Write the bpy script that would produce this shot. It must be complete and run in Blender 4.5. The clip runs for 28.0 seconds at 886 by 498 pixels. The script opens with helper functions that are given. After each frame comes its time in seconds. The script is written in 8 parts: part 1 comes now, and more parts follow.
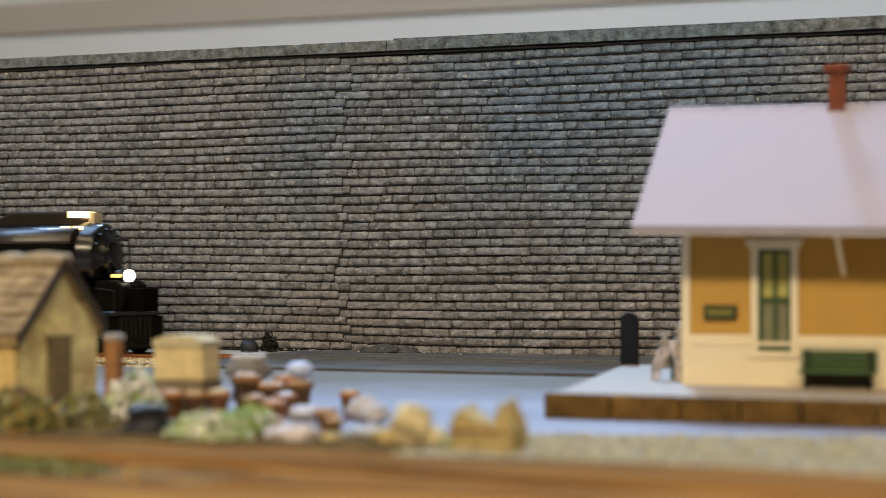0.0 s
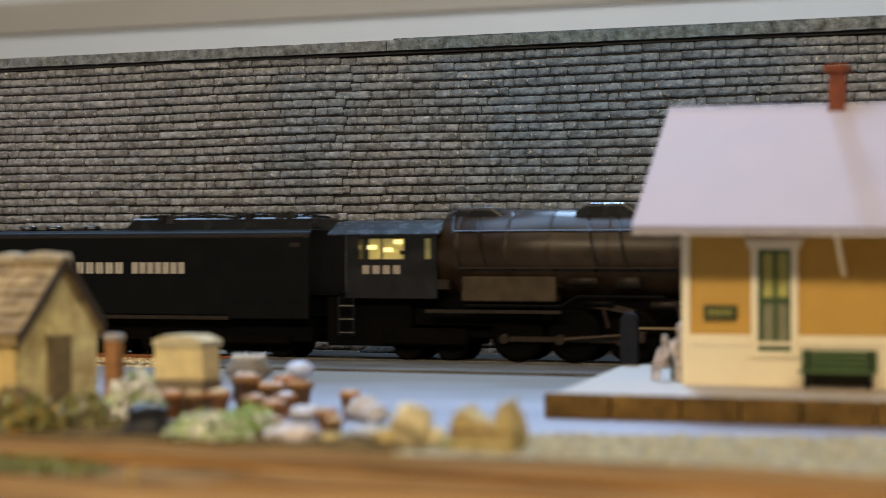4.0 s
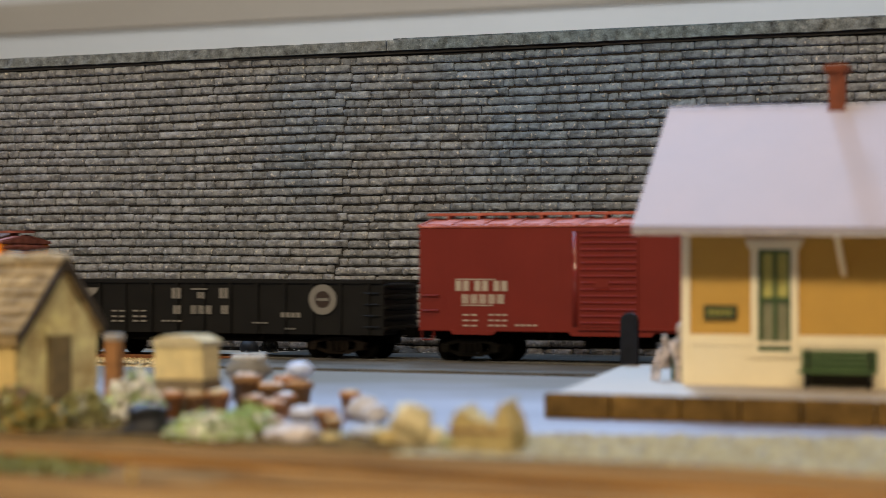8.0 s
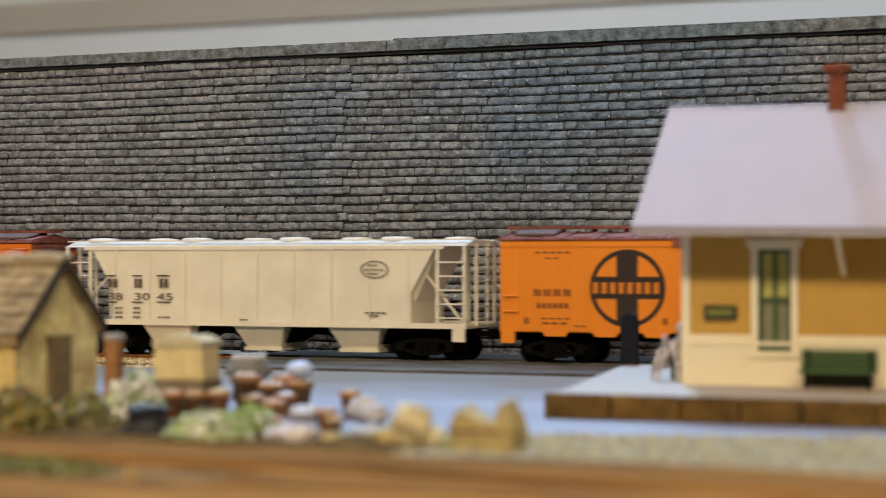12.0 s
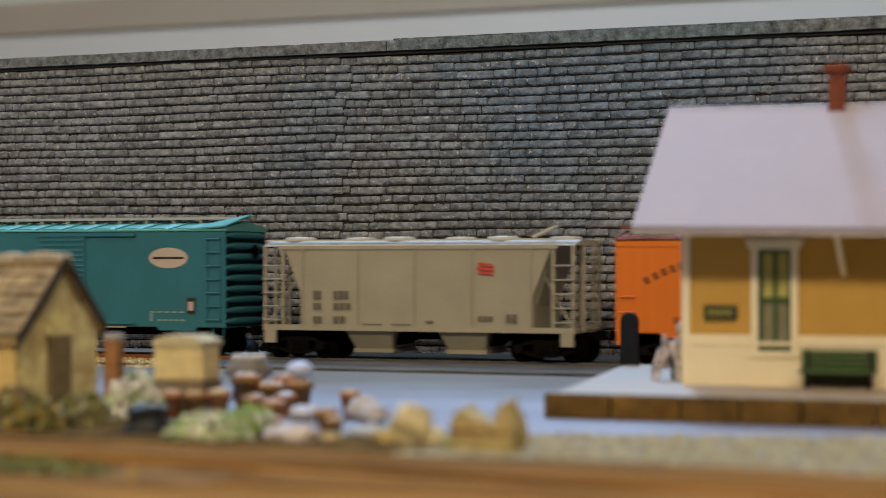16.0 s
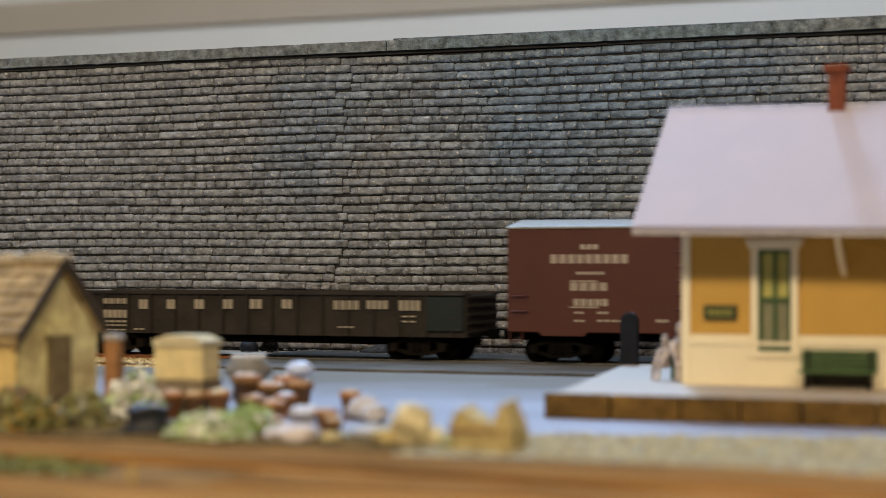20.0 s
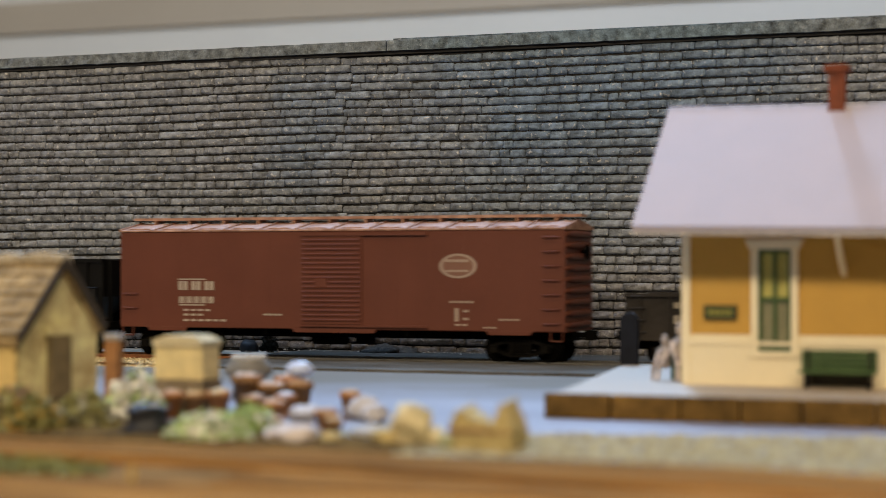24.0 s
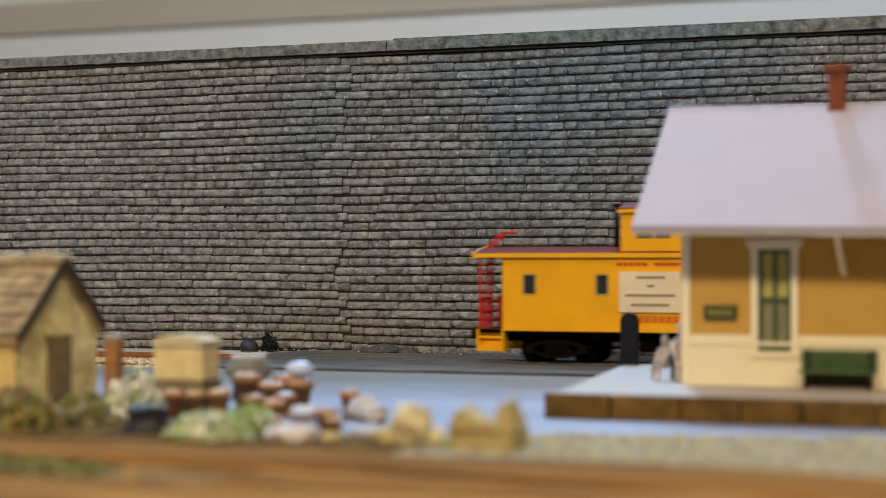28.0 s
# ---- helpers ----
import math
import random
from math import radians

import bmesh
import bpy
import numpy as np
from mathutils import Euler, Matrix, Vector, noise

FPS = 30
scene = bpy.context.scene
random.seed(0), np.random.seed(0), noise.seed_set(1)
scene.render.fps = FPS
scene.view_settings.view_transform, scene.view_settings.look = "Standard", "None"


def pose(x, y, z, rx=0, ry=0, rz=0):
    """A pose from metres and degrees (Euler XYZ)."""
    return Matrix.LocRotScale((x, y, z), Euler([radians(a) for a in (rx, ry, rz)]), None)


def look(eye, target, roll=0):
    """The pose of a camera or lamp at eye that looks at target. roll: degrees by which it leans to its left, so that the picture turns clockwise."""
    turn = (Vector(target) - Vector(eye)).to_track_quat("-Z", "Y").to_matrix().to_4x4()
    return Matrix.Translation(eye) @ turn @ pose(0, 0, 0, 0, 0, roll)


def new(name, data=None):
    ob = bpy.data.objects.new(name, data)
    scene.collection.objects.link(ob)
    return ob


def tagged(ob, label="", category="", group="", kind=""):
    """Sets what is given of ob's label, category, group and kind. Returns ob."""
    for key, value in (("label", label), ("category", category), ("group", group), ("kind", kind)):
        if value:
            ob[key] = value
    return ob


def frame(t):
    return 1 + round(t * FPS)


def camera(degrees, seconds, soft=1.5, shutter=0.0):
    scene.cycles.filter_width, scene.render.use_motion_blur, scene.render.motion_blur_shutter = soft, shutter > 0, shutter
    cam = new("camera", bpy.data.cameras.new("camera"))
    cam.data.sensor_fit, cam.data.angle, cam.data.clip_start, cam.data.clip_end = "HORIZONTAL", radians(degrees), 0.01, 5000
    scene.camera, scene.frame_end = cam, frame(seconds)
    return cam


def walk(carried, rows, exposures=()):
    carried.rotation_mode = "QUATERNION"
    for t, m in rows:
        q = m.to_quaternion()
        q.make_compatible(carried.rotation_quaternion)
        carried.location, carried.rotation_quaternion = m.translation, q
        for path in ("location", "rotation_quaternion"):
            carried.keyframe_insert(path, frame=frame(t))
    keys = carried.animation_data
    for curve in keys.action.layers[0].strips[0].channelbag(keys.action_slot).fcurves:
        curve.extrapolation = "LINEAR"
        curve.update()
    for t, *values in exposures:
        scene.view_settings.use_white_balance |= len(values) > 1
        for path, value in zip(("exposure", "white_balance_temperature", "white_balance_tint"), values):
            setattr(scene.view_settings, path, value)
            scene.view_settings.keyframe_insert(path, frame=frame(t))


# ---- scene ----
# A model railway in HO (1:87): a freight train passes a stone retaining wall and a small depot.
# World axes: x runs along the track (the train goes towards +x), y away from the viewer, z up; rail top is z = 0.

# ---- camera ----
EYE = (0.0, -0.648, 0.0352)
AIM = (-0.35960, -0.648 + 0.93310, 0.0352 + 0.00887)
cam = camera(26.97, 28.0, soft=0.7, shutter=0.5)
cam.data.dof.use_dof = True
cam.data.dof.focus_distance = 0.77
cam.data.dof.aperture_fstop = 15.5
walk(cam, [(0.0, look(EYE, AIM)), (28.0, look(EYE, AIM))], exposures=[(0.0, 0.0), (12.6, 0.0), (14.4, -0.28), (17.2, -0.28), (17.7, 0.0), (28.0, 0.0)])

# ---- light: a cool lamp field over the back of the layout, a warm lamp over the aisle, two added fills ----
world = bpy.data.worlds.new("room_air")
world.use_nodes = True
world.node_tree.nodes["Background"].inputs[0].default_value = (0.80, 0.86, 1.0, 1)
world.node_tree.nodes["Background"].inputs[1].default_value = 0.10
scene.world = world


def area_lamp(name, at, aim, sx, sy, watts, color):
    d = bpy.data.lights.new(name, "AREA")
    d.shape, d.size, d.size_y, d.energy, d.color = "RECTANGLE", sx, sy, watts, color
    ob = new(name, d)
    ob.matrix_world = look(at, aim)
    return ob


area_lamp("daylight_ceiling_panel", (-0.54, 1.02, 1.36), (-0.50, 0.60, 0), 0.13, 0.45, 46.0, (0.42, 0.65, 1.0))
area_lamp("daylight_ceiling_panel", (-1.00, 0.06, 1.36), (-1.00, 0.04, 0), 1.30, 0.85, 21.0, (0.42, 0.65, 1.0))
area_lamp("warm_ceiling_lamp", (0.05, -2.05, 1.18), (-0.25, -0.1, 0), 3.2, 0.07, 38.0, (1.0, 0.80, 0.53))
# added with no known source, to brighten the room wall behind
area_lamp("back_ceiling_lamp", (-1.3, 1.45, 1.36), (-1.3, 2.5, 0.3), 2.6, 0.3, 15.0, (1.0, 0.96, 0.90))
# unseen lamp, added to give the engine's curved tops a tan sheen
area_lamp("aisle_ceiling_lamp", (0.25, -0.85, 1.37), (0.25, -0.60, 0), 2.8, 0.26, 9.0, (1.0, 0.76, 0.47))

# ---- materials ----
MATS = {}


def mat(name, color, rough=0.6, metal=0.0, vary=0.25, scale=400.0, bump=0.0, fine=2500.0, tint=None, rnd=0.0, spec=0.5, stretch=None):
    """A procedural surface: two scales of variation in colour and relief, and a shift of its own for each piece."""
    if name in MATS:
        return MATS[name]
    m = bpy.data.materials.new(name)
    m.use_nodes = True
    nt = m.node_tree
    b = nt.nodes["Principled BSDF"]
    link = nt.links.new
    tc = nt.nodes.new("ShaderNodeTexCoord")
    n1 = nt.nodes.new("ShaderNodeTexNoise")
    n1.inputs["Scale"].default_value, n1.inputs["Detail"].default_value = scale, 5
    n2 = nt.nodes.new("ShaderNodeTexNoise")
    n2.inputs["Scale"].default_value, n2.inputs["Detail"].default_value = fine, 3
    where = tc.outputs["Object"]
    if stretch:
        mp = nt.nodes.new("ShaderNodeMapping")
        mp.inputs["Scale"].default_value = stretch
        link(where, mp.inputs["Vector"])
        where = mp.outputs["Vector"]
    link(where, n1.inputs["Vector"])
    link(where, n2.inputs["Vector"])
    add = nt.nodes.new("ShaderNodeMath")
    add.operation = "MULTIPLY_ADD"
    add.inputs[1].default_value = 0.35
    link(n2.outputs["Fac"], add.inputs[0])
    link(n1.outputs["Fac"], add.inputs[2])
    mr = nt.nodes.new("ShaderNodeMapRange")
    mr.inputs["From Min"].default_value, mr.inputs["From Max"].default_value = 0.42, 0.93
    link(add.outputs[0], mr.inputs["Value"])
    mix = nt.nodes.new("ShaderNodeMix")
    mix.data_type = "RGBA"
    dark = [c * (1 - vary) for c in color]
    light = [min(1, c * (1 + vary)) for c in (tint or color)]
    mix.inputs["A"].default_value, mix.inputs["B"].default_value = (*dark, 1), (*light, 1)
    link(mr.outputs["Result"], mix.inputs["Factor"])
    out = mix.outputs["Result"]
    if rnd:
        info = nt.nodes.new("ShaderNodeObjectInfo")
        geo = nt.nodes.new("ShaderNodeNewGeometry")
        s = nt.nodes.new("ShaderNodeMath")
        s.operation = "ADD"
        link(info.outputs["Random"], s.inputs[0])
        link(geo.outputs["Random Per Island"], s.inputs[1])
        fr = nt.nodes.new("ShaderNodeMath")
        fr.operation = "FRACT"
        link(s.outputs[0], fr.inputs[0])
        m2 = nt.nodes.new("ShaderNodeMapRange")
        m2.inputs["To Min"].default_value, m2.inputs["To Max"].default_value = 1 - rnd, 1 + rnd
        link(fr.outputs[0], m2.inputs["Value"])
        hs = nt.nodes.new("ShaderNodeHueSaturation")
        link(out, hs.inputs["Color"])
        link(m2.outputs["Result"], hs.inputs["Value"])
        out = hs.outputs["Color"]
    link(out, b.inputs["Base Color"])
    rr = nt.nodes.new("ShaderNodeMapRange")
    rr.inputs["To Min"].default_value, rr.inputs["To Max"].default_value = max(0.03, rough - 0.1), min(1, rough + 0.1)
    link(n1.outputs["Fac"], rr.inputs["Value"])
    link(rr.outputs["Result"], b.inputs["Roughness"])
    b.inputs["Metallic"].default_value = metal
    b.inputs["Specular IOR Level"].default_value = spec
    if bump:
        bp = nt.nodes.new("ShaderNodeBump")
        bp.inputs["Strength"].default_value, bp.inputs["Distance"].default_value = min(1.0, bump), 0.0004
        link(add.outputs[0], bp.inputs["Height"])
        link(bp.outputs["Normal"], b.inputs["Normal"])
    MATS[name] = m
    return m


def glow(name, color, strength):
    if name in MATS:
        return MATS[name]
    m = bpy.data.materials.new(name)
    m.use_nodes = True
    b = m.node_tree.nodes["Principled BSDF"]
    b.inputs["Base Color"].default_value = (*color, 1)
    b.inputs["Emission Color"].default_value = (*color, 1)
    b.inputs["Emission Strength"].default_value = strength
    MATS[name] = m
    return m


def paint(name, color, rough=0.5, vary=0.10):
    return mat("paint_" + name, color, rough, vary=vary, scale=60, fine=900, bump=0.06, spec=0.3)


BLACK = mat("black_plastic", (0.006, 0.006, 0.0065), 0.5, vary=0.3, scale=300, bump=0.1, spec=0.25)
GRIME_SHADE = mat("grimy_black", (0.0028, 0.0026, 0.0025), 0.8, vary=0.4, scale=500, bump=0.2, spec=0.04)
STEEL = mat("wheel_steel", (0.20, 0.19, 0.18), 0.4, 0.8, vary=0.3)
RAILRUST = mat("rusty_rail", (0.30, 0.12, 0.05), 0.6, 0.3, vary=0.4)
WHITE_INK = paint("white_lettering", (0.42, 0.36, 0.30))
DARK_INK = paint("dark_lettering", (0.035, 0.022, 0.018))

# ---- mesh helpers ----


def box(bm, x0, x1, y0, y1, z0, z1):
    v = [bm.verts.new((x, y, z)) for x in (x0, x1) for y in (y0, y1) for z in (z0, z1)]
    for f in ((0, 1, 3, 2), (4, 6, 7, 5), (0, 4, 5, 1), (2, 3, 7, 6), (0, 2, 6, 4), (1, 5, 7, 3)):
        bm.faces.new([v[i] for i in f])
    return v


def bevel(bm, r, seg=2):
    bmesh.ops.bevel(bm, geom=bm.edges[:], offset=r, segments=seg, affect="EDGES", clamp_overlap=True, profile=0.5)


def prism(bm, pts, axis, a, b):
    """A polygon (pairs) swept along axis 'x', 'y' or 'z' from a to b."""
    def at(p, k):
        return {"x": (k, p[0], p[1]), "y": (p[0], k, p[1]), "z": (p[0], p[1], k)}[axis]
    lo = [bm.verts.new(at(p, a)) for p in pts]
    hi = [bm.verts.new(at(p, b)) for p in pts]
    n = len(pts)
    bm.faces.new(lo[::-1])
    bm.faces.new(hi)
    for i in range(n):
        bm.faces.new((lo[i], lo[(i + 1) % n], hi[(i + 1) % n], hi[i]))


def rod(bm, p, q, r, seg=8, r2=None):
    """A round bar from p to q."""
    p, q = Vector(p), Vector(q)
    d = (q - p).normalized()
    s = d.orthogonal().normalized()
    t = d.cross(s)
    r2 = r if r2 is None else r2
    lo, hi = [], []
    for i in range(seg):
        a = 2 * math.pi * i / seg
        w = s * math.cos(a) + t * math.sin(a)
        lo.append(bm.verts.new(p + w * r))
        hi.append(bm.verts.new(q + w * r2))
    bm.faces.new(lo[::-1])
    bm.faces.new(hi)
    for i in range(seg):
        f = bm.faces.new((lo[i], lo[(i + 1) % seg], hi[(i + 1) % seg], hi[i]))
        f.smooth = seg > 8


def lathe(bm, prof, seg=20, axis="z", at=(0, 0, 0)):
    """Turns (radius, height) pairs about an axis through at."""
    rings = []
    for r, h in prof:
        ring = []
        for i in range(seg):
            a = 2 * math.pi * i / seg
            c, s = r * math.cos(a), r * math.sin(a)
            p = {"z": (c, s, h), "x": (h, c, s), "y": (c, h, s)}[axis]
            ring.append(bm.verts.new((p[0] + at[0], p[1] + at[1], p[2] + at[2])))
        rings.append(ring)
    for a, b in zip(rings, rings[1:]):
        for i in range(seg):
            bm.faces.new((a[i], a[(i + 1) % seg], b[(i + 1) % seg], b[i])).smooth = True
    bm.faces.new(rings[0][::-1])
    bm.faces.new(rings[-1])


def finish(bm, name, material):
    bmesh.ops.recalc_face_normals(bm, faces=bm.faces[:])
    me = bpy.data.meshes.new(name)
    bm.to_mesh(me)
    bm.free()
    if material:
        me.materials.append(material)
    return me


def part(name, bm, material, parent=None, label=""):
    me = bm if isinstance(bm, bpy.types.Mesh) else finish(bm, name, material)
    ob = new(name, me)
    if parent:
        ob.parent = parent
    if label:
        ob["label"] = label
    return ob


def boxpart(name, dims, material, parent=None, label="", r=0.0):
    bm = bmesh.new()
    box(bm, *dims)
    if r:
        bevel(bm, r)
    return part(name, bm, material, parent, label)


def thing(name, label, category, at=None, group=""):
    ob = new(name)
    ob.empty_display_size = 0.01
    tagged(ob, label, category, group)
    if at is not None:
        ob.matrix_world = at
    return ob


def jitter(me_or_bm, amp, freq, seed=0.0):
    for v in me_or_bm.verts:
        v.co += noise.noise_vector(v.co * freq + Vector((seed, seed * 1.7, 0))) * amp


# ---- setting: room, table, ground ----
def structure(ob, label=""):
    return tagged(ob, label, kind="structure")


ROOM_WALL = mat("room_wall_paint", (0.66, 0.65, 0.61), 0.8, vary=0.04, scale=3, fine=60, bump=0.05)
SOFFIT = mat("soffit_paint", (0.43, 0.37, 0.29), 0.8, vary=0.05, scale=3, fine=60)
# unseen walls and ceiling, kept dark so that they bounce less light
DIM_WALL = mat("room_wall_brown_paint", (0.26, 0.23, 0.19), 0.8, vary=0.08, scale=3, fine=60)
CEIL = mat("ceiling_paint", (0.36, 0.35, 0.33), 0.9, vary=0.03, scale=3, fine=50)
FLOORM = mat("room_floor_vinyl", (0.22, 0.20, 0.18), 0.5, vary=0.15, scale=4, fine=80)
structure(boxpart("floor", (-3.0, 3.0, -2.6, 2.6, -1.15, -1.10), FLOORM), "grey-brown vinyl floor of the layout room")
structure(boxpart("ceiling", (-3.0, 3.0, -2.6, 2.6, 1.40, 1.45), CEIL), "unseen dull grey ceiling of the layout room")
structure(boxpart("wall_north", (-3.0, 3.0, 2.5, 2.6, -1.10, 1.40), ROOM_WALL), "off-white painted room wall behind the layout")
structure(boxpart("wall_south", (-3.0, 3.0, -2.6, -2.5, -1.10, 1.40), DIM_WALL), "brown painted room wall")
structure(boxpart("wall_west", (-3.05, -3.0, -2.5, 2.5, -1.10, 1.40), DIM_WALL), "brown painted room wall")
structure(boxpart("wall_east", (3.0, 3.05, -2.5, 2.5, -1.10, 1.40), DIM_WALL), "brown painted room wall")
structure(boxpart("soffit", (-3.0, 3.0, 2.49, 2.5, 0.498, 0.5592), SOFFIT), "grey painted ledge along the room wall")

ROADZ = -0.0012
ROAD = mat("painted_grey_road", (0.230, 0.222, 0.262), 0.5, vary=0.28, scale=34, fine=900, bump=0.25, stretch=(0.35, 1.0, 1.0))
SLAB = mat("grey_paving", (0.105, 0.097, 0.084), 0.85, vary=0.45, scale=90, fine=1500, bump=0.4, spec=0.15, stretch=(0.4, 1.0, 1.0))
GRAVEL = mat("tan_ballast", (0.31, 0.265, 0.17), 0.9, vary=0.35, scale=260, fine=1600, bump=0.6)
TABLE = mat("table_plywood", (0.34, 0.20, 0.09), 0.7, vary=0.25, scale=30, fine=500)
TIMBER = mat("brown_stained_timber", (0.13, 0.058, 0.014), 0.85, vary=0.75, scale=140, fine=900, bump=0.3, tint=(0.29, 0.140, 0.036), rnd=0.28, spec=0.03, stretch=(0.10, 1.0, 1.0))
structure(boxpart("table_top", (-2.98, 2.6, -0.41, 0.30, -0.045, -0.0045), TABLE), "plywood table top of the railway layout")
# the road turns grey-brown towards the track, with a ragged edge
nt = ROAD.node_tree
b = nt.nodes["Principled BSDF"]
geo = nt.nodes.new("ShaderNodeNewGeometry")
sep = nt.nodes.new("ShaderNodeSeparateXYZ")
nt.links.new(geo.outputs["Position"], sep.inputs[0])
rag = nt.nodes.new("ShaderNodeTexNoise")
rag.inputs["Scale"].default_value, rag.inputs["Detail"].default_value = 30.0, 4
nt.links.new(geo.outputs["Position"], rag.inputs["Vector"])
edge = nt.nodes.new("ShaderNodeMath")
edge.operation = "MULTIPLY_ADD"
edge.inputs[1].default_value = 0.07
nt.links.new(rag.outputs["Fac"], edge.inputs[0])
nt.links.new(sep.outputs["Y"], edge.inputs[2])
band = nt.nodes.new("ShaderNodeMapRange")
band.inputs["From Min"].default_value, band.inputs["From Max"].default_value, band.inputs["To Max"].default_value = -0.165, -0.075, 1.0
nt.links.new(edge.outputs[0], band.inputs["Value"])
greyed = nt.nodes.new("ShaderNodeMix")
greyed.data_type = "RGBA"
greyed.inputs["B"].default_value = (0.150, 0.126, 0.092, 1)
nt.links.new(band.outputs["Result"], greyed.inputs["Factor"])
nt.links.new(b.inputs["Base Color"].links[0].from_socket, greyed.inputs["A"])
nt.links.new(greyed.outputs["Result"], b.inputs["Base Color"])
# the grey-brown band is dull, the rest of the paint has a sheen
dull = nt.nodes.new("ShaderNodeMapRange")
dull.inputs["To Min"].default_value, dull.inputs["To Max"].default_value = 0.5, 0.16
nt.links.new(band.outputs["Result"], dull.inputs["Value"])
nt.links.new(dull.outputs["Result"], b.inputs["Specular IOR Level"])
structure(boxpart("road", (-2.98, 2.6, -0.276, -0.0682, ROADZ - 0.001, ROADZ), ROAD), "smooth blue-grey painted road surface")

# ---- stone retaining wall ----
def weathered(name, brown, blue, speck, bump, rnd, grain=420, spot=520.0, much=0.55, vary=0.5):
    """Rough stone: grain, a slow drift between two tints along the wall, pale specks of lime, a tone for each block."""
    m = mat(name, brown, 0.85, vary=vary, scale=grain, fine=1900, bump=bump, rnd=rnd)
    nt = m.node_tree
    link = nt.links.new
    b = nt.nodes["Principled BSDF"]
    geo = nt.nodes.new("ShaderNodeNewGeometry")
    big = nt.nodes.new("ShaderNodeTexNoise")
    big.inputs["Scale"].default_value, big.inputs["Detail"].default_value = 11.0, 3
    link(geo.outputs["Position"], big.inputs["Vector"])
    # a broad blue-grey tint high on the wall, with ragged edges
    tall = nt.nodes.new("ShaderNodeVectorMath")
    tall.operation = "MULTIPLY"
    tall.inputs[1].default_value = (1.0, 1.0, 1.8)
    link(geo.outputs["Position"], tall.inputs[0])
    far = nt.nodes.new("ShaderNodeVectorMath")
    far.operation = "DISTANCE"
    far.inputs[1].default_value = (-0.225, WALL_Y, 0.202)
    link(tall.outputs["Vector"], far.inputs[0])
    near = nt.nodes.new("ShaderNodeMath")
    near.operation = "MULTIPLY_ADD"
    near.inputs[1].default_value = -2.7
    link(far.outputs["Value"], near.inputs[0])
    link(big.outputs["Fac"], near.inputs[2])
    r1 = nt.nodes.new("ShaderNodeMapRange")
    r1.inputs["From Min"].default_value, r1.inputs["From Max"].default_value = 0.12, 0.42
    link(near.outputs[0], r1.inputs["Value"])
    tint = nt.nodes.new("ShaderNodeMix")
    tint.data_type, tint.blend_type = "RGBA", "MULTIPLY"
    tint.inputs["B"].default_value = (*blue, 1)
    link(r1.outputs["Result"], tint.inputs["Factor"])
    link(b.inputs["Base Color"].links[0].from_socket, tint.inputs["A"])
    # browner and a little darker towards the lower courses, in ragged patches
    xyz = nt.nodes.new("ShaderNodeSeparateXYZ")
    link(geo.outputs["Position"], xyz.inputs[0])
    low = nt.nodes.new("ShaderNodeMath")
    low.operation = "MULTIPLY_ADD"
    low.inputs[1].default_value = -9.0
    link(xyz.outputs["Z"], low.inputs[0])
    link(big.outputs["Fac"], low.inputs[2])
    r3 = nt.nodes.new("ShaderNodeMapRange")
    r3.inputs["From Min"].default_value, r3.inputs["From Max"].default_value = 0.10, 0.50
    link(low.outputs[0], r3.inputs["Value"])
    russet = nt.nodes.new("ShaderNodeMix")
    russet.data_type, russet.blend_type = "RGBA", "MULTIPLY"
    russet.inputs["B"].default_value = (1.02, 0.90, 0.80, 1)
    link(r3.outputs["Result"], russet.inputs["Factor"])
    link(tint.outputs["Result"], russet.inputs["A"])
    tint = russet
    sp = nt.nodes.new("ShaderNodeTexNoise")
    sp.inputs["Scale"].default_value, sp.inputs["Detail"].default_value = spot, 4
    link(geo.outputs["Position"], sp.inputs["Vector"])
    r2 = nt.nodes.new("ShaderNodeMapRange")
    r2.inputs["From Min"].default_value, r2.inputs["From Max"].default_value = 0.60, 0.74
    r2.inputs["To Max"].default_value = much
    link(sp.outputs["Fac"], r2.inputs["Value"])
    lime = nt.nodes.new("ShaderNodeMix")
    lime.data_type = "RGBA"
    lime.inputs["B"].default_value = (*speck, 1)
    link(r2.outputs["Result"], lime.inputs["Factor"])
    link(tint.outputs["Result"], lime.inputs["A"])
    link(lime.outputs["Result"], b.inputs["Base Color"])
    # broken relief of the rock face, coarse and fine
    chip = nt.nodes.new("ShaderNodeTexNoise")
    chip.inputs["Scale"].default_value, chip.inputs["Detail"].default_value, chip.inputs["Roughness"].default_value = 620.0, 5, 0.62
    link(geo.outputs["Position"], chip.inputs["Vector"])
    for n in nt.nodes:
        if n.bl_idname == "ShaderNodeBump":
            n.inputs["Distance"].default_value = 0.0011
            link(chip.outputs["Fac"], n.inputs["Height"])
    return m


WALL_Y, WALL_TOP, SEAM = 0.0605, 0.1225, -0.318
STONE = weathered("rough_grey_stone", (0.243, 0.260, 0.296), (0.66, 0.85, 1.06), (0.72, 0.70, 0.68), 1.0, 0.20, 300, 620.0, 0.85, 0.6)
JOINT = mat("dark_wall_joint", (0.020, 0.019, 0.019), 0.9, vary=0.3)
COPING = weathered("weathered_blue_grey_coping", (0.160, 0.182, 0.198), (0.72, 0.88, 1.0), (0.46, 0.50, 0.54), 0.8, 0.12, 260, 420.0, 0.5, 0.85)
COURSES, COURSE = 34, 0.00364
retaining_wall = structure(new("retaining_wall"), "tall grey rock-faced stone retaining wall in even courses")
boxpart("backing", (-0.80, 0.20, WALL_Y, WALL_Y + 0.02, -0.004, WALL_TOP), JOINT, retaining_wall)


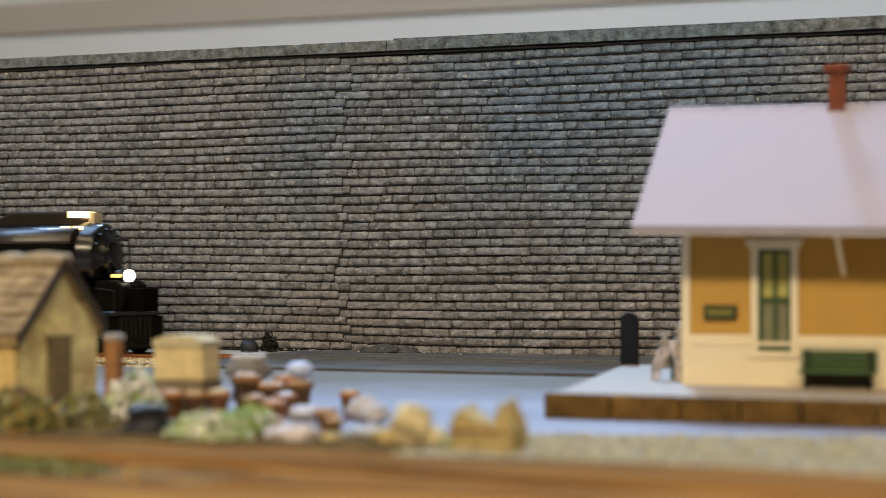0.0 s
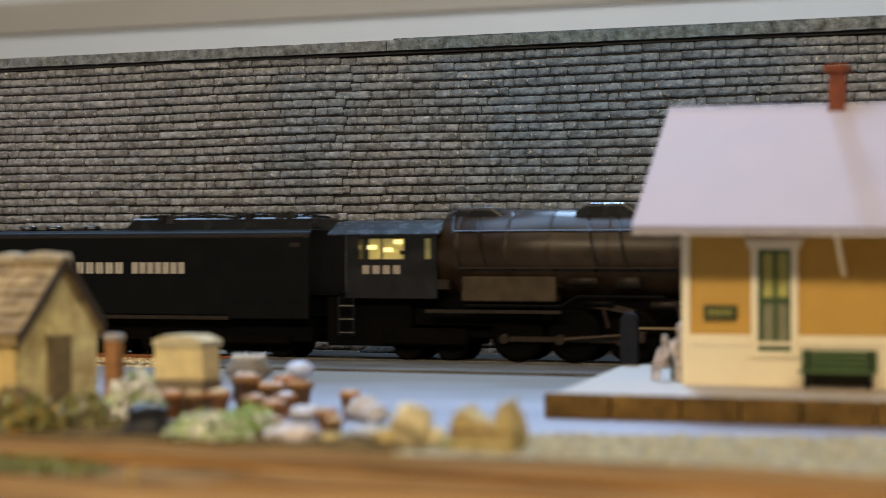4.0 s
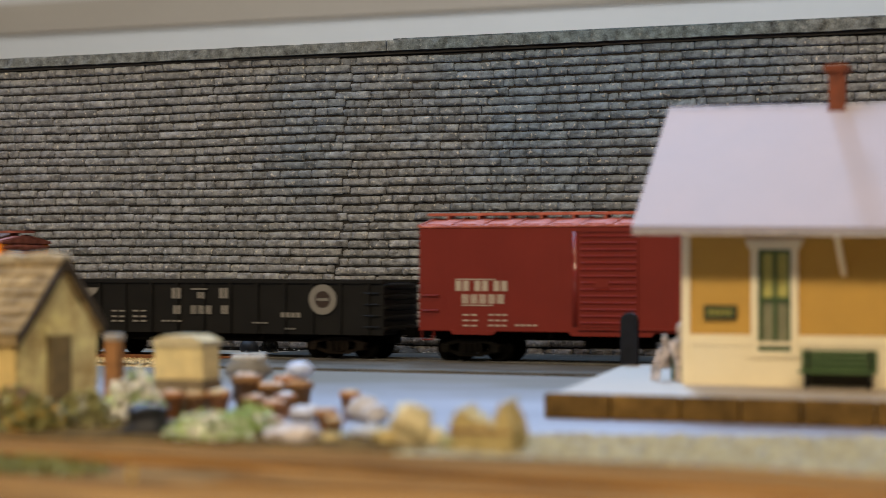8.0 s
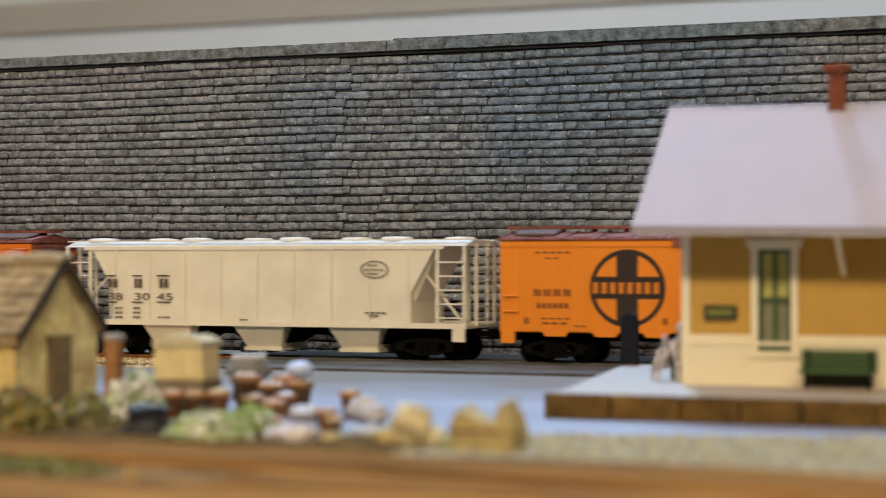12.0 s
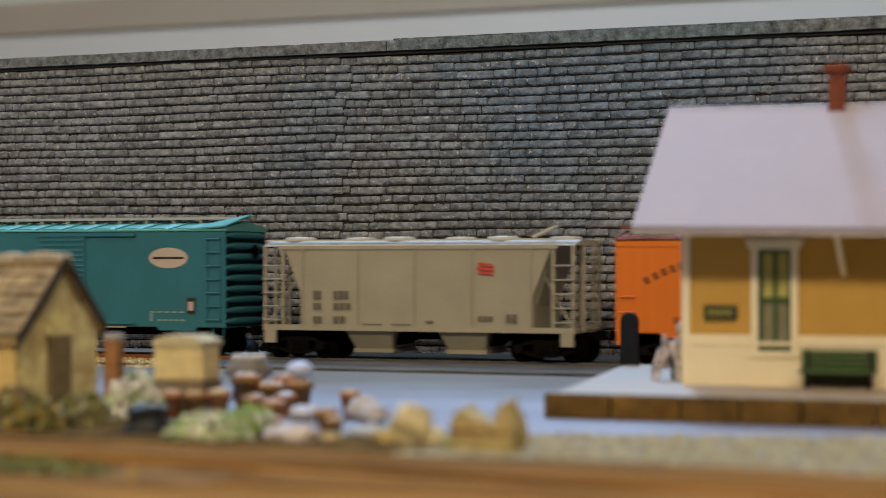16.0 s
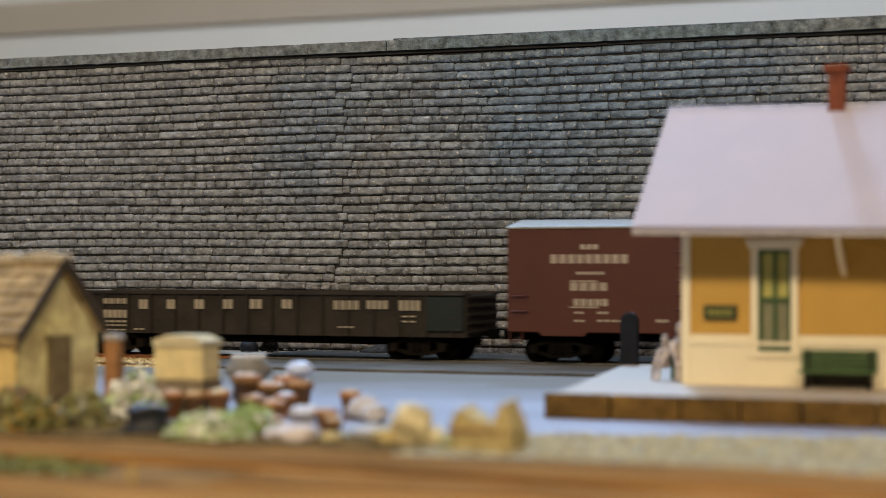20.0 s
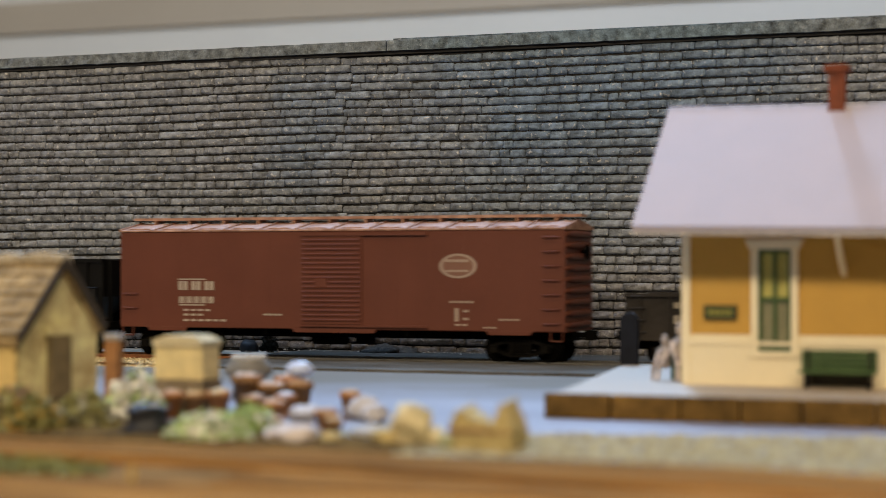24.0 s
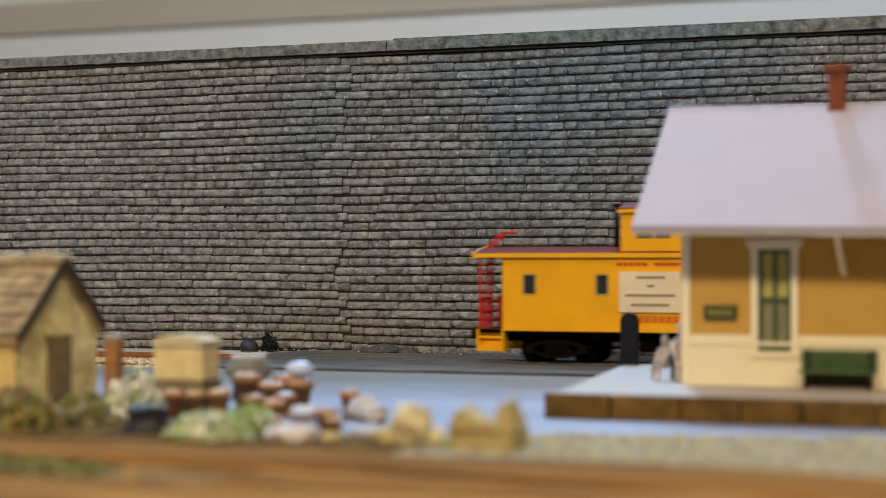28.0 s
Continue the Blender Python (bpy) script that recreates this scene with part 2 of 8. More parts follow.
def stone_verts(w, h, rng):
    """A rock-faced block, its face on y < 0: a broken, nearly flat face whose upper and lower arrises fall away steeply."""
    nx, nz = max(5, min(16, int(w / 0.0010))), 6
    vs, fs = [], []
    lean, drop = rng.uniform(-0.0003, 0.0003), rng.uniform(-0.00025, 0.00025)
    for j in range(nz + 1):
        for i in range(nx + 1):
            u, v = i / nx, (0, 0.10, 0.30, 0.50, 0.70, 0.90, 1)[j]
            ei, ej = i in (0, nx), j in (0, nz)
            x = (u - 0.5) * w + (rng.uniform(-0.00010, 0.00010) if ei else rng.uniform(-0.22, 0.22) * w / nx)
            z = (v - 0.5) * h + rng.uniform(-0.00013, 0.00013)
            y = -0.00115 + lean * (u - 0.5) * 2 + drop * (v - 0.5) * 2 + rng.uniform(-0.00030, 0.00030)
            if rng.random() < 0.10:
                y += rng.uniform(0.0003, 0.0006)
            if j in (1, nz - 1):
                y += rng.uniform(0.0000, 0.00040)
            if ei:
                y += rng.uniform(0.0002, 0.0007)
                z *= 0.93
            if ej:
                y = rng.uniform(-0.0003, 0.0002)
            vs.append((x, y, z))
    n = len(vs)
    for j in range(nz):
        for i in range(nx):
            a = j * (nx + 1) + i
            fs.append((a, a + 1, a + nx + 2, a + nx + 1))
    rim = [i for i in range(nx + 1)] + [(j + 1) * (nx + 1) - 1 for j in range(1, nz + 1)]
    rim += [nz * (nx + 1) + i for i in range(nx - 1, -1, -1)] + [j * (nx + 1) for j in range(nz - 1, 0, -1)]
    for k in rim:
        vs.append((vs[k][0], 0.0006, vs[k][2]))
    m = len(rim)
    for k in range(m):
        fs.append((rim[k], n + k, n + (k + 1) % m, rim[(k + 1) % m]))
    return vs, fs


def build_stones():
    rng = random.Random(7)
    widths = (0.0042, 0.0056, 0.0072, 0.0092, 0.0118, 0.0160, 0.0235)
    weights = (10, 18, 22, 20, 14, 9, 6)
    shapes = {}
    for w in widths:
        for k in range(6):
            vs, fs = stone_verts(w - 0.00016, COURSE - 0.00056, rng)
            me = bpy.data.meshes.new("stone")
            me.from_pydata(vs, [], fs)
            me.materials.append(STONE)
            me.polygons.foreach_set("use_smooth", [True] * len(me.polygons))
            shapes[w, k] = (me, vs, fs)
    allv, allf, single, toe = [], [], 0, 0.0
    for c in range(COURSES):
        for lo, hi, dz in ((-0.80, SEAM, 0.0006), (SEAM, 0.20, 0.0)):
            x = lo + (rng.uniform(-0.006, 0.0) if lo < -0.5 else toe + 0.0003)
            toe = rng.uniform(-0.0045, 0.0045)
            end = hi + (toe if hi < 0 else 0)
            while x < end - 0.0024:
                w = rng.choices(widths, weights)[0]
                if x + w > end - 0.0024 and hi < 0:
                    w = min(widths, key=lambda q: abs(q - (end - x)))
                me, vs, fs = shapes[w, rng.randrange(6)]
                fit = 1.0
                if hi < 0 and abs(x + w - end) < 0.0024 + 0.001:
                    fit = (end - x) / w
                z = (c + 0.5) * COURSE + dz + math.sin(x * 31 + c * 0.21) * 0.00045 - 0.0012 + rng.uniform(-0.00014, 0.00014)
                if -0.232 < x + w / 2 < -0.146 and single < 310:
                    ob = part("stone", me, None, retaining_wall)
                    ob.location = (x + w / 2, WALL_Y + rng.uniform(-0.0003, 0.0003), z)
                    single += 1
                else:
                    k, dy = len(allv), rng.uniform(-0.0003, 0.0003)
                    allv += [(p[0] * fit + x + w * fit / 2, p[1] + WALL_Y + dy, p[2] + z) for p in vs]
                    allf += [tuple(i + k for i in f) for f in fs]
                x += w * fit
    me = bpy.data.meshes.new("stonework")
    me.from_pydata(allv, [], allf)
    me.materials.append(STONE)
    me.polygons.foreach_set("use_smooth", [True] * len(me.polygons))
    tagged(part("stonework", me, None, retaining_wall), kind="stuff")
    # coping: long weathered slabs with a small step below
    x = -0.80
    while x < 0.2:
        w = rng.choice((0.052, 0.07, 0.085, 0.1))
        e = x + w
        if x < -0.2975 < e:
            e = -0.2975
        bm = bmesh.new()
        n = max(6, int((e - x) / 0.004))
        for i in range(n):
            a, b = x + (e - x) * i / n, x + (e - x) * (i + 1) / n
            box(bm, a + (0.0006 if i == 0 and abs(x + 0.2975) < 0.001 else 0), b, WALL_Y - 0.0028, WALL_Y + 0.018, WALL_TOP + 0.0017, WALL_TOP + 0.0060)
        bmesh.ops.remove_doubles(bm, verts=bm.verts[:], dist=0.00005)
        for v in bm.verts:
            q = noise.noise_vector(v.co * 220)
            v.co.y += q.x * 0.0006
            v.co.z += q.z * 0.00025
        part("coping_slab", bm, COPING, retaining_wall)
        x = e
    # left strip is dark for the shadow line at the coping's back edge
    boxpart("coping_cap", (-0.80, -0.2975, WALL_Y + 0.004, WALL_Y + 0.018, WALL_TOP + 0.0060, WALL_TOP + 0.0068), JOINT, retaining_wall, "dark strip for the shadow line on the coping")
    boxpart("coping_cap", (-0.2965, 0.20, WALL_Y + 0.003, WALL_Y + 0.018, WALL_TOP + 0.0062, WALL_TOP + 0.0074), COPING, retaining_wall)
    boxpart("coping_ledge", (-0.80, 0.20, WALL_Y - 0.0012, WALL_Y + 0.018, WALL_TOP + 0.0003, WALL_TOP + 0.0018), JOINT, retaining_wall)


# ---- track ----
def build_track():
    rails = [-0.00825, 0.00825]
    worn = mat("worn_steel_rail", (0.22, 0.21, 0.20), 0.42, 0.7, vary=0.3)
    bal = mat("gold_brown_ballast", (0.33, 0.24, 0.12), 0.85, vary=0.6, scale=700, fine=2600, bump=0.9, tint=(0.62, 0.50, 0.28), rnd=0.3)
    bed = bmesh.new()
    prism(bed, [(-0.026, -0.0045), (0.026, -0.0045), (0.018, -0.0018), (-0.018, -0.0018)], "x", -2.98, -0.3335)
    structure(part("track_bed", bed, bal), "golden brown ballast bed under the track")
    rng = random.Random(3)
    vs, fs = [], []
    for i in range(5200):
        x, y = rng.uniform(-0.52, -0.334), rng.uniform(-0.024, 0.019)
        s = rng.uniform(0.0004, 0.0009)
        z = -0.0019 if abs(y) < 0.018 else -0.0024
        k = len(vs)
        for dx, dy, dz in ((-1, -1, 0), (1, -0.8, 0), (0.9, 1, 0), (-1, 0.9, 0), (rng.uniform(-.5, .5), rng.uniform(-.5, .5), rng.uniform(0.7, 1.2))):
            vs.append((x + dx * s, y + dy * s, z + dz * s))
        fs += [(k, k + 1, k + 4), (k + 1, k + 2, k + 4), (k + 2, k + 3, k + 4), (k + 3, k, k + 4)]
    me = bpy.data.meshes.new("ballast_stones")
    me.from_pydata(vs, [], fs)
    me.materials.append(bal)
    tagged(new("ballast_stones", me), "loose golden brown ballast stones between the sleepers", "ballast", kind="stuff")
    track = structure(new("railway_track"), "single railway track with rusty rails")
    for y in rails:
        bm = bmesh.new()
        prism(bm, [(y - 0.0011, -0.0021), (y + 0.0011, -0.0021), (y + 0.0011, -0.0018), (y + 0.0003, -0.0016), (y + 0.0003, -0.0008), (y + 0.0005, -0.0006), (y + 0.0005, 0), (y - 0.0005, 0), (y - 0.0005, -0.0006), (y - 0.0003, -0.0008), (y - 0.0003, -0.0016), (y - 0.0011, -0.0018)], "x", -2.98, -0.3336)
        part("rail", bm, RAILRUST, track)
        boxpart("rail", (-0.3334, 2.6, y - 0.0005, y + 0.0005, -0.002, 0), worn, track, "worn steel rail sunk in the paving")
    tie = mat("dark_sleeper", (0.05, 0.035, 0.025), 0.8, vary=0.4, rnd=0.2)
    bm = bmesh.new()
    box(bm, -0.0013, 0.0013, -0.0145, 0.0145, -0.0038, -0.0020)
    me = finish(bm, "sleeper", tie)
    x = -1.6
    while x < -0.336:
        part("sleeper", me, None, track).location = (x, 0, 0)
        x += 0.0064
    # paving beside and between the rails
    for y0, y1, nm in ((-0.0665, -0.0094, "front"), (-0.0063, 0.0063, "middle"), (0.0094, 0.061, "back")):
        bm = bmesh.new()
        x = -0.3335
        n = 24
        xs = [-0.3335 + (0.6 + 0.3335) * i / n for i in range(n)] + [2.6]
        for a, b in zip(xs, xs[1:]):
            box(bm, a, b - 0.0002, y0, y1, -0.0044, -0.0004)
        jitter(bm, 0.00025, 40, 3)
        if nm == "front":
            bmesh.ops.subdivide_edges(bm, edges=[e for e in bm.edges if abs(e.verts[0].co.x - e.verts[1].co.x) > 0.01], cuts=4)
            for v in bm.verts:
                if v.co.y < -0.06:
                    v.co.y += noise.noise(Vector((v.co.x * 90, 0, 7))) * 0.0022
                    v.co.z += noise.noise(Vector((v.co.x * 60, 3, 1))) * 0.0003
        structure(part("paving_" + nm, bm, SLAB), "worn dark grey paving along the rails")
    bm = bmesh.new()
    box(bm, -2.98, -0.334, 0.019, 0.0605, -0.0044, -0.0012)
    structure(part("paving_verge", bm, mat("pale_grey_verge", (0.40, 0.37, 0.31), 0.9, vary=0.4, scale=180, fine=1500, bump=0.5)), "pale grey ground strip behind the track")


# ---- depot ----
def build_depot():
    PY0, PY1, PZ = -0.2265, -0.0925, 0.0045
    deck = mat("pale_grey_platform", (0.40, 0.335, 0.265), 0.6, vary=0.12, scale=150, fine=1400, bump=0.2)
    beam = mat("dark_brown_platform_timber", (0.088, 0.050, 0.012), 0.65, vary=0.5, scale=160, fine=1200, bump=0.4, tint=(0.15, 0.085, 0.022), rnd=0.3, spec=0.15)
    plat = thing("station_platform", "grey-topped station platform with dark brown timber sides", "platform")
    bm = bmesh.new()
    prism(bm, [(-0.1345, PY0 + 0.002), (0.09, PY0 + 0.002), (0.09, PY1), (-0.1535, PY1)], "z", ROADZ, PZ)
    part("deck", bm, deck, plat, "pale grey platform deck")
    rng = random.Random(2)
    x = -0.1363
    while x < 0.085:
        w = rng.uniform(0.0140, 0.0168)
        bm = bmesh.new()
        box(bm, x, x + w - 0.0005, PY0 - 0.0008, PY0 + 0.0018, ROADZ, PZ + 0.0002)
        bevel(bm, 0.0003, 1)
        part("edge_timber", bm, beam, plat)
        x += w
    # building
    X0, X1, Y0, Y1 = -0.1142, 0.010, -0.1795, -0.1425
    ochre = mat("ochre_clapboard", (0.60, 0.345, 0.060), 0.6, vary=0.06, scale=80, fine=900)
    cream = mat("cream_wood_paint", (0.93, 0.83, 0.60), 0.55, vary=0.05, scale=80, fine=900)
    green = mat("dark_green_paint", (0.055, 0.108, 0.034), 0.5, vary=0.15, scale=200)
    roofm = mat("pale_lilac_roof_card", (0.445, 0.395, 0.455), 0.55, vary=0.05, scale=60, fine=1200, bump=0.08)
    depot = thing("depot", "small ochre and cream wooden depot with a pale roof", "station building")
    H = 0.0450
    EY, RY, EZ, RZ = -0.1985, -0.161, 0.0442, 0.0768
    gable = [(Y0, PZ), (Y1, PZ), (Y1, H), (RY, H + 0.0155), (Y0, H)]
    bm = bmesh.new()
    prism(bm, gable, "x", X0 + 0.0004, X0 + 0.0018)
    part("wall", bm, ochre, depot)
    bm = bmesh.new()
    prism(bm, gable, "x", X1 - 0.0018, X1 - 0.0004)
    part("wall", bm, ochre, depot)
    boxpart("wall", (X0 + 0.0018, X1 - 0.0018, Y1 - 0.0014, Y1, PZ, H), ochre, depot)
    # front wall with the window openings left free
    wins = [(-0.0943, -0.0859), (-0.0430, -0.0346), (-0.012, -0.0036)]
    xs = [X0 + 0.0018] + [v for w in wins for v in w] + [X1 - 0.0018]
    bm = bmesh.new()
    for a, b in zip(xs[::2], xs[1::2]):
        box(bm, a, b, Y0, Y0 + 0.0014, 0.0175, H)
    for a, b in wins:
        box(bm, a, b, Y0, Y0 + 0.0014, 0.0393, H)
    part("wall", bm, ochre, depot)
    for i in range(11):
        z = 0.0181 + i * 0.0022
        for a, b in zip(xs[::2], xs[1::2]):
            bm = bmesh.new()
            prism(bm, [(Y0 - 0.00016, z), (Y0, z + 0.0021), (Y0, z)], "x", a, b)
            part("clapboard", bm, ochre, depot)
    boxpart("dado", (X0 + 0.001, X1 - 0.001, Y0 - 0.0004, Y0 + 0.0014, PZ, 0.0134), cream, depot, "cream boarded lower wall")
    for a, b in zip(xs[::2], xs[1::2]):
        boxpart("dado_board", (a, b, Y0 - 0.0004, Y0 + 0.0014, 0.0134, 0.0175), cream, depot)
    boxpart("dado_rail", (X0 + 0.001, X1, Y0 - 0.0009, Y0 - 0.0004, 0.0148, 0.0158), cream, depot)
    boxpart("corner_board", (X0, X0 + 0.0022, Y0 - 0.0008, Y0 + 0.002, PZ, H), cream, depot)
    boxpart("corner_board", (X1 - 0.0022, X1, Y0 - 0.0008, Y0 + 0.002, PZ, H), cream, depot)
    pane_m = mat("old_window_glass", (0.28, 0.27, 0.17), 0.15, vary=0.15, scale=300)
    blind = mat("yellow_window_blind", (0.55, 0.50, 0.14), 0.6, vary=0.1)
    for a, b in wins:
        win = boxpart("window", (a - 0.0022, b + 0.0022, Y0 - 0.0012, Y0 - 0.0003, 0.0118, 0.0134), cream, depot, "tall cream-framed window with green sashes")
        boxpart("frame", (a - 0.0018, a, Y0 - 0.0012, Y0 + 0.0014, 0.0134, 0.0396), cream, win)
        boxpart("frame", (b, b + 0.0018, Y0 - 0.0012, Y0 + 0.0014, 0.0134, 0.0396), cream, win)
        bm = bmesh.new()
        prism(bm, [(a - 0.0032, 0.0418), (a - 0.0022, 0.0393), (b + 0.0022, 0.0393), (b + 0.0032, 0.0418)], "y", Y0 - 0.0018, Y0 + 0.001)
        part("lintel", bm, cream, win)
        w = b - a
        for k in range(3):
            xx = a + (w - 0.0009) * k / 2
            boxpart("mullion", (xx, xx + 0.0009, Y0 - 0.0004, Y0 + 0.0006, 0.0134, 0.0393), green, win)
        for z in (0.0134, 0.0260, 0.0383):
            boxpart("sash_bar", (a, b, Y0 - 0.0003, Y0 + 0.0007, z, z + 0.0011), green, win)
        boxpart("pane", (a, b, Y0 + 0.0007, Y0 + 0.0010, 0.0136, 0.0266), pane_m, win)
        boxpart("pane", (a, b, Y0 + 0.0007, Y0 + 0.0010, 0.0268, 0.0391), blind, win, "drawn yellow blind behind the upper sash")
    # sign board
    sg = boxpart("sign_board", (-0.1082, -0.0998, Y0 - 0.0014, Y0 - 0.0004, 0.0214, 0.0250), mat("olive_sign_paint", (0.03, 0.042, 0.012), 0.5), depot, "small dark green name board")
    gold = mat("dull_gold_lettering", (0.30, 0.28, 0.05), 0.5)
    for k in range(5):
        boxpart("letter_bar", (-0.1070 + k * 0.0013, -0.1062 + k * 0.0013, Y0 - 0.0016, Y0 - 0.0014, 0.0224, 0.0240), gold, sg)
    # roof: two slabs leaning on the ridge, set a little askew
    tilt = Matrix.Translation((-0.05, 0, 0.05)) @ pose(0, 0, 0, 0, 0.75, 0) @ Matrix.Translation((0.05, 0, -0.05))
    bm = bmesh.new()
    th = 0.0013
    prism(bm, [(EY, EZ), (RY, RZ), (RY, RZ - th * 1.4), (EY + 0.0006, EZ - th)], "x", -0.1225, 0.019)
    prism(bm, [(RY, RZ), (2 * RY - EY, EZ), (2 * RY - EY - 0.0006, EZ - th), (RY, RZ - th * 1.4)], "x", -0.1225, 0.019)
    for v in bm.verts:
        v.co = tilt @ v.co
    roof = part("roof", bm, roofm, depot, "smooth pale lilac-white roof")
    bm = bmesh.new()
    prism(bm, [(RY - 0.0010, RZ - 0.0008), (RY, RZ + 0.0003), (RY + 0.0010, RZ - 0.0008)], "x", -0.1226, 0.0191)
    for v in bm.verts:
        v.co = tilt @ v.co
    part("ridge_cap", bm, mat("blue_grey_ridge", (0.42, 0.42, 0.55), 0.5), roof)
    bm = bmesh.new()
    box(bm, -0.1224, 0.0189, EY + 0.0002, EY + 0.0012, EZ - 0.0022, EZ - 0.0012)
    for v in bm.verts:
        v.co = tilt @ v.co
    part("fascia", bm, mat("grey_fascia", (0.40, 0.38, 0.40), 0.6), roof, "thin grey fascia board")
    for x in (-0.0727, -0.058, -0.020, 0.006):
        bm = bmesh.new()
        prism(bm, [(Y0, 0.0325), (Y0 - 0.0009, 0.0325), (Y0 - 0.0135, 0.0432), (Y0 - 0.0135, 0.0441), (Y0, 0.0441), (Y0, 0.0429), (Y0 - 0.0112, 0.0429), (Y0, 0.0340)], "x", x - 0.0006, x + 0.0006)
        part("eave_bracket", bm, cream, depot)
    # chimney
    brick = mat("red_chimney_brick", (0.19, 0.048, 0.021), 0.75, vary=0.35, scale=500, bump=0.4)
    ch = boxpart("chimney", (-0.0793, -0.0752, -0.1626, -0.1585, 0.0715, 0.0856), brick, depot, "red brick chimney with a flared cap", 0.0002)
    for k, (e, z0, z1) in enumerate(((0.0006, 0.0852, 0.0860), (0.0012, 0.0860, 0.0870), (0.0007, 0.0870, 0.0876), (0.0005, 0.0748, 0.0758))):
        boxpart("brick_course", (-0.0793 - e, -0.0752 + e, -0.1626 - e, -0.1585 + e, z0, z1), brick, ch)
    # bench against the wall
    bench = thing("bench", "dark green wooden bench against the depot wall", "bench", pose(-0.0737, Y0 - 0.0048, PZ))
    bl = 0.0188
    for k in range(4):
        boxpart("backrest_slat", (-bl / 2, bl / 2, 0.0028, 0.0034, 0.0044 + k * 0.0013, 0.0055 + k * 0.0013), green, bench)
    for k in range(3):
        boxpart("seat_slat", (-bl / 2, bl / 2, -0.0022 + k * 0.0016, -0.0008 + k * 0.0016, 0.0038, 0.0044), green, bench)
    # dark panel fills in the shade below the seat
    boxpart("back_panel", (-bl / 2 + 0.0022, bl / 2 - 0.0022, 0.0030, 0.0036, 0.0004, 0.0044), mat("dark_stained_board", (0.030, 0.026, 0.016), 0.7, vary=0.3), bench, "dark panel for the shade under the seat")
    for x in (-bl / 2 + 0.0014, bl / 2 - 0.0020):
        bm = bmesh.new()
        box(bm, x, x + 0.0007, -0.002, -0.0014, 0, 0.0038)
        box(bm, x, x + 0.0007, 0.0026, 0.0033, 0, 0.0096)
        box(bm, x, x + 0.0007, -0.002, 0.003, 0.0020, 0.0028)
        part("leg", bm, BLACK, bench)
    # seated figure shapes and a small bush of luggage beside the end wall
    doll = mat("painted_figure_plastic", (0.22, 0.19, 0.17), 0.6, vary=0.6, scale=350, tint=(0.62, 0.52, 0.47), rnd=0.25)
    for k, (x, y, s, turn) in enumerate(((-0.1176, -0.1672, 1.0, -70), (-0.1222, -0.1660, 0.78, -120))):
        bm = bmesh.new()
        lathe(bm, [(0.0008, 0.0040), (0.0019, 0.0046), (0.0020, 0.0070), (0.0024, 0.0098), (0.0018, 0.0112), (0.0007, 0.0119), (0.0007, 0.0124)], 12)
        lathe(bm, [(0.0003, 0.0122), (0.0011, 0.0128), (0.0013, 0.0140), (0.0010, 0.0152), (0.0002, 0.0156)], 10)
        for sd in (-1, 1):
            rod(bm, (0, sd * 0.0010, 0.0050), (0.0042, sd * 0.0012, 0.0050), 0.0010, 8, 0.0008)
            rod(bm, (0.0042, sd * 0.0012, 0.0053), (0.0048, sd * 0.0012, 0.0002), 0.0008, 8, 0.0006)
            rod(bm, (0.0002, sd * 0.0024, 0.0104), (0.0030, sd * 0.0018, 0.0062), 0.0007, 8, 0.0005)
        jitter(bm, 0.0003, 300, k * 3)
        f = part("figurine", bm, doll)
        f.matrix_world = pose(x, y, PZ, 0, 0, turn) @ Matrix.Scale(s, 4)
        tagged(f, "small painted plastic figurine sitting on the platform", "figurine", "platform figurines")
    seat = boxpart("platform_seat", (-0.1212, -0.1155, -0.1640, -0.1590, PZ, PZ + 0.0075), green, None, "", 0.0003)
    tagged(seat, "small dark green box seat on the platform", "seat")
    # round-topped dark post at the back corner
    bm = bmesh.new()
    w = 0.0027
    pts = [(-w, 0), (w, 0), (w, 0.0135)] + [(w * math.cos(a), 0.0135 + w * math.sin(a)) for a in [math.pi * i / 10 for i in range(1, 10)]] + [(-w, 0.0135)]
    prism(bm, pts, "y", -0.0012, 0.0012)
    bevel(bm, 0.0002, 1)
    p = part("marker_post", bm, mat("slate_black", (0.009, 0.011, 0.019), 0.6, vary=0.4, scale=300, spec=0.2))
    p.matrix_world = pose(-0.1517, -0.0938, PZ)
    tagged(p, "round-topped slate-black marker post on the platform edge", "post")

# ---- rolling stock ----
CARS = []      # (thing, place of its middle when the clip begins)
WHEELS = []    # (wheel part, its middle, radius)
RODS = []      # (rod part, its place, crank radius, wheel radius, how far it swings along and up)
_wheel = {}


def wheel_mesh(r):
    """Two plain disc wheels on one axle."""
    if r in _wheel:
        return _wheel[r]
    bm = bmesh.new()
    for s in (-1, 1):
        y = s * 0.0080
        w = 0.0012 * s
        lathe(bm, [(r * 1.12, y - w * 0.5), (r * 1.12, y - w * 0.1), (r, y), (r, y + w), (r * 0.86, y + w), (r * 0.8, y + w * 0.6), (r * 0.35, y + w * 0.6), (r * 0.3, y + w * 1.2), (0.0002, y + w * 1.2)], 20, "y")
        box(bm, -r * 0.1, r * 0.1, y + w * 0.7, y + w * 1.1, r * 0.4, r * 0.8)
    rod(bm, (0, -0.0085, 0), (0, 0.0085, 0), 0.0010, 8)
    me = finish(bm, "wheelset", STEEL)
    me.materials[0] = mat("wheel_dark_steel", (0.0024, 0.0021, 0.0018), 0.7, 0.0, vary=0.4, spec=0.04)
    _wheel[r] = me
    return me


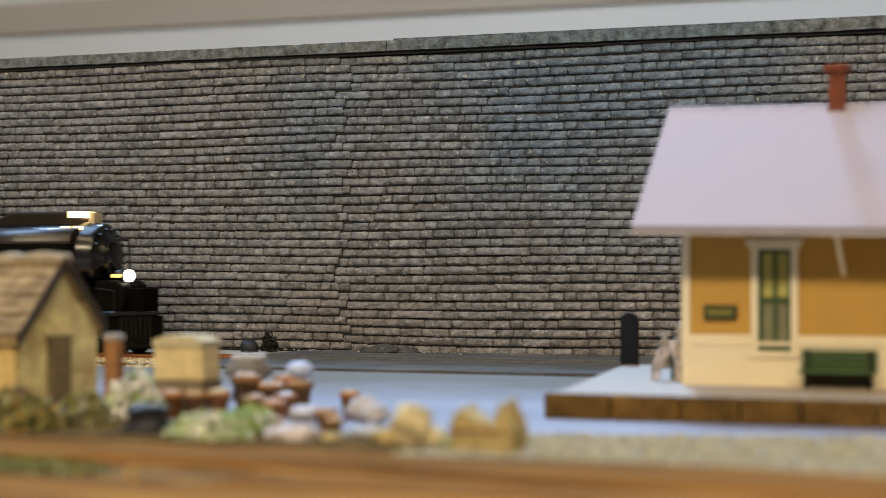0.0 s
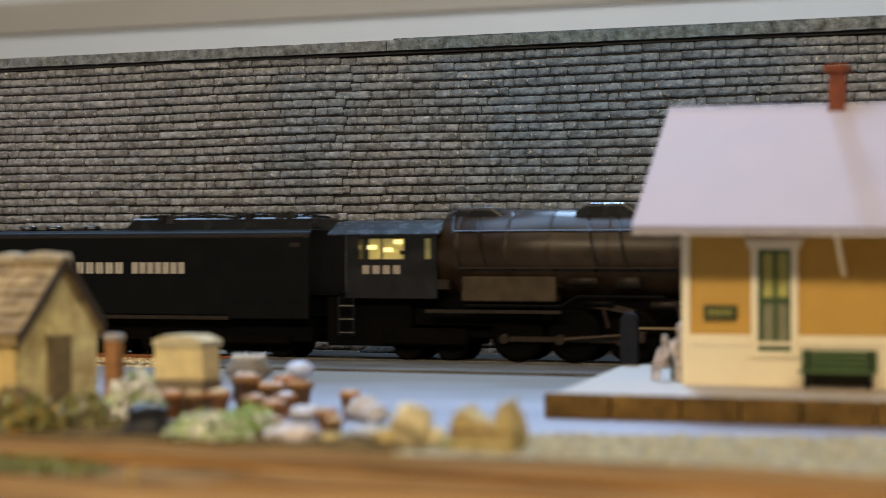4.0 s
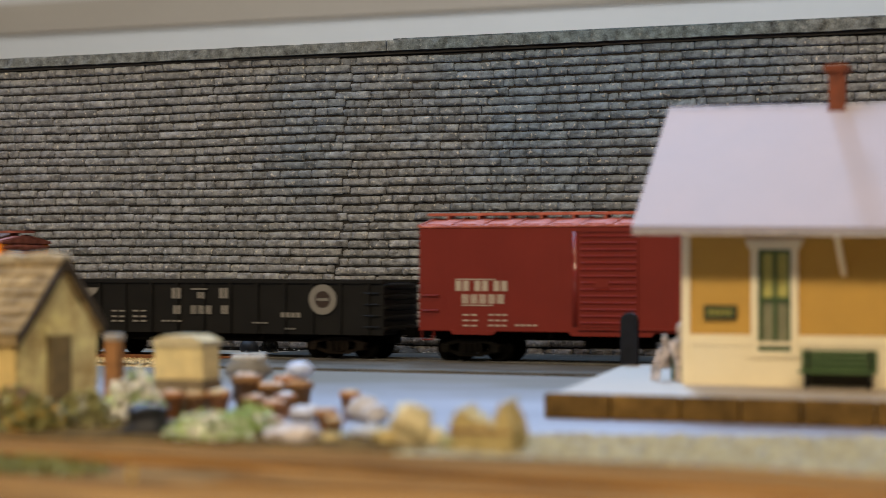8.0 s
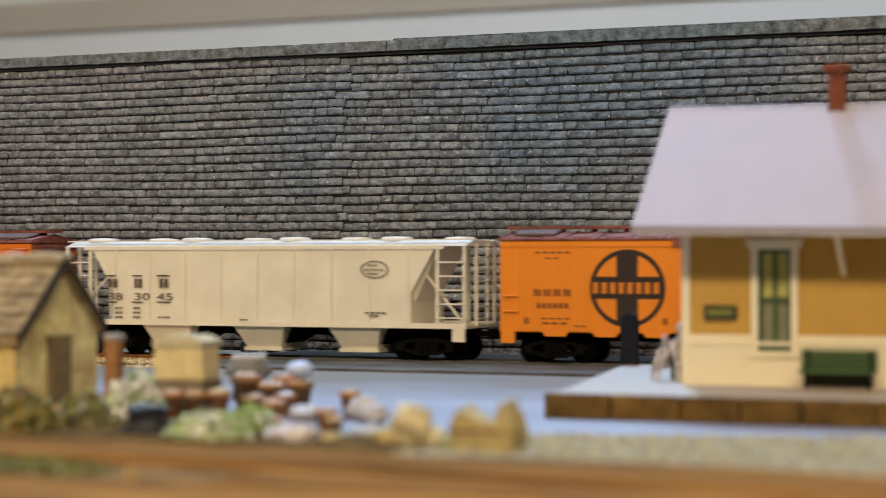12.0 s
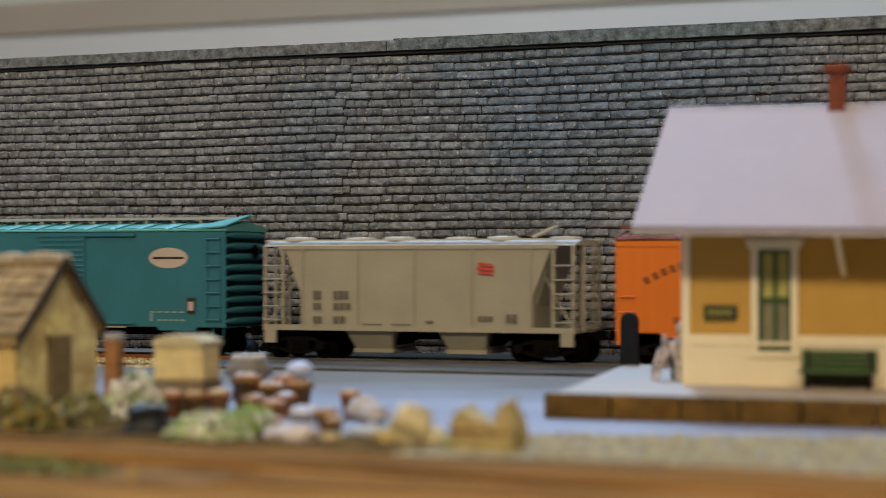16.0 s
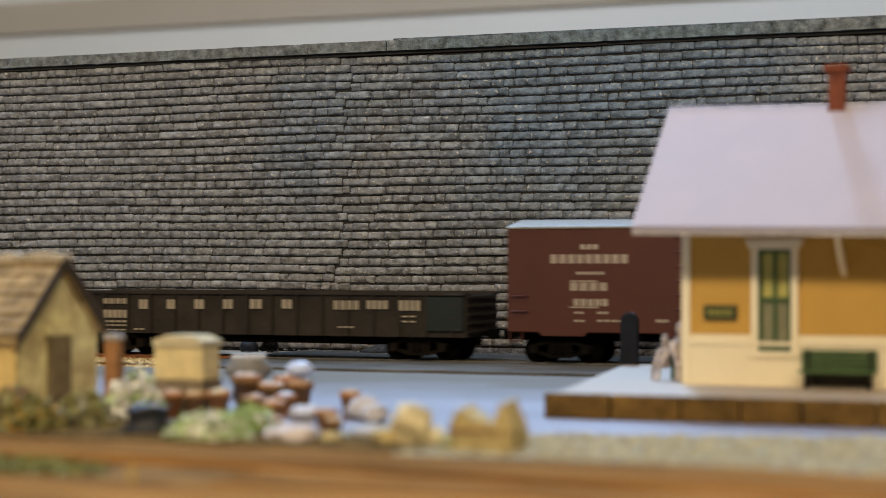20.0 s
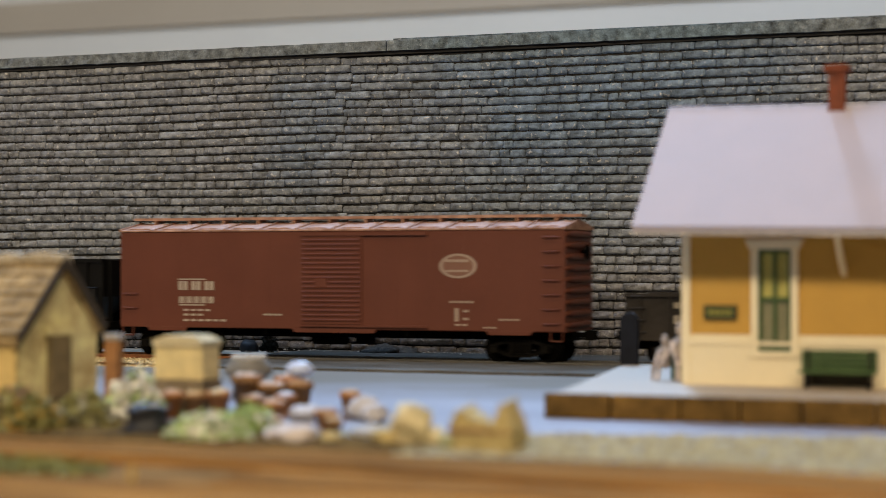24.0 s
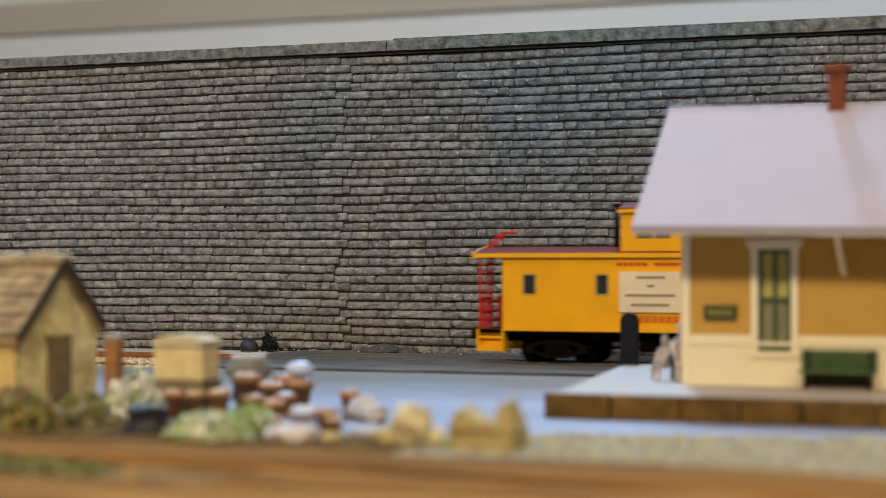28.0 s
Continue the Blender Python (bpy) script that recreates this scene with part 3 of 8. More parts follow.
def driver_pieces(r, spokes):
    """The meshes of one pair of spoked driving wheels: first the axle, then the pieces that it carries."""
    if (r, spokes) in _wheel:
        return _wheel[r, spokes]
    iron = mat("wheel_dark_steel", (0.0024, 0.0021, 0.0018), 0.7, 0.0, vary=0.4, spec=0.04)
    bm = bmesh.new()
    rod(bm, (0, -0.0085, 0), (0, 0.0085, 0), 0.0010, 8)
    pieces = [finish(bm, "wheelset", iron)]
    for s in (-1, 1):
        y = s * 0.0080
        w = 0.0012 * s
        bm = bmesh.new()
        lathe(bm, [(r * 0.80, y), (r * 1.0, y), (r * 1.0, y + w * 1.3), (r * 0.80, y + w * 1.3)], 28, "y")
        pieces.append(finish(bm, "rim", iron))
        bm = bmesh.new()
        lathe(bm, [(r * 0.26, y - w * 0.2), (r * 0.26, y + w * 1.7)], 12, "y")
        pieces.append(finish(bm, "hub", iron))
        for k in range(spokes):
            a = 2 * math.pi * k / spokes
            c, sn = math.cos(a), math.sin(a)
            bm = bmesh.new()
            rod(bm, (c * r * 0.2, y + w * 0.7, sn * r * 0.2), (c * r * 0.82, y + w * 0.7, sn * r * 0.82), r * 0.055, 5)
            pieces.append(finish(bm, "spoke", iron))
        bm = bmesh.new()
        prism(bm, [(r * 0.55 * math.cos(q), -r * 0.45 + r * 0.35 * math.sin(q)) for q in [math.pi * (1 + i / 8) for i in range(9)]], "y", y, y + w)
        pieces.append(finish(bm, "counterweight", iron))
    _wheel[r, spokes] = pieces
    return pieces


def wheelset(parent, x, r, spokes=0):
    pieces = driver_pieces(r, spokes) if spokes else [wheel_mesh(r)]
    ob = part("wheelset", pieces[0], None, parent)
    for me in pieces[1:]:
        part(me.name.split(".")[0], me, None, ob)
    ob.location = (x, 0, r)
    WHEELS.append((ob, (x, 0, r), r))
    return ob


_truck = {}


def truck(car, x, r=0.0048, wb=0.0193, m=None):
    """A two-axle truck: two cast side frames with springs, a bolster, journals and two wheelsets."""
    m = m or mat("dusty_truck_iron", (0.0045, 0.0037, 0.003), 0.7, vary=0.6, scale=500, bump=0.2, spec=0.08)
    key = (r, wb, m.name)
    if key not in _truck:
        sides = []
        for s in (-1, 1):
            bm = bmesh.new()
            y0, y1 = sorted((s * 0.0112, s * 0.0128))
            h = wb / 2
            prism(bm, [(-h - 0.0022, r + 0.0014), (-h - 0.0022, r + 0.0004), (-0.0050, r + 0.0021), (0.0050, r + 0.0021), (h + 0.0022, r + 0.0004), (h + 0.0022, r + 0.0014), (0.0050, r + 0.0034), (-0.0050, r + 0.0034)], "y", y0, y1)
            prism(bm, [(-h - 0.0018, r - 0.0004), (-h - 0.0018, r - 0.0014), (-h + 0.0012, r - 0.0014), (-0.0042, 0.0019), (0.0042, 0.0019), (h - 0.0012, r - 0.0014), (h + 0.0018, r - 0.0014), (h + 0.0018, r - 0.0004), (h - 0.0014, r - 0.0004), (0.0040, 0.0031), (-0.0040, 0.0031), (-h + 0.0014, r - 0.0004)], "y", y0, y1)
            for k in (-1, 1):
                box(bm, k * 0.0037 - 0.0006, k * 0.0037 + 0.0006, y0, y1, 0.0029, r + 0.0023)
            for k in (-1, 1):
                rod(bm, (k * h, s * 0.0112, r), (k * h, s * 0.0143, r), 0.0015, 10)
                box(bm, k * h - 0.0016, k * h + 0.0016, *sorted((s * 0.0128, s * 0.0140)), r - 0.0012, r + 0.0014)
            for k in (-0.0022, 0, 0.0022):
                rod(bm, (k, s * 0.0131, 0.0032), (k, s * 0.0131, r + 0.0018), 0.0008, 8)
            sides.append(finish(bm, "side_frame", m))
        a = sides
        bm = bmesh.new()
        box(bm, -0.0022, 0.0022, -0.0125, 0.0125, r - 0.0005, r + 0.0022)
        rod(bm, (0, 0, r), (0, 0, 0.0100), 0.004, 10)
        _truck[key] = (a, finish(bm, "bolster", m))
    a, b = _truck[key]
    t = part("truck", b, None, car)
    t.location = (x, 0, 0)
    part("side_frame", a[0], None, t)
    part("side_frame", a[1], None, t)
    wheelset(t, -wb / 2, r)
    wheelset(t, wb / 2, r)
    return t


def coupler(car, x, s):
    bm = bmesh.new()
    box(bm, min(x - s * 0.004, x + s * 0.0036), max(x - s * 0.004, x + s * 0.0036), -0.0012, 0.0012, 0.0088, 0.0108)
    box(bm, min(x + s * 0.003, x + s * 0.0068), max(x + s * 0.003, x + s * 0.0068), -0.0022, 0.0015, 0.0080, 0.0116)
    rod(bm, (x + s * 0.0042, 0.0004, 0.0082), (x + s * 0.0042, 0.0004, 0.0035), 0.0003, 5)
    part("coupler", bm, GRIME_SHADE, car)


def bars(car, name, x0, x1, z0, z1, n, y, ink, gap=0.3, parent=None):
    """Unreadable or brand lettering as plain bars: two upright strokes to a tall letter, one low bar to a small word."""
    bm = bmesh.new()
    p = (x1 - x0) / n
    for k in range(n):
        a, b = x0 + k * p, x0 + (k + 1 - gap) * p
        if z1 - z0 < 0.0016:
            box(bm, a, b, y - 0.00008, y + 0.00004, z0, z0 + (z1 - z0) * (0.72 if z1 - z0 > 0.0006 else 1.0))
        elif p < 0.0024:
            box(bm, a, b, y - 0.00008, y + 0.00004, z0, z1)
        else:
            t = (b - a) * 0.43
            box(bm, a, a + t, y - 0.00008, y + 0.00004, z0, z1)
            box(bm, b - t, b, y - 0.00008, y + 0.00004, z0, z1)
    return part(name, bm, ink, parent or car)


def words(car, s, x, z, size, y, ink, wide=None):
    cu = bpy.data.curves.new("words", "FONT")
    cu.body, cu.size, cu.extrude = s, size, 0.00005
    tmp = bpy.data.objects.new("words", cu)
    scene.collection.objects.link(tmp)
    dg = bpy.context.evaluated_depsgraph_get()
    me = bpy.data.meshes.new_from_object(tmp.evaluated_get(dg))
    bpy.data.objects.remove(tmp)
    k = 1.0
    if wide:
        w = max(v.co.x for v in me.vertices) - min(v.co.x for v in me.vertices)
        k = wide / w
    me.materials.clear()
    me.materials.append(ink)
    ob = part("lettering", me, None, car)
    ob.matrix_basis = Matrix.Translation((x, y, z)) @ pose(0, 0, 0, 90) @ Matrix.Diagonal((k, 1, 1, 1))
    return ob


def disc(car, name, x, z, r, y, m, inner=0.0, rz=None, seg=40):
    """A flat painted disc or ring on a car's side."""
    bm = bmesh.new()
    rz = rz or r
    def ring(k, yy):
        return [bm.verts.new((x + r * k * math.cos(2 * math.pi * i / seg), yy, z + rz * k * math.sin(2 * math.pi * i / seg))) for i in range(seg)]
    if inner:
        a, b = ring(1, y), ring(inner, y)
        for i in range(seg):
            bm.faces.new((a[i], a[(i + 1) % seg], b[(i + 1) % seg], b[i]))
    else:
        bm.faces.new(ring(1, y))
    bmesh.ops.solidify(bm, geom=bm.faces[:], thickness=0.00005)
    return part(name, bm, m, car)


def rung_mesh(w, m, d=0.0012):
    key = ("rung", w, m.name, d)
    if key not in _truck:
        bm = bmesh.new()
        rod(bm, (-w / 2, -d, 0), (w / 2, -d, 0), 0.00030, 6)
        for s in (-1, 1):
            rod(bm, (s * w / 2, -d, 0), (s * w / 2, 0.0002, 0), 0.00022, 5)
        _truck[key] = finish(bm, "rung", m)
    return _truck[key]


def rungs(car, x, zs, w, y, m, stiles=True):
    if stiles:
        bm = bmesh.new()
        for s in (-1, 1):
            box(bm, x + s * w / 2 - 0.00025, x + s * w / 2 + 0.00025, y - 0.0006, y + 0.0001, zs[0] - 0.001, zs[-1] + 0.001)
        lad = part("ladder", bm, m, car)
    else:
        lad = car
    for z in zs:
        r = part("rung", rung_mesh(w, m), None, lad)
        r.location = (x, y, z)


def underframe(car, L, z, gear=True):
    bm = bmesh.new()
    box(bm, -L / 2 + 0.001, L / 2 - 0.001, -0.0030, 0.0030, z - 0.0035, z)
    for x in (-L * 0.16, 0, L * 0.16):
        box(bm, x - 0.0006, x + 0.0006, -0.0150, 0.0150, z - 0.0022, z)
    part("underframe", bm, GRIME_SHADE, car)
    if gear:
        bm = bmesh.new()
        rod(bm, (-0.012, -0.0075, z - 0.0035), (0.002, -0.0075, z - 0.0035), 0.0026, 12)
        box(bm, 0.006, 0.013, -0.0095, -0.0055, z - 0.0055, z)
        rod(bm, (-L * 0.3, -0.0055, z - 0.0025), (L * 0.3, -0.0055, z - 0.0025), 0.0003, 5)
        part("brake_gear", bm, GRIME_SHADE, car)


def rolling(name, label, front, rear, category="freight car"):
    L = front - rear
    car = thing(name, label, category, pose((front + rear) / 2, 0, 0), "cars of the freight train")
    CARS.append((car, (front + rear) / 2))
    return car, L


def car_roof(car, L, w, z, m, peak=0.0036, panels=12, board=True, ribs=True, over=0.0004, board_m=None):
    bm = bmesh.new()
    h = w / 2 + over
    prism(bm, [(-h, z), (h, z), (h, z + 0.0006), (0, z + peak), (-h, z + 0.0006)], "x", -L / 2 - over, L / 2 + over)
    roof = part("roof", bm, m, car)
    if ribs:
        bm = bmesh.new()
        slope = (peak - 0.0006) / h
        for s in (-1, 1):
            prism(bm, [(s * h, 0.0006), (s * h, 0.0011), (0, peak + 0.0005), (0, peak)], "x", -0.00035, 0.00035)
        rib = finish(bm, "roof_rib", m)
        # diagonal creases of each roof panel
        bm = bmesh.new()
        p = L / panels
        for s in (-1, 1):
            a = [bm.verts.new(q) for q in ((-p * 0.36, s * h * 0.92, 0.0006 + slope * h * 0.08), (p * 0.36, s * h * 0.15, 0.0006 + slope * h * 0.85), (p * 0.36, s * h * 0.92, 0.0006 + slope * h * 0.08))]
            b = [bm.verts.new((v.co.x * 0.7, v.co.y, v.co.z + 0.00045)) for v in a]
            bm.faces.new(b)
            for i in range(3):
                bm.faces.new((a[i], a[(i + 1) % 3], b[(i + 1) % 3], b[i]))
        crease = finish(bm, "roof_panel", m)
        for k in range(panels + 1):
            part("roof_rib", rib, None, roof).location = (-L / 2 + p * k, 0, z)
            if k < panels:
                part("roof_panel", crease, None, roof).location = (-L / 2 + p * (k + 0.5), 0, z)
    if board:
        bmat = board_m or m
        for y in (-0.0025, 0, 0.0025):
            boxpart("running_board", (-L / 2 - 0.002, L / 2 + 0.002, y - 0.0011, y + 0.0011, z + peak + 0.0011, z + peak + 0.0021), bmat, roof)
        bm = bmesh.new()
        box(bm, -0.0004, 0.0004, -0.0034, 0.0034, z + peak - 0.0006, z + peak + 0.0011)
        me = finish(bm, "board_saddle", bmat)
        for k in range(panels):
            part("board_saddle", me, None, roof).location = (-L / 2 + L * (k + 0.5) / panels, 0, 0)
    return roof


def ribbed_end(car, x, s, w, z0, z1, m, n=9):
    """A pressed steel end with n horizontal ribs that taper to the corners."""
    bm = bmesh.new()
    box(bm, *sorted((x - s * 0.0008, x)), -w / 2 + 0.0002, w / 2 - 0.0002, z0, z1)
    end = part("end_panel", bm, m, car)
    for k in range(n):
        rib = bmesh.new()
        z = z0 + (z1 - z0) * (k + 0.6) / n
        r = (z1 - z0) / n * 0.34
        h = w / 2 * 0.96
        lathe(rib, [(r * (0.35 + 0.65 * min(1, 3 * (1 - abs(q)))), q * h) for q in (-1, -0.75, -0.5, 0, 0.5, 0.75, 1)], 8, "y", (x, 0, z))
        part("end_rib", rib, m, end)
    return end


def body_shell(car, L, w, z0, z1, m, tabs=(), label=""):
    bm = bmesh.new()
    box(bm, -L / 2, L / 2, -w / 2, w / 2, z0, z1)
    bevel(bm, 0.0003, 1)
    ob = part("body", bm, m, car, label)
    for a, b, d in tabs:
        for s in (-1, 1):
            bm = bmesh.new()
            prism(bm, [(a, z0 + 0.0003), (b, z0 + 0.0003), (b - d, z0 - d), (a + d, z0 - d)], "y", s * (w / 2) - 0.0004, s * (w / 2) + 0.0002)
            part("side_sill", bm, m, ob)
    return ob


def seams(car, L, w, z0, z1, m, n, skip=()):
    """Riveted upright seams between the side sheets."""
    bm = bmesh.new()
    box(bm, -0.00030, 0.00030, -0.00006, 0.0001, z0, z1)
    me = finish(bm, "panel_seam", m)
    for k in range(1, n):
        x = -L / 2 + L * k / n
        if any(a <= x <= b for a, b in skip):
            continue
        part("panel_seam", me, None, car).location = (x, -w / 2, 0)


def boxcar(name, label, front, rear, m, roof_m, end_m, door, ribs, ztop=0.0494, ladder=True, n_end=9, board_m=None, stiles=False, roofribs=True):
    car, L = rolling(name, label, front, rear)
    w, z0 = 0.034, 0.0112
    body = body_shell(car, L, w, z0, ztop, m, [(-L / 2 + 0.012, -L / 2 + 0.03, 0.0012), (door[0] - 0.004, door[1] + 0.006, 0.0012), (L / 2 - 0.03, L / 2 - 0.012, 0.0012)])
    seams(car, L, w, z0 + 0.0005, ztop - 0.0006, m, 14, [(door[0] - 0.003, door[1] + 0.003)])
    car_roof(car, L, w, ztop, roof_m, board_m=board_m, ribs=roofribs, board=roofribs)
    for s in (-1, 1):
        ribbed_end(car, s * L / 2, s, w, z0, ztop, end_m, n_end)
        coupler(car, s * L / 2, s)
        truck(car, s * (L / 2 - 0.0185))
    # sliding door with pressed ribs, its rails and latch
    y = -w / 2
    d = boxpart("door", (door[0], door[1], y - 0.0007, y, z0 + 0.0020, ztop - 0.0018), m, car)
    for k in range(ribs):
        z = z0 + 0.0035 + (ztop - z0 - 0.007) * k / max(1, ribs - 1)
        bm = bmesh.new()
        rod(bm, (door[0] + 0.0008, y - 0.0007, z), (door[1] - 0.0008, y - 0.0007, z), 0.00055, 6)
        part("door_rib", bm, m, d)
    boxpart("door_latch", (door[0] + 0.0060, door[0] + 0.0110, y - 0.0013, y - 0.0007, z0 + 0.016, z0 + 0.019), m, d)
    boxpart("door_rail", (door[0] - 0.0005, door[1] + (door[1] - door[0]) * 1.05, y - 0.0012, y + 0.0001, ztop - 0.0019, ztop - 0.0008), m, car)
    boxpart("door_rail", (door[0] - 0.0005, door[1] + (door[1] - door[0]) * 1.05, y - 0.0010, y + 0.0001, z0 + 0.0010, z0 + 0.0018), m, car)
    if ladder:
        rungs(car, L / 2 - 0.0050, [z0 + 0.003 + k * 0.0052 for k in range(7)], 0.0058, y, m, stiles)
    rungs(car, -L / 2 + 0.0048, [z0 + 0.0075, z0 + 0.0130], 0.0058, y, m, False)
    # sill steps
    for s in (-1, 1):
        bm = bmesh.new()
        xx = s * (L / 2 - 0.0032)
        rod(bm, (xx - 0.0024, y + 0.0002, z0), (xx - 0.0022, y + 0.0002, z0 - 0.0032), 0.00025, 5)
        rod(bm, (xx + 0.0024, y + 0.0002, z0), (xx + 0.0022, y + 0.0002, z0 - 0.0032), 0.00025, 5)
        rod(bm, (xx - 0.0024, y + 0.0002, z0 - 0.0032), (xx + 0.0024, y + 0.0002, z0 - 0.0032), 0.00025, 5)
        part("sill_step", bm, m, car)
    # brake wheel on the leading end
    bm = bmesh.new()
    lathe(bm, [(0.0026, L / 2 + 0.0018), (0.0030, L / 2 + 0.0021), (0.0026, L / 2 + 0.0024), (0.0022, L / 2 + 0.0021)], 16, "x", (0, 0.004, ztop - 0.008))
    rod(bm, (L / 2 - 0.0002, 0.004, ztop - 0.008), (L / 2 + 0.0021, 0.004, ztop - 0.008), 0.0006, 6)
    part("brake_wheel", bm, GRIME_SHADE, car)
    underframe(car, L, z0)
    return car, L, y - 0.00016


def side_text(car, y, ink, rows):
    """Rows of small unreadable lettering: (x0, x1, z0, z1, n bars)."""
    for x0, x1, z0, z1, n in rows:
        bars(car, "lettering", x0, x1, z0, z1, n, y, ink)


def train_boxcars():
    # red boxcar with a round yellow emblem
    red = paint("boxcar_red", (0.165, 0.0135, 0.0075))
    redroof = mat("dusty_red_roof", (0.32, 0.06, 0.04), 0.6, vary=0.25, scale=200, tint=(0.45, 0.14, 0.10), spec=0.2)
    car, L, y = boxcar("boxcar", "bright red model boxcar with a round yellow emblem", -0.8233, -0.9697, red, redroof, red, (-0.0118, 0.0098), 14, ztop=0.0490)
    disc(car, "emblem", 0.0472, 0.0357, 0.0098, y, paint("emblem_yellow", (0.78, 0.38, 0.02)))
    disc(car, "emblem_rim", 0.0472, 0.0357, 0.0084, y - 0.0001, paint("emblem_ring", (0.60, 0.24, 0.02)), 0.94)
    bm = bmesh.new()
    prism(bm, [(0.0472 + r * math.cos(a), 0.0359 + r * math.sin(a) * 1.25) for a, r in [(math.pi / 2 + math.pi * k / 5, 0.0049 if k % 2 == 0 else 0.0021) for k in range(10)]], "y", y - 0.0002, y - 0.0001)
    part("emblem_star", bm, paint("emblem_blue_grey", (0.22, 0.24, 0.26)), car)
    side_text(car, y, WHITE_INK, [(-0.0589, -0.0368, 0.0299, 0.0303, 1), (-0.0589, -0.0368, 0.0259, 0.0296, 3), (-0.0564, -0.0393, 0.0213, 0.0247, 5), (-0.0564, -0.0393, 0.0205, 0.0209, 1), (-0.056, -0.0498, 0.0169, 0.0177, 2), (-0.0461, -0.0383, 0.017, 0.0178, 3), (-0.056, -0.0492, 0.0149, 0.0157, 2), (-0.0461, -0.0383, 0.015, 0.0158, 3), (-0.056, -0.0498, 0.013, 0.0138, 2), (-0.0461, -0.0387, 0.0131, 0.014, 3), (-0.0359, -0.0271, 0.0133, 0.0142, 4), (0.0476, 0.0642, 0.0201, 0.0212, 5), (0.048, 0.0496, 0.0143, 0.0193, 1), (0.0518, 0.0575, 0.0178, 0.0189, 2), (0.0518, 0.0575, 0.0155, 0.0166, 2)])
    # glossy post added to catch the upright glare beside the door
    bm = bmesh.new()
    rod(bm, (-0.0135, y + 0.0003, 0.0135), (-0.0135, y + 0.0003, 0.0472), 0.0010, 14)
    part("door_post", bm, mat("polished_red_post", (0.20, 0.018, 0.012), 0.15, vary=0.1, spec=1.0), car, "rounded door post, glossy to catch a glare")
    # teal boxcar
    teal = paint("boxcar_teal", (0.032, 0.165, 0.222))
    tealroof = mat("pale_teal_roof", (0.10, 0.36, 0.34), 0.5, vary=0.15, scale=200)
    car, L, y = boxcar("boxcar", "teal model boxcar with a white oval herald", -1.7955, -1.9416, teal, tealroof, teal, (-0.0105, 0.0110), 16, ztop=0.0485, stiles=True, board_m=paint("grey_walkway", (0.42, 0.43, 0.42)))
    bm = bmesh.new()
    lo = [bm.verts.new(p) for p in ((L / 2 - 0.0160, -0.0174, 0.0487), (L / 2 + 0.0002, -0.0174, 0.0500), (L / 2 + 0.0034, -0.0020, 0.0546), (L / 2 - 0.0110, -0.0020, 0.0520))]
    hi = [bm.verts.new(v.co + Vector((0, -0.0001, 0.0006))) for v in lo]
    bm.faces.new(lo)
    bm.faces.new(hi)
    for k in range(4):
        bm.faces.new((lo[k], lo[(k + 1) % 4], hi[(k + 1) % 4], hi[k]))
    part("roof_end", bm, tealroof, car, "roof sheet lifted at the leading end")
    disc(car, "herald", 0.0481, 0.0381, 0.0085, y, paint("herald_cream", (0.54, 0.46, 0.40)), rz=0.0040)
    bm = bmesh.new()
    box(bm, 0.0412, 0.0550, y - 0.00014, y - 0.0001, 0.0377, 0.0385)
    part("herald_bar", bm, DARK_INK, car)
    boxpart("patch", (-0.0345, -0.0230, y - 0.0001, y, 0.0168, 0.0198), paint("patch_rust", (0.20, 0.055, 0.025)), car, "rust-brown paint patch")
    words(car, "178749", -0.0606, 0.0207, 0.0044, y, WHITE_INK, 0.0252)
    side_text(car, y, WHITE_INK, [(-0.0606, -0.0558, 0.0258, 0.0291, 1), (-0.0499, -0.0447, 0.0259, 0.0292, 1), (-0.0411, -0.035, 0.0259, 0.0292, 1), (0.0129, 0.0361, 0.0108, 0.0116, 1), (-0.0595, -0.0506, 0.0188, 0.0199, 3), (-0.0491, -0.036, 0.0189, 0.02, 5), (-0.0595, -0.0418, 0.017, 0.0181, 6), (-0.0595, -0.0506, 0.0151, 0.0162, 3), (-0.0491, -0.0331, 0.0153, 0.0163, 6), (-0.0595, -0.0521, 0.0135, 0.0143, 2)])
    faint = paint("faint_lettering", (0.22, 0.34, 0.31))
    side_text(car, y, faint, [(0.0401, 0.0561, 0.0168, 0.0176, 5), (0.0401, 0.0417, 0.0135, 0.0167, 1), (0.0435, 0.0561, 0.0136, 0.0146, 5)])
    bm = bmesh.new()
    box(bm, 0.0566, 0.0600, y - 0.0003, y, 0.0166, 0.0226)
    pl = part("routing_board", bm, DARK_INK, car)
    boxpart("paper_slip", (0.0571, 0.0594, y - 0.0005, y - 0.0003, 0.0178, 0.0212), paint("pale_paper", (0.55, 0.42, 0.45)), pl)
    # dark brown boxcar
    dbrown = paint("boxcar_oxide", (0.078, 0.025, 0.018))
    groof = mat("dusty_grey_roof", (0.25, 0.235, 0.20), 0.6, vary=0.25, scale=220)
    car, L, y = boxcar("boxcar", "oxide-brown model boxcar with a grey dusty roof", -1.9533, -2.0989, dbrown, groof, BLACK, (-0.0110, 0.0108), 7, ztop=0.0484, roofribs=False, stiles=True)
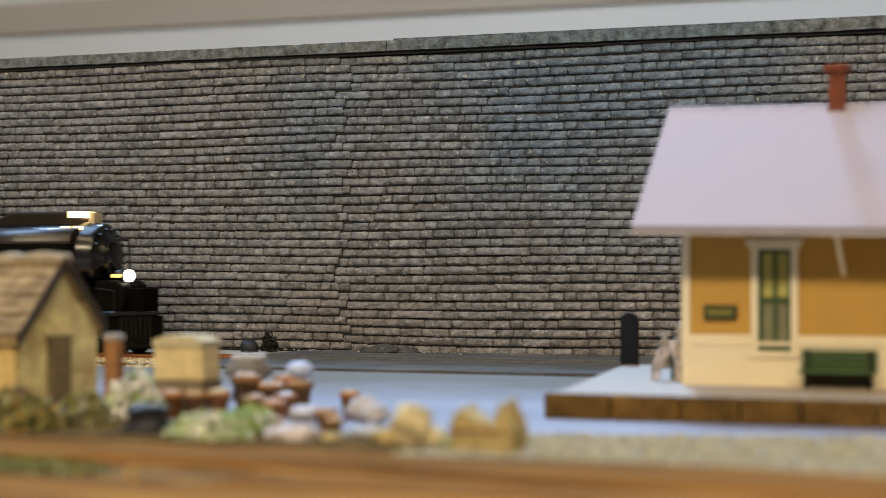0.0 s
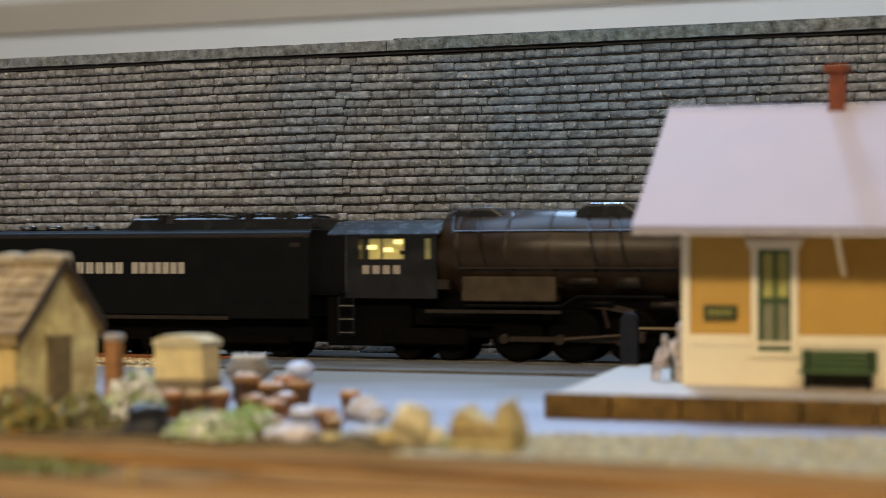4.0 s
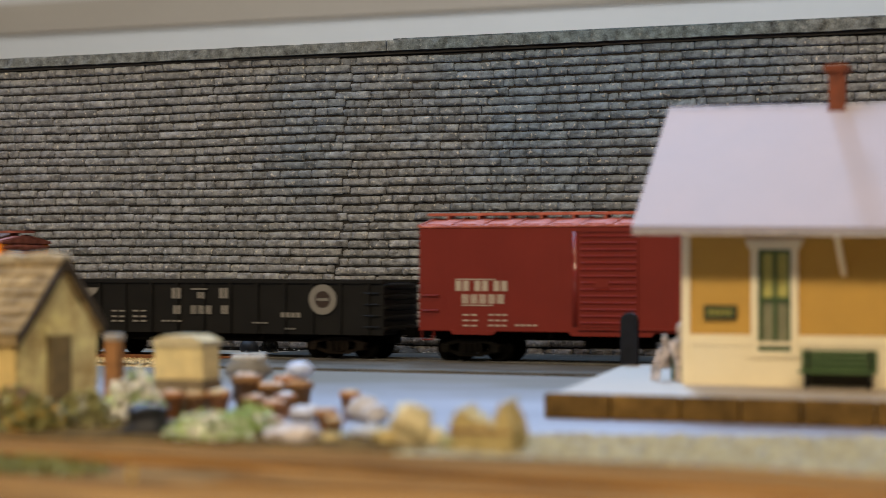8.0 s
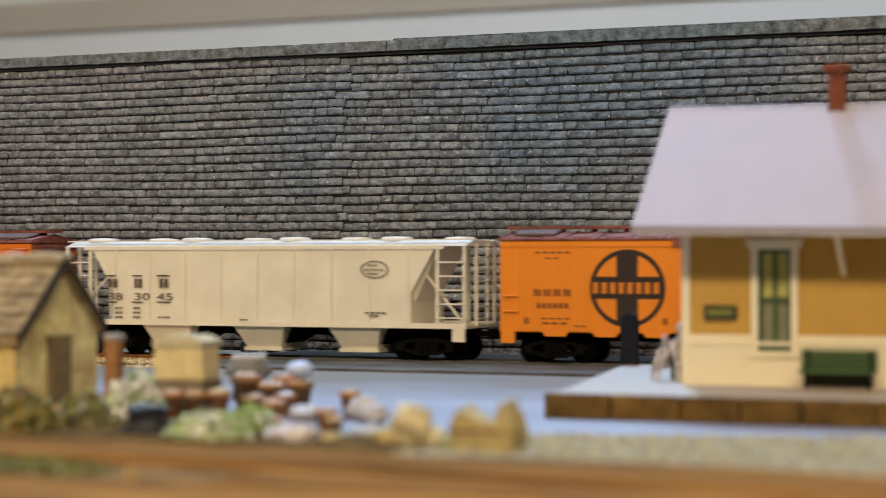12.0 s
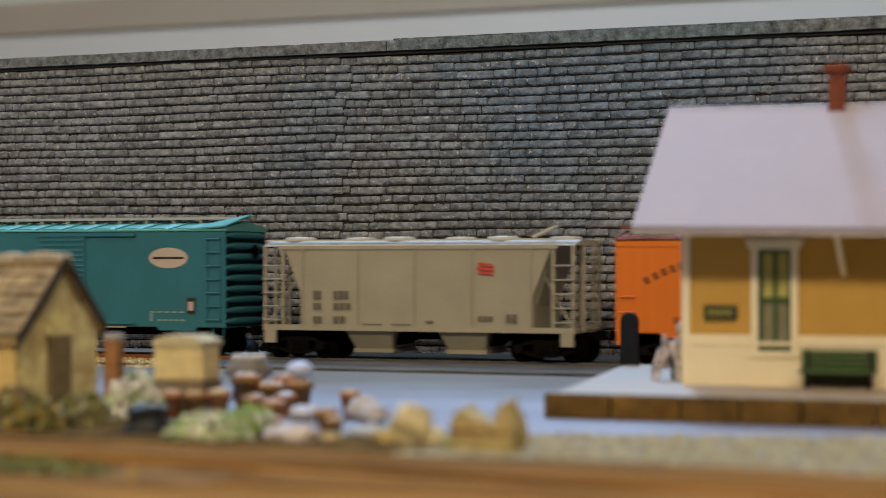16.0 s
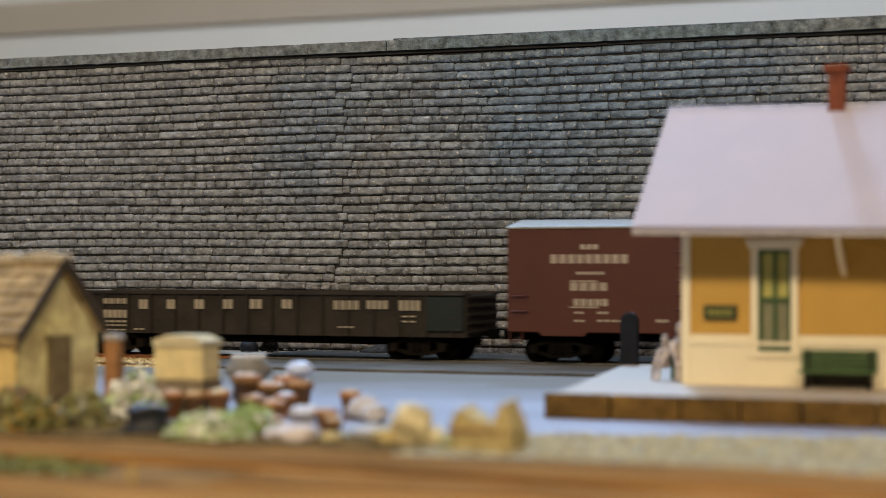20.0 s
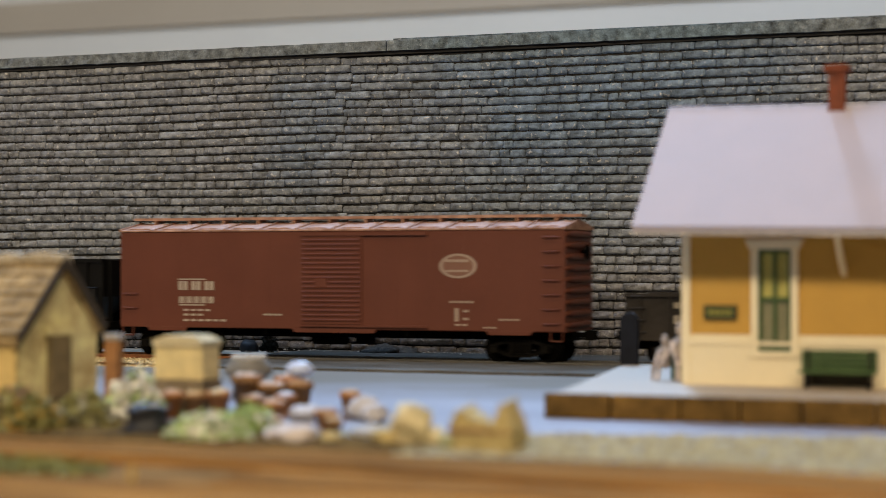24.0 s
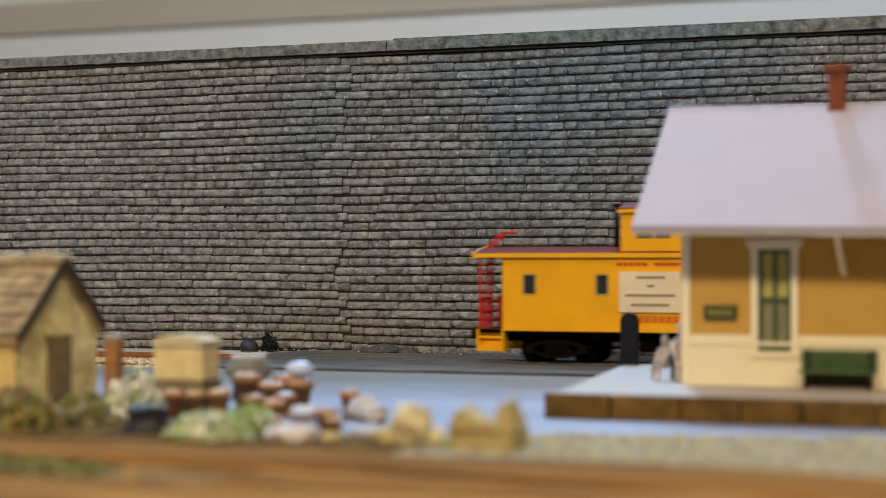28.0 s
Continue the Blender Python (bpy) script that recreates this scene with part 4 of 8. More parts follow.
    side_text(car, y, WHITE_INK, [(-0.0452, -0.0382, 0.0409, 0.0427, 3), (-0.0563, -0.027, 0.0359, 0.0391, 9), (-0.0467, -0.036, 0.0319, 0.0334, 6), (-0.0492, -0.0345, 0.0294, 0.0298, 1), (-0.0489, -0.0345, 0.0262, 0.0291, 4), (-0.0477, -0.0345, 0.0208, 0.0233, 5), (-0.0492, -0.0342, 0.0201, 0.0205, 1), (0.0309, 0.0433, 0.0411, 0.0429, 5), (0.0466, 0.052, 0.041, 0.0429, 2), (0.0257, 0.0318, 0.0371, 0.0387, 3), (0.0339, 0.0583, 0.0371, 0.0401, 8), (0.0477, 0.0606, 0.0237, 0.0248, 6), (0.048, 0.0493, 0.0182, 0.0236, 1), (0.052, 0.0559, 0.0213, 0.0223, 2), (0.052, 0.0559, 0.0188, 0.0198, 2), (0.0366, 0.0433, 0.0152, 0.0159, 4), (0.0486, 0.0526, 0.0154, 0.016, 2), (0.0619, 0.0649, 0.0152, 0.0166, 2), (-0.0176, -0.0129, 0.0152, 0.0167, 3), (0.0119, 0.0359, 0.0104, 0.0112, 1), (-0.0474, -0.0437, 0.018, 0.019, 2), (-0.0389, -0.0345, 0.018, 0.0191, 2), (-0.0474, -0.0433, 0.0151, 0.0161, 2), (-0.0389, -0.0263, 0.0152, 0.0162, 5)])
    # long brown boxcar with doors off centre
    brown = paint("boxcar_brown", (0.128, 0.039, 0.023))
    broof = mat("dusty_brown_roof", (0.26, 0.12, 0.08), 0.6, vary=0.25, scale=200, tint=(0.44, 0.27, 0.20), spec=0.2)
    car, L, y = boxcar("boxcar", "long reddish brown model boxcar with a faded oval herald", -2.4960, -2.6782, brown, broof, brown, (-0.0127, 0.0122), 18, ztop=0.0482)
    disc(car, "herald_field", 0.0503, 0.0350, 0.0060, y + 0.00004, paint("herald_field_brown", (0.21, 0.105, 0.075)), rz=0.0036)
    disc(car, "herald", 0.0503, 0.0350, 0.0073, y, paint("faded_herald", (0.36, 0.27, 0.22)), 0.82, 0.0045)
    side_text(car, y, paint("faded_lettering", (0.42, 0.33, 0.27)), [(0.0471, 0.0568, 0.0215, 0.0225, 5), (0.0492, 0.051, 0.0147, 0.0196, 1), (0.0524, 0.0547, 0.0181, 0.0194, 2), (0.0524, 0.0547, 0.0152, 0.0165, 2), (0.0492, 0.0547, 0.0132, 0.0141, 2), (0.0663, 0.0744, 0.0152, 0.0161, 4), (0.0602, 0.0656, 0.0123, 0.0131, 3), (0.0457, 0.0547, 0.0364, 0.0378, 6), (0.0457, 0.0547, 0.0328, 0.0338, 5)])
    side_text(car, y, WHITE_INK, [(-0.0653, -0.0483, 0.0296, 0.0301, 1), (-0.0653, -0.0483, 0.0257, 0.0291, 3), (-0.0649, -0.0491, 0.0206, 0.0232, 5), (-0.0649, -0.0491, 0.0197, 0.0202, 1), (-0.0286, -0.0204, 0.0162, 0.0171, 4), (-0.063, -0.0506, 0.0176, 0.0187, 4), (-0.063, -0.0537, 0.0158, 0.0169, 3), (-0.063, -0.0437, 0.0137, 0.0148, 6)])


def reefer(label, front, rear, side, roof_m):
    car, L = rolling("refrigerator_car", label, front, rear)
    w, z0, z1 = 0.0335, 0.0112, 0.0442
    body_shell(car, L, w, z0, z1, side, [(-L / 2 + 0.016 + k * 0.0185, -L / 2 + 0.026 + k * 0.0185, 0.0014) for k in range(7)])
    y = -w / 2
    car_roof(car, L, w, z1, roof_m, peak=0.0032, over=0.0008)
    # narrow tongue-and-groove boards
    bm = bmesh.new()
    box(bm, -0.00115, 0.00115, -0.00018, 0.0001, z0 + 0.0004, z1 - 0.0026)
    me = finish(bm, "side_board", side)
    n = int(L / 0.0024)
    for k in range(n):
        part("side_board", me, None, car).location = (-L / 2 + L * (k + 0.5) / n, y, 0)
    boxpart("letter_board", (-L / 2, L / 2, y - 0.0004, y, z1 - 0.0024, z1 - 0.0004), side, car)
    for s in (-1, 1):
        ribbed_end(car, s * L / 2, s, w, z0, z1, roof_m, 8)
        coupler(car, s * L / 2, s)
        truck(car, s * (L / 2 - 0.0195))
        boxpart("corner_step", (s * (L / 2 - 0.0030) - 0.0026, s * (L / 2 - 0.0030) + 0.0026, y - 0.0003, y + 0.0006, z0 - 0.0040, z0 + 0.001), side, car)
        bm = bmesh.new()
        box(bm, -0.008, 0.008, -0.005, 0.005, 0, 0.0012)
        bevel(bm, 0.0004, 1)
        h = part("ice_hatch", bm, mat("hatch_grey", (0.13, 0.085, 0.075), 0.7, spec=0.2), car)
        h.matrix_basis = pose(s * (L / 2 - 0.012), -0.0095, z1 + 0.0022, 10)
    boxpart("door_frame", (-0.0085, 0.0075, y - 0.0008, y, z0 + 0.0008, z1 - 0.003), side, car, "hinged double door")
    for x in (-0.0080, -0.0008, 0.0060):
        boxpart("hinge_strip", (x, x + 0.0010, y - 0.0013, y - 0.0008, z0 + 0.002, z1 - 0.004), side, car)
    for z in (z0 + 0.006, z0 + 0.0168, z0 + 0.026):
        boxpart("hinge", (-0.0085, 0.0075, y - 0.0011, y - 0.0008, z, z + 0.0008), side, car)
    bm = bmesh.new()
    rod(bm, (-0.004, y - 0.0018, z0 + 0.0095), (0.003, y - 0.0018, z0 + 0.0095), 0.0003, 6)
    part("door_bar", bm, side, car)
    boxpart("door_hood", (-0.0088, 0.0060, y - 0.0016, y, z1 - 0.0026, z1 + 0.0004), roof_m, car)
    boxpart("door_sill", (-0.002, 0.003, y - 0.0006, y + 0.0004, z0 - 0.0028, z0), side, car)
    rungs(car, L / 2 - 0.0046, [z0 + 0.0005 + k * 0.0050 for k in range(7)], 0.0056, y, side, False)
    rungs(car, -L / 2 + 0.0044, [z0 + 0.0075, z0 + 0.0130], 0.0052, y, side, False)
    underframe(car, L, z0)
    return car, L, y - 0.00022


def train_reefers():
    rust_ink = paint("rust_brown_lettering", (0.23, 0.068, 0.014))
    orange = mat("paint_reefer_orange", (0.88, 0.265, 0.008), 0.45, vary=0.05, scale=60, fine=900, rnd=0.03)
    maroon = mat("maroon_roof", (0.14, 0.032, 0.022), 0.6, vary=0.25, scale=200, tint=(0.27, 0.10, 0.08), spec=0.2)
    car, L, y = reefer("bright orange model refrigerator car with a round black cross herald", -1.1509, -1.2969, orange, maroon)
    disc(car, "herald", -0.0254, 0.0271, 0.0138, y, DARK_INK, 0.88)
    boxpart("herald_bar", (-0.0294, -0.0216, y - 0.0001, y, 0.0142, 0.0400), DARK_INK, car)
    boxpart("herald_bar", (-0.0388, -0.0120, y - 0.00016, y - 0.0001, 0.0234, 0.0312), DARK_INK, car)
    bars(car, "lettering", -0.0379, -0.0127, 0.0252, 0.0292, 8, y - 0.0002, orange, 0.45)
    words(car, "Ship and Travel", 0.0134, 0.0385, 0.0046, y, rust_ink, 0.0352)
    bars(car, "lettering", 0.0139, 0.0490, 0.0298, 0.0337, 8, y, rust_ink, 0.36)
    boxpart("dash", (0.0139, 0.0198, y - 0.0001, y, 0.0264, 0.0269), DARK_INK, car)
    words(car, "all the way", 0.0207, 0.0252, 0.0052, y, rust_ink, 0.0276)
    side_text(car, y, rust_ink, [(-0.0596, -0.0458, 0.0395, 0.0401, 5), (-0.0558, -0.05, 0.0375, 0.0382, 2), (-0.0601, -0.0453, 0.0242, 0.0267, 4), (-0.059, -0.0466, 0.0198, 0.0217, 6), (-0.0574, -0.0458, 0.0159, 0.0166, 4), (-0.0569, -0.0468, 0.0141, 0.0151, 3), (-0.045, -0.04, 0.0133, 0.014, 2), (-0.0638, -0.0612, 0.0142, 0.0165, 1), (-0.0127, -0.0102, 0.0144, 0.0168, 1), (0.0119, 0.0148, 0.0144, 0.0167, 1), (0.0502, 0.0638, 0.0231, 0.024, 6), (0.0502, 0.0513, 0.0171, 0.0231, 1), (0.0513, 0.0568, 0.0171, 0.0178, 1), (0.056, 0.057, 0.0171, 0.0231, 1), (0.0358, 0.0406, 0.014, 0.0147, 2), (0.0559, 0.0587, 0.0144, 0.0151, 1), (0.0613, 0.0637, 0.0143, 0.0164, 1)])
    # the second one: curved brand bars and a small round herald
    orange2 = mat("paint_reefer_deep_orange", (0.76, 0.185, 0.008), 0.45, vary=0.05, scale=60, fine=900, rnd=0.03)
    car, L, y = reefer("deep orange model refrigerator car with a small round herald", -1.4957, -1.6409, orange2, maroon)
    for k in range(16):
        if k in (8,):
            continue
        x = -0.0612 + k * 0.0031
        z = 0.0364 - ((x + 0.0372) / 0.0245) ** 2 * 0.0068
        b = boxpart("letter_bar", (-0.0010, 0.0010, -0.00005, 0.00005, -0.0013, 0.0013), rust_ink, car)
        b.matrix_basis = pose(x, y, z, 0, (x + 0.0372) * 2 * 0.0068 / 0.0245 ** 2 * 57, 0)
    side_text(car, y, rust_ink, [(-0.0409, -0.034, 0.0243, 0.0278, 2), (-0.0432, -0.0327, 0.0192, 0.022, 5), (-0.0425, -0.0366, 0.0172, 0.0179, 2), (-0.0353, -0.0203, 0.0173, 0.0179, 5), (-0.0425, -0.0386, 0.015, 0.0158, 2), (-0.0353, -0.0235, 0.0143, 0.0149, 4), (-0.0516, -0.0489, 0.0147, 0.0172, 1), (-0.0145, -0.0104, 0.0155, 0.0181, 1), (0.0214, 0.0608, 0.0237, 0.0258, 13), (0.0477, 0.0606, 0.0214, 0.0221, 5), (0.0477, 0.0486, 0.0144, 0.0214, 1), (0.0513, 0.0602, 0.0192, 0.0199, 4), (0.0513, 0.0584, 0.017, 0.0176, 3), (0.0486, 0.0632, 0.0147, 0.0151, 1)])
    disc(car, "herald", 0.0407, 0.0341, 0.0060, y, paint("herald_ring_grey", (0.32, 0.27, 0.20)), 0.55)
    disc(car, "herald_core", 0.0407, 0.0341, 0.0033, y, paint("herald_red", (0.50, 0.03, 0.02)))
    bm = bmesh.new()
    prism(bm, [(0.0407, 0.0373), (0.0437, 0.0343), (0.0427, 0.0314), (0.0407, 0.0311)], "y", y - 0.0002, y - 0.0001)
    part("herald_mark", bm, rust_ink, car)


def gondola(name, label, front, rear, m, ztop, z0, posts, ink):
    car, L = rolling(name, label, front, rear)
    w = 0.0335
    y = -w / 2
    boxpart("floor", (-L / 2, L / 2, -w / 2, w / 2, z0, z0 + 0.0022), m, car)
    for s in (-1, 1):
        boxpart("side", (-L / 2, L / 2, *sorted((s * w / 2, s * (w / 2 - 0.0008))), z0 + 0.002, ztop), m, car)
        boxpart("top_rail", (-L / 2 - 0.0003, L / 2 + 0.0003, *sorted((s * (w / 2 + 0.0012), s * (w / 2 - 0.0009))), ztop - 0.0004, ztop + 0.0008), m, car)
    for s in (-1, 1):
        ribbed_end(car, s * L / 2, s, w, z0, ztop, m, 5)
        coupler(car, s * L / 2, s)
        truck(car, s * (L / 2 - 0.0205), m=mat("rusty_truck", (0.009, 0.006, 0.0042), 0.75, vary=0.6, spec=0.12))
    bm = bmesh.new()
    box(bm, -0.0005, 0.0005, -0.0010, 0.0002, z0 + 0.0002, ztop - 0.0004)
    me = finish(bm, "side_post", m)
    for k in range(posts):
        part("side_post", me, None, car).location = (-L / 2 + L * (k + 0.5) / posts, y, 0)
    bm = bmesh.new()
    prism(bm, [(-L * 0.36, z0 + 0.0005), (L * 0.36, z0 + 0.0005), (L * 0.22, z0 - 0.003), (-L * 0.22, z0 - 0.003)], "y", -w / 2 + 0.004, w / 2 - 0.004)
    part("fishbelly_sill", bm, GRIME_SHADE, car)
    rungs(car, L / 2 - 0.0045, [z0 + 0.003 + k * 0.0042 for k in range(4)], 0.0056, y, m, False)
    rungs(car, -L / 2 + 0.0045, [z0 + 0.003 + k * 0.0042 for k in range(4)], 0.0056, y, m, False)
    underframe(car, L, z0, False)
    return car, L, y - 0.0002


def train_gondolas():
    black = mat("gondola_black", (0.0055, 0.0053, 0.0052), 0.5, vary=0.3, scale=120, bump=0.06, spec=0.22)
    ink = paint("grey_lettering", (0.19, 0.18, 0.165))
    car, L, y = gondola("gondola", "black model gondola car with a round grey herald", -0.9841, -1.1340, black, 0.0289, 0.0092, 13, ink)
    y -= 0.0009
    disc(car, "herald", 0.0506, 0.0224, 0.0057, y, ink, 0.55)
    disc(car, "herald_core", 0.0506, 0.0224, 0.0033, y, DARK_INK)
    boxpart("herald_bar", (0.0482, 0.0530, y - 0.0002, y, 0.0219, 0.0229), ink, car)
    bm = bmesh.new()
    prism(bm, [(-0.0557, 0.0265), (-0.0464, 0.0265), (-0.0475, 0.0245), (-0.0550, 0.0195)], "y", y - 0.0001, y)
    part("herald_flag", bm, ink, car)
    side_text(car, y, ink, [(-0.0136, -0.008, 0.0224, 0.0265, 1), (-0.0052, 0.0049, 0.0258, 0.0264, 1), (-0.0024, 0.0018, 0.0225, 0.0249, 1), (0.0071, 0.0123, 0.0226, 0.0266, 1), (-0.0129, -0.0084, 0.0164, 0.0197, 1), (-0.0052, 0.0046, 0.0165, 0.0198, 3), (0.0079, 0.0121, 0.0166, 0.0199, 1), (0.0212, 0.0281, 0.0131, 0.0139, 4), (0.0333, 0.0419, 0.0156, 0.0174, 4), (0.0351, 0.0397, 0.011, 0.0118, 3), (-0.0181, -0.0087, 0.0134, 0.0143, 4), (-0.0404, -0.0335, 0.0171, 0.018, 2), (-0.0309, -0.0239, 0.0172, 0.0181, 2), (-0.0404, -0.0335, 0.0149, 0.0159, 2), (-0.0309, -0.0239, 0.015, 0.016, 2), (-0.0404, -0.034, 0.0131, 0.0141, 2), (-0.0309, -0.0239, 0.0132, 0.0142, 2)])
    dusty = mat("gondola_dusty_black", (0.0165, 0.013, 0.0105), 0.6, vary=0.45, scale=60, fine=700, bump=0.08, tint=(0.027, 0.0215, 0.017), spec=0.25)
    ink2 = paint("cream_lettering", (0.34, 0.29, 0.22))
    for front, rear in ((-2.1147, -2.2825), (-2.3022, -2.4740)):
        car, L, y = gondola("gondola", "long low dusty black model gondola car with cream lettering", front, rear, dusty, 0.0246, 0.0088, 16, ink2)
        tagged(car, group="long low gondola cars")
        y -= 0.0009
        if front > -2.2:
            boxpart("repaint_patch", (L / 2 - 0.0150, L / 2 - 0.0009, y - 0.0003, y + 0.0010, 0.0112, 0.0236), paint("patch_green_black", (0.010, 0.016, 0.016)), car, "dark green-black repainted panel")
        side_text(car, y, ink2, [(-0.0679, -0.0569, 0.0202, 0.0223, 4), (-0.0679, -0.0569, 0.0147, 0.0178, 5), (-0.0674, -0.0569, 0.0129, 0.014, 4), (-0.0674, -0.0569, 0.0115, 0.0123, 4), (-0.0666, -0.0572, 0.0098, 0.0105, 3), (-0.0518, -0.0467, 0.0183, 0.0219, 1), (-0.0395, -0.0348, 0.0184, 0.022, 1), (-0.0274, -0.0219, 0.0185, 0.0221, 1), (-0.015, -0.0095, 0.0186, 0.0222, 1), (-0.0036, 0.0033, 0.0187, 0.0223, 1), (0.0099, 0.0157, 0.0189, 0.0223, 1), (0.0314, 0.0423, 0.0187, 0.0221, 4), (0.0448, 0.0538, 0.019, 0.0222, 4), (0.0578, 0.0667, 0.0185, 0.0223, 4), (0.0589, 0.0651, 0.0161, 0.0169, 2), (0.0589, 0.0651, 0.0142, 0.015, 2), (0.0331, 0.0402, 0.0119, 0.0127, 3), (-0.0541, -0.0487, 0.0101, 0.0109, 2)])


def covered_hopper(label, front, rear, m, top_m, ztop, bays, zsill):
    car, L = rolling("covered_hopper", label, front, rear)
    w, z0 = 0.0335, zsill
    a = L * 0.5
    inset = L * 0.128
    # body: the side sheet with slope-cut ends, swept across the car
    bm = bmesh.new()
    prism(bm, [(-a + inset, z0), (a - inset, z0), (a - inset, z0 + 0.012), (a - inset * 0.55, ztop), (-a + inset * 0.55, ztop), (-a + inset, z0 + 0.012)], "y", -w / 2, w / 2)
    part("body", bm, m, car)
    y = -w / 2
    boxpart("side_sill", (-a, a, y - 0.0003, y + 0.0010, z0 - 0.0014, z0 + 0.0006), m, car)
    boxpart("side_sill", (-a, a, -y - 0.0010, -y + 0.0003, z0 - 0.0014, z0 + 0.0006), m, car)
    boxpart("top_chord", (-a + inset * 0.4, a - inset * 0.4, y - 0.0005, y + 0.001, ztop - 0.0012, ztop + 0.0002), m, car)
    bm = bmesh.new()
    h = w / 2 + 0.0004
    prism(bm, [(-h, ztop), (h, ztop), (h * 0.55, ztop + 0.0022), (-h * 0.55, ztop + 0.0022)], "x", -a, a)
    roof = part("roof", bm, top_m, car)
    n = bays * 2 + 2
    for k in range(n):
        x = -a + L * (k + 0.5) / n
        bm = bmesh.new()
        lathe(bm, [(0.0060, ztop + 0.0018), (0.0060, ztop + 0.0030), (0.0052, ztop + 0.0035), (0.0005, ztop + 0.0037)], 16, "z", (x, 0.0055 if k % 2 else -0.0055, 0))
        part("hatch", bm, top_m, roof)
    for s in (-1, 1):
        boxpart("roof_walk", (-a, a, *sorted((s * 0.0128, s * 0.0150)), ztop + 0.0020, ztop + 0.0025), top_m, roof)
    bm = bmesh.new()
    box(bm, -0.0003, 0.0003, -0.0006, 0.0001, z0 + 0.0006, ztop - 0.0012)
    me = finish(bm, "side_rib", m)
    k = bays * 4 - 4
    for i in range(k + 1):
        part("side_rib", me, None, car).location = (-a + inset * 1.05 + (L - 2.1 * inset) * i / k, y, 0)
    # hopper bays: tapered chutes below
    for i in range(bays):
        xc = (i - (bays - 1) / 2) * L * (0.235 if bays == 3 else 0.30)
        hw = L * (0.066 if bays == 3 else 0.080)
        # slope sheets are black instead of body paint, to carry their shade
        bm = bmesh.new()
        prism(bm, [(xc - hw * 2, z0), (xc + hw * 2, z0), (xc + 0.007, 0.0050), (xc - 0.007, 0.0050)], "y", -0.0085, 0.0085)
        part("bay_slope", bm, GRIME_SHADE, car, "slope sheet under the hopper, blackened for its shade")
        bm = bmesh.new()
        lo = [bm.verts.new(p) for p in ((xc - 0.007, -0.0105, 0.0036), (xc + 0.007, -0.0105, 0.0036), (xc + 0.007, 0.0105, 0.0036), (xc - 0.007, 0.0105, 0.0036))]
        hi = [bm.verts.new(p) for p in ((xc - hw, y + 0.0004, z0), (xc + hw, y + 0.0004, z0), (xc + hw, -y - 0.0004, z0), (xc - hw, -y - 0.0004, z0))]
        bm.faces.new(lo)
        bm.faces.new(hi)
        for q in range(4):
            bm.faces.new((lo[q], lo[(q + 1) % 4], hi[(q + 1) % 4], hi[q]))
        ch = part("hopper_bay", bm, m, car)
        boxpart("outlet_gate", (xc - 0.008, xc + 0.008, -0.0115, 0.0115, 0.0026, 0.0040), m, ch)
    for s in (-1, 1):
        # end platform, slope sheet, posts, ladders
        boxpart("end_sill", (*sorted((s * a, s * (a - inset))), y, -y, z0 - 0.0014, z0 - 0.0002), m, car)
        bm = bmesh.new()
        prism(bm, [(s * (a - inset * 0.55), ztop), (s * (a - inset * 1.05), z0 + 0.006), (s * (a - inset * 1.15), z0 + 0.006), (s * (a - inset * 0.75), ztop)], "y", y + 0.004, -y - 0.004)
        part("slope_sheet", bm, m, car)
        for yy in (y + 0.0004, -y - 0.0004):
            for xx in (0.0008, inset * 0.52):
                boxpart("end_post", (s * (a - xx) - 0.0006, s * (a - xx) + 0.0006, yy - 0.0006, yy + 0.0006, z0, ztop), m, car)
        rungs(car, s * (a - inset * 0.27), [z0 + 0.0025 + q * 0.0051 for q in range(5)], inset * 0.46, y - 0.0001, m, False)
        for yy in (-0.006, 0.006):
            boxpart("end_ladder_post", (s * a - 0.0006, s * a + 0.0006, yy - 0.0004, yy + 0.0004, z0 - 0.001, ztop + 0.001), m, car)
        bm = bmesh.new()
        for q in range(6):
            rod(bm, (s * (a + 0.0006), -0.006, z0 + 0.002 + q * 0.0046), (s * (a + 0.0006), 0.006, z0 + 0.002 + q * 0.0046), 0.0003, 5)
        part("end_ladder", bm, m, car)
        bm = bmesh.new()
        rod(bm, (s * (a - 0.001), y + 0.001, z0), (s * (a - inset), y + 0.006, ztop - 0.006), 0.0005, 5)
        part("end_brace", bm, m, car)
        boxpart("corner_step", (s * (a - 0.003) - 0.0024, s * (a - 0.003) + 0.0024, y - 0.0002, y + 0.0006, z0 - 0.0062, z0 - 0.0012), m, car)
        coupler(car, s * a, s)
        truck(car, s * (a - inset * 0.80))
    boxpart("centre_sill", (-a + 0.001, a - 0.001, -0.0028, 0.0028, z0 - 0.0048, z0 - 0.0004), GRIME_SHADE, car)
    return car, L, y - 0.0001


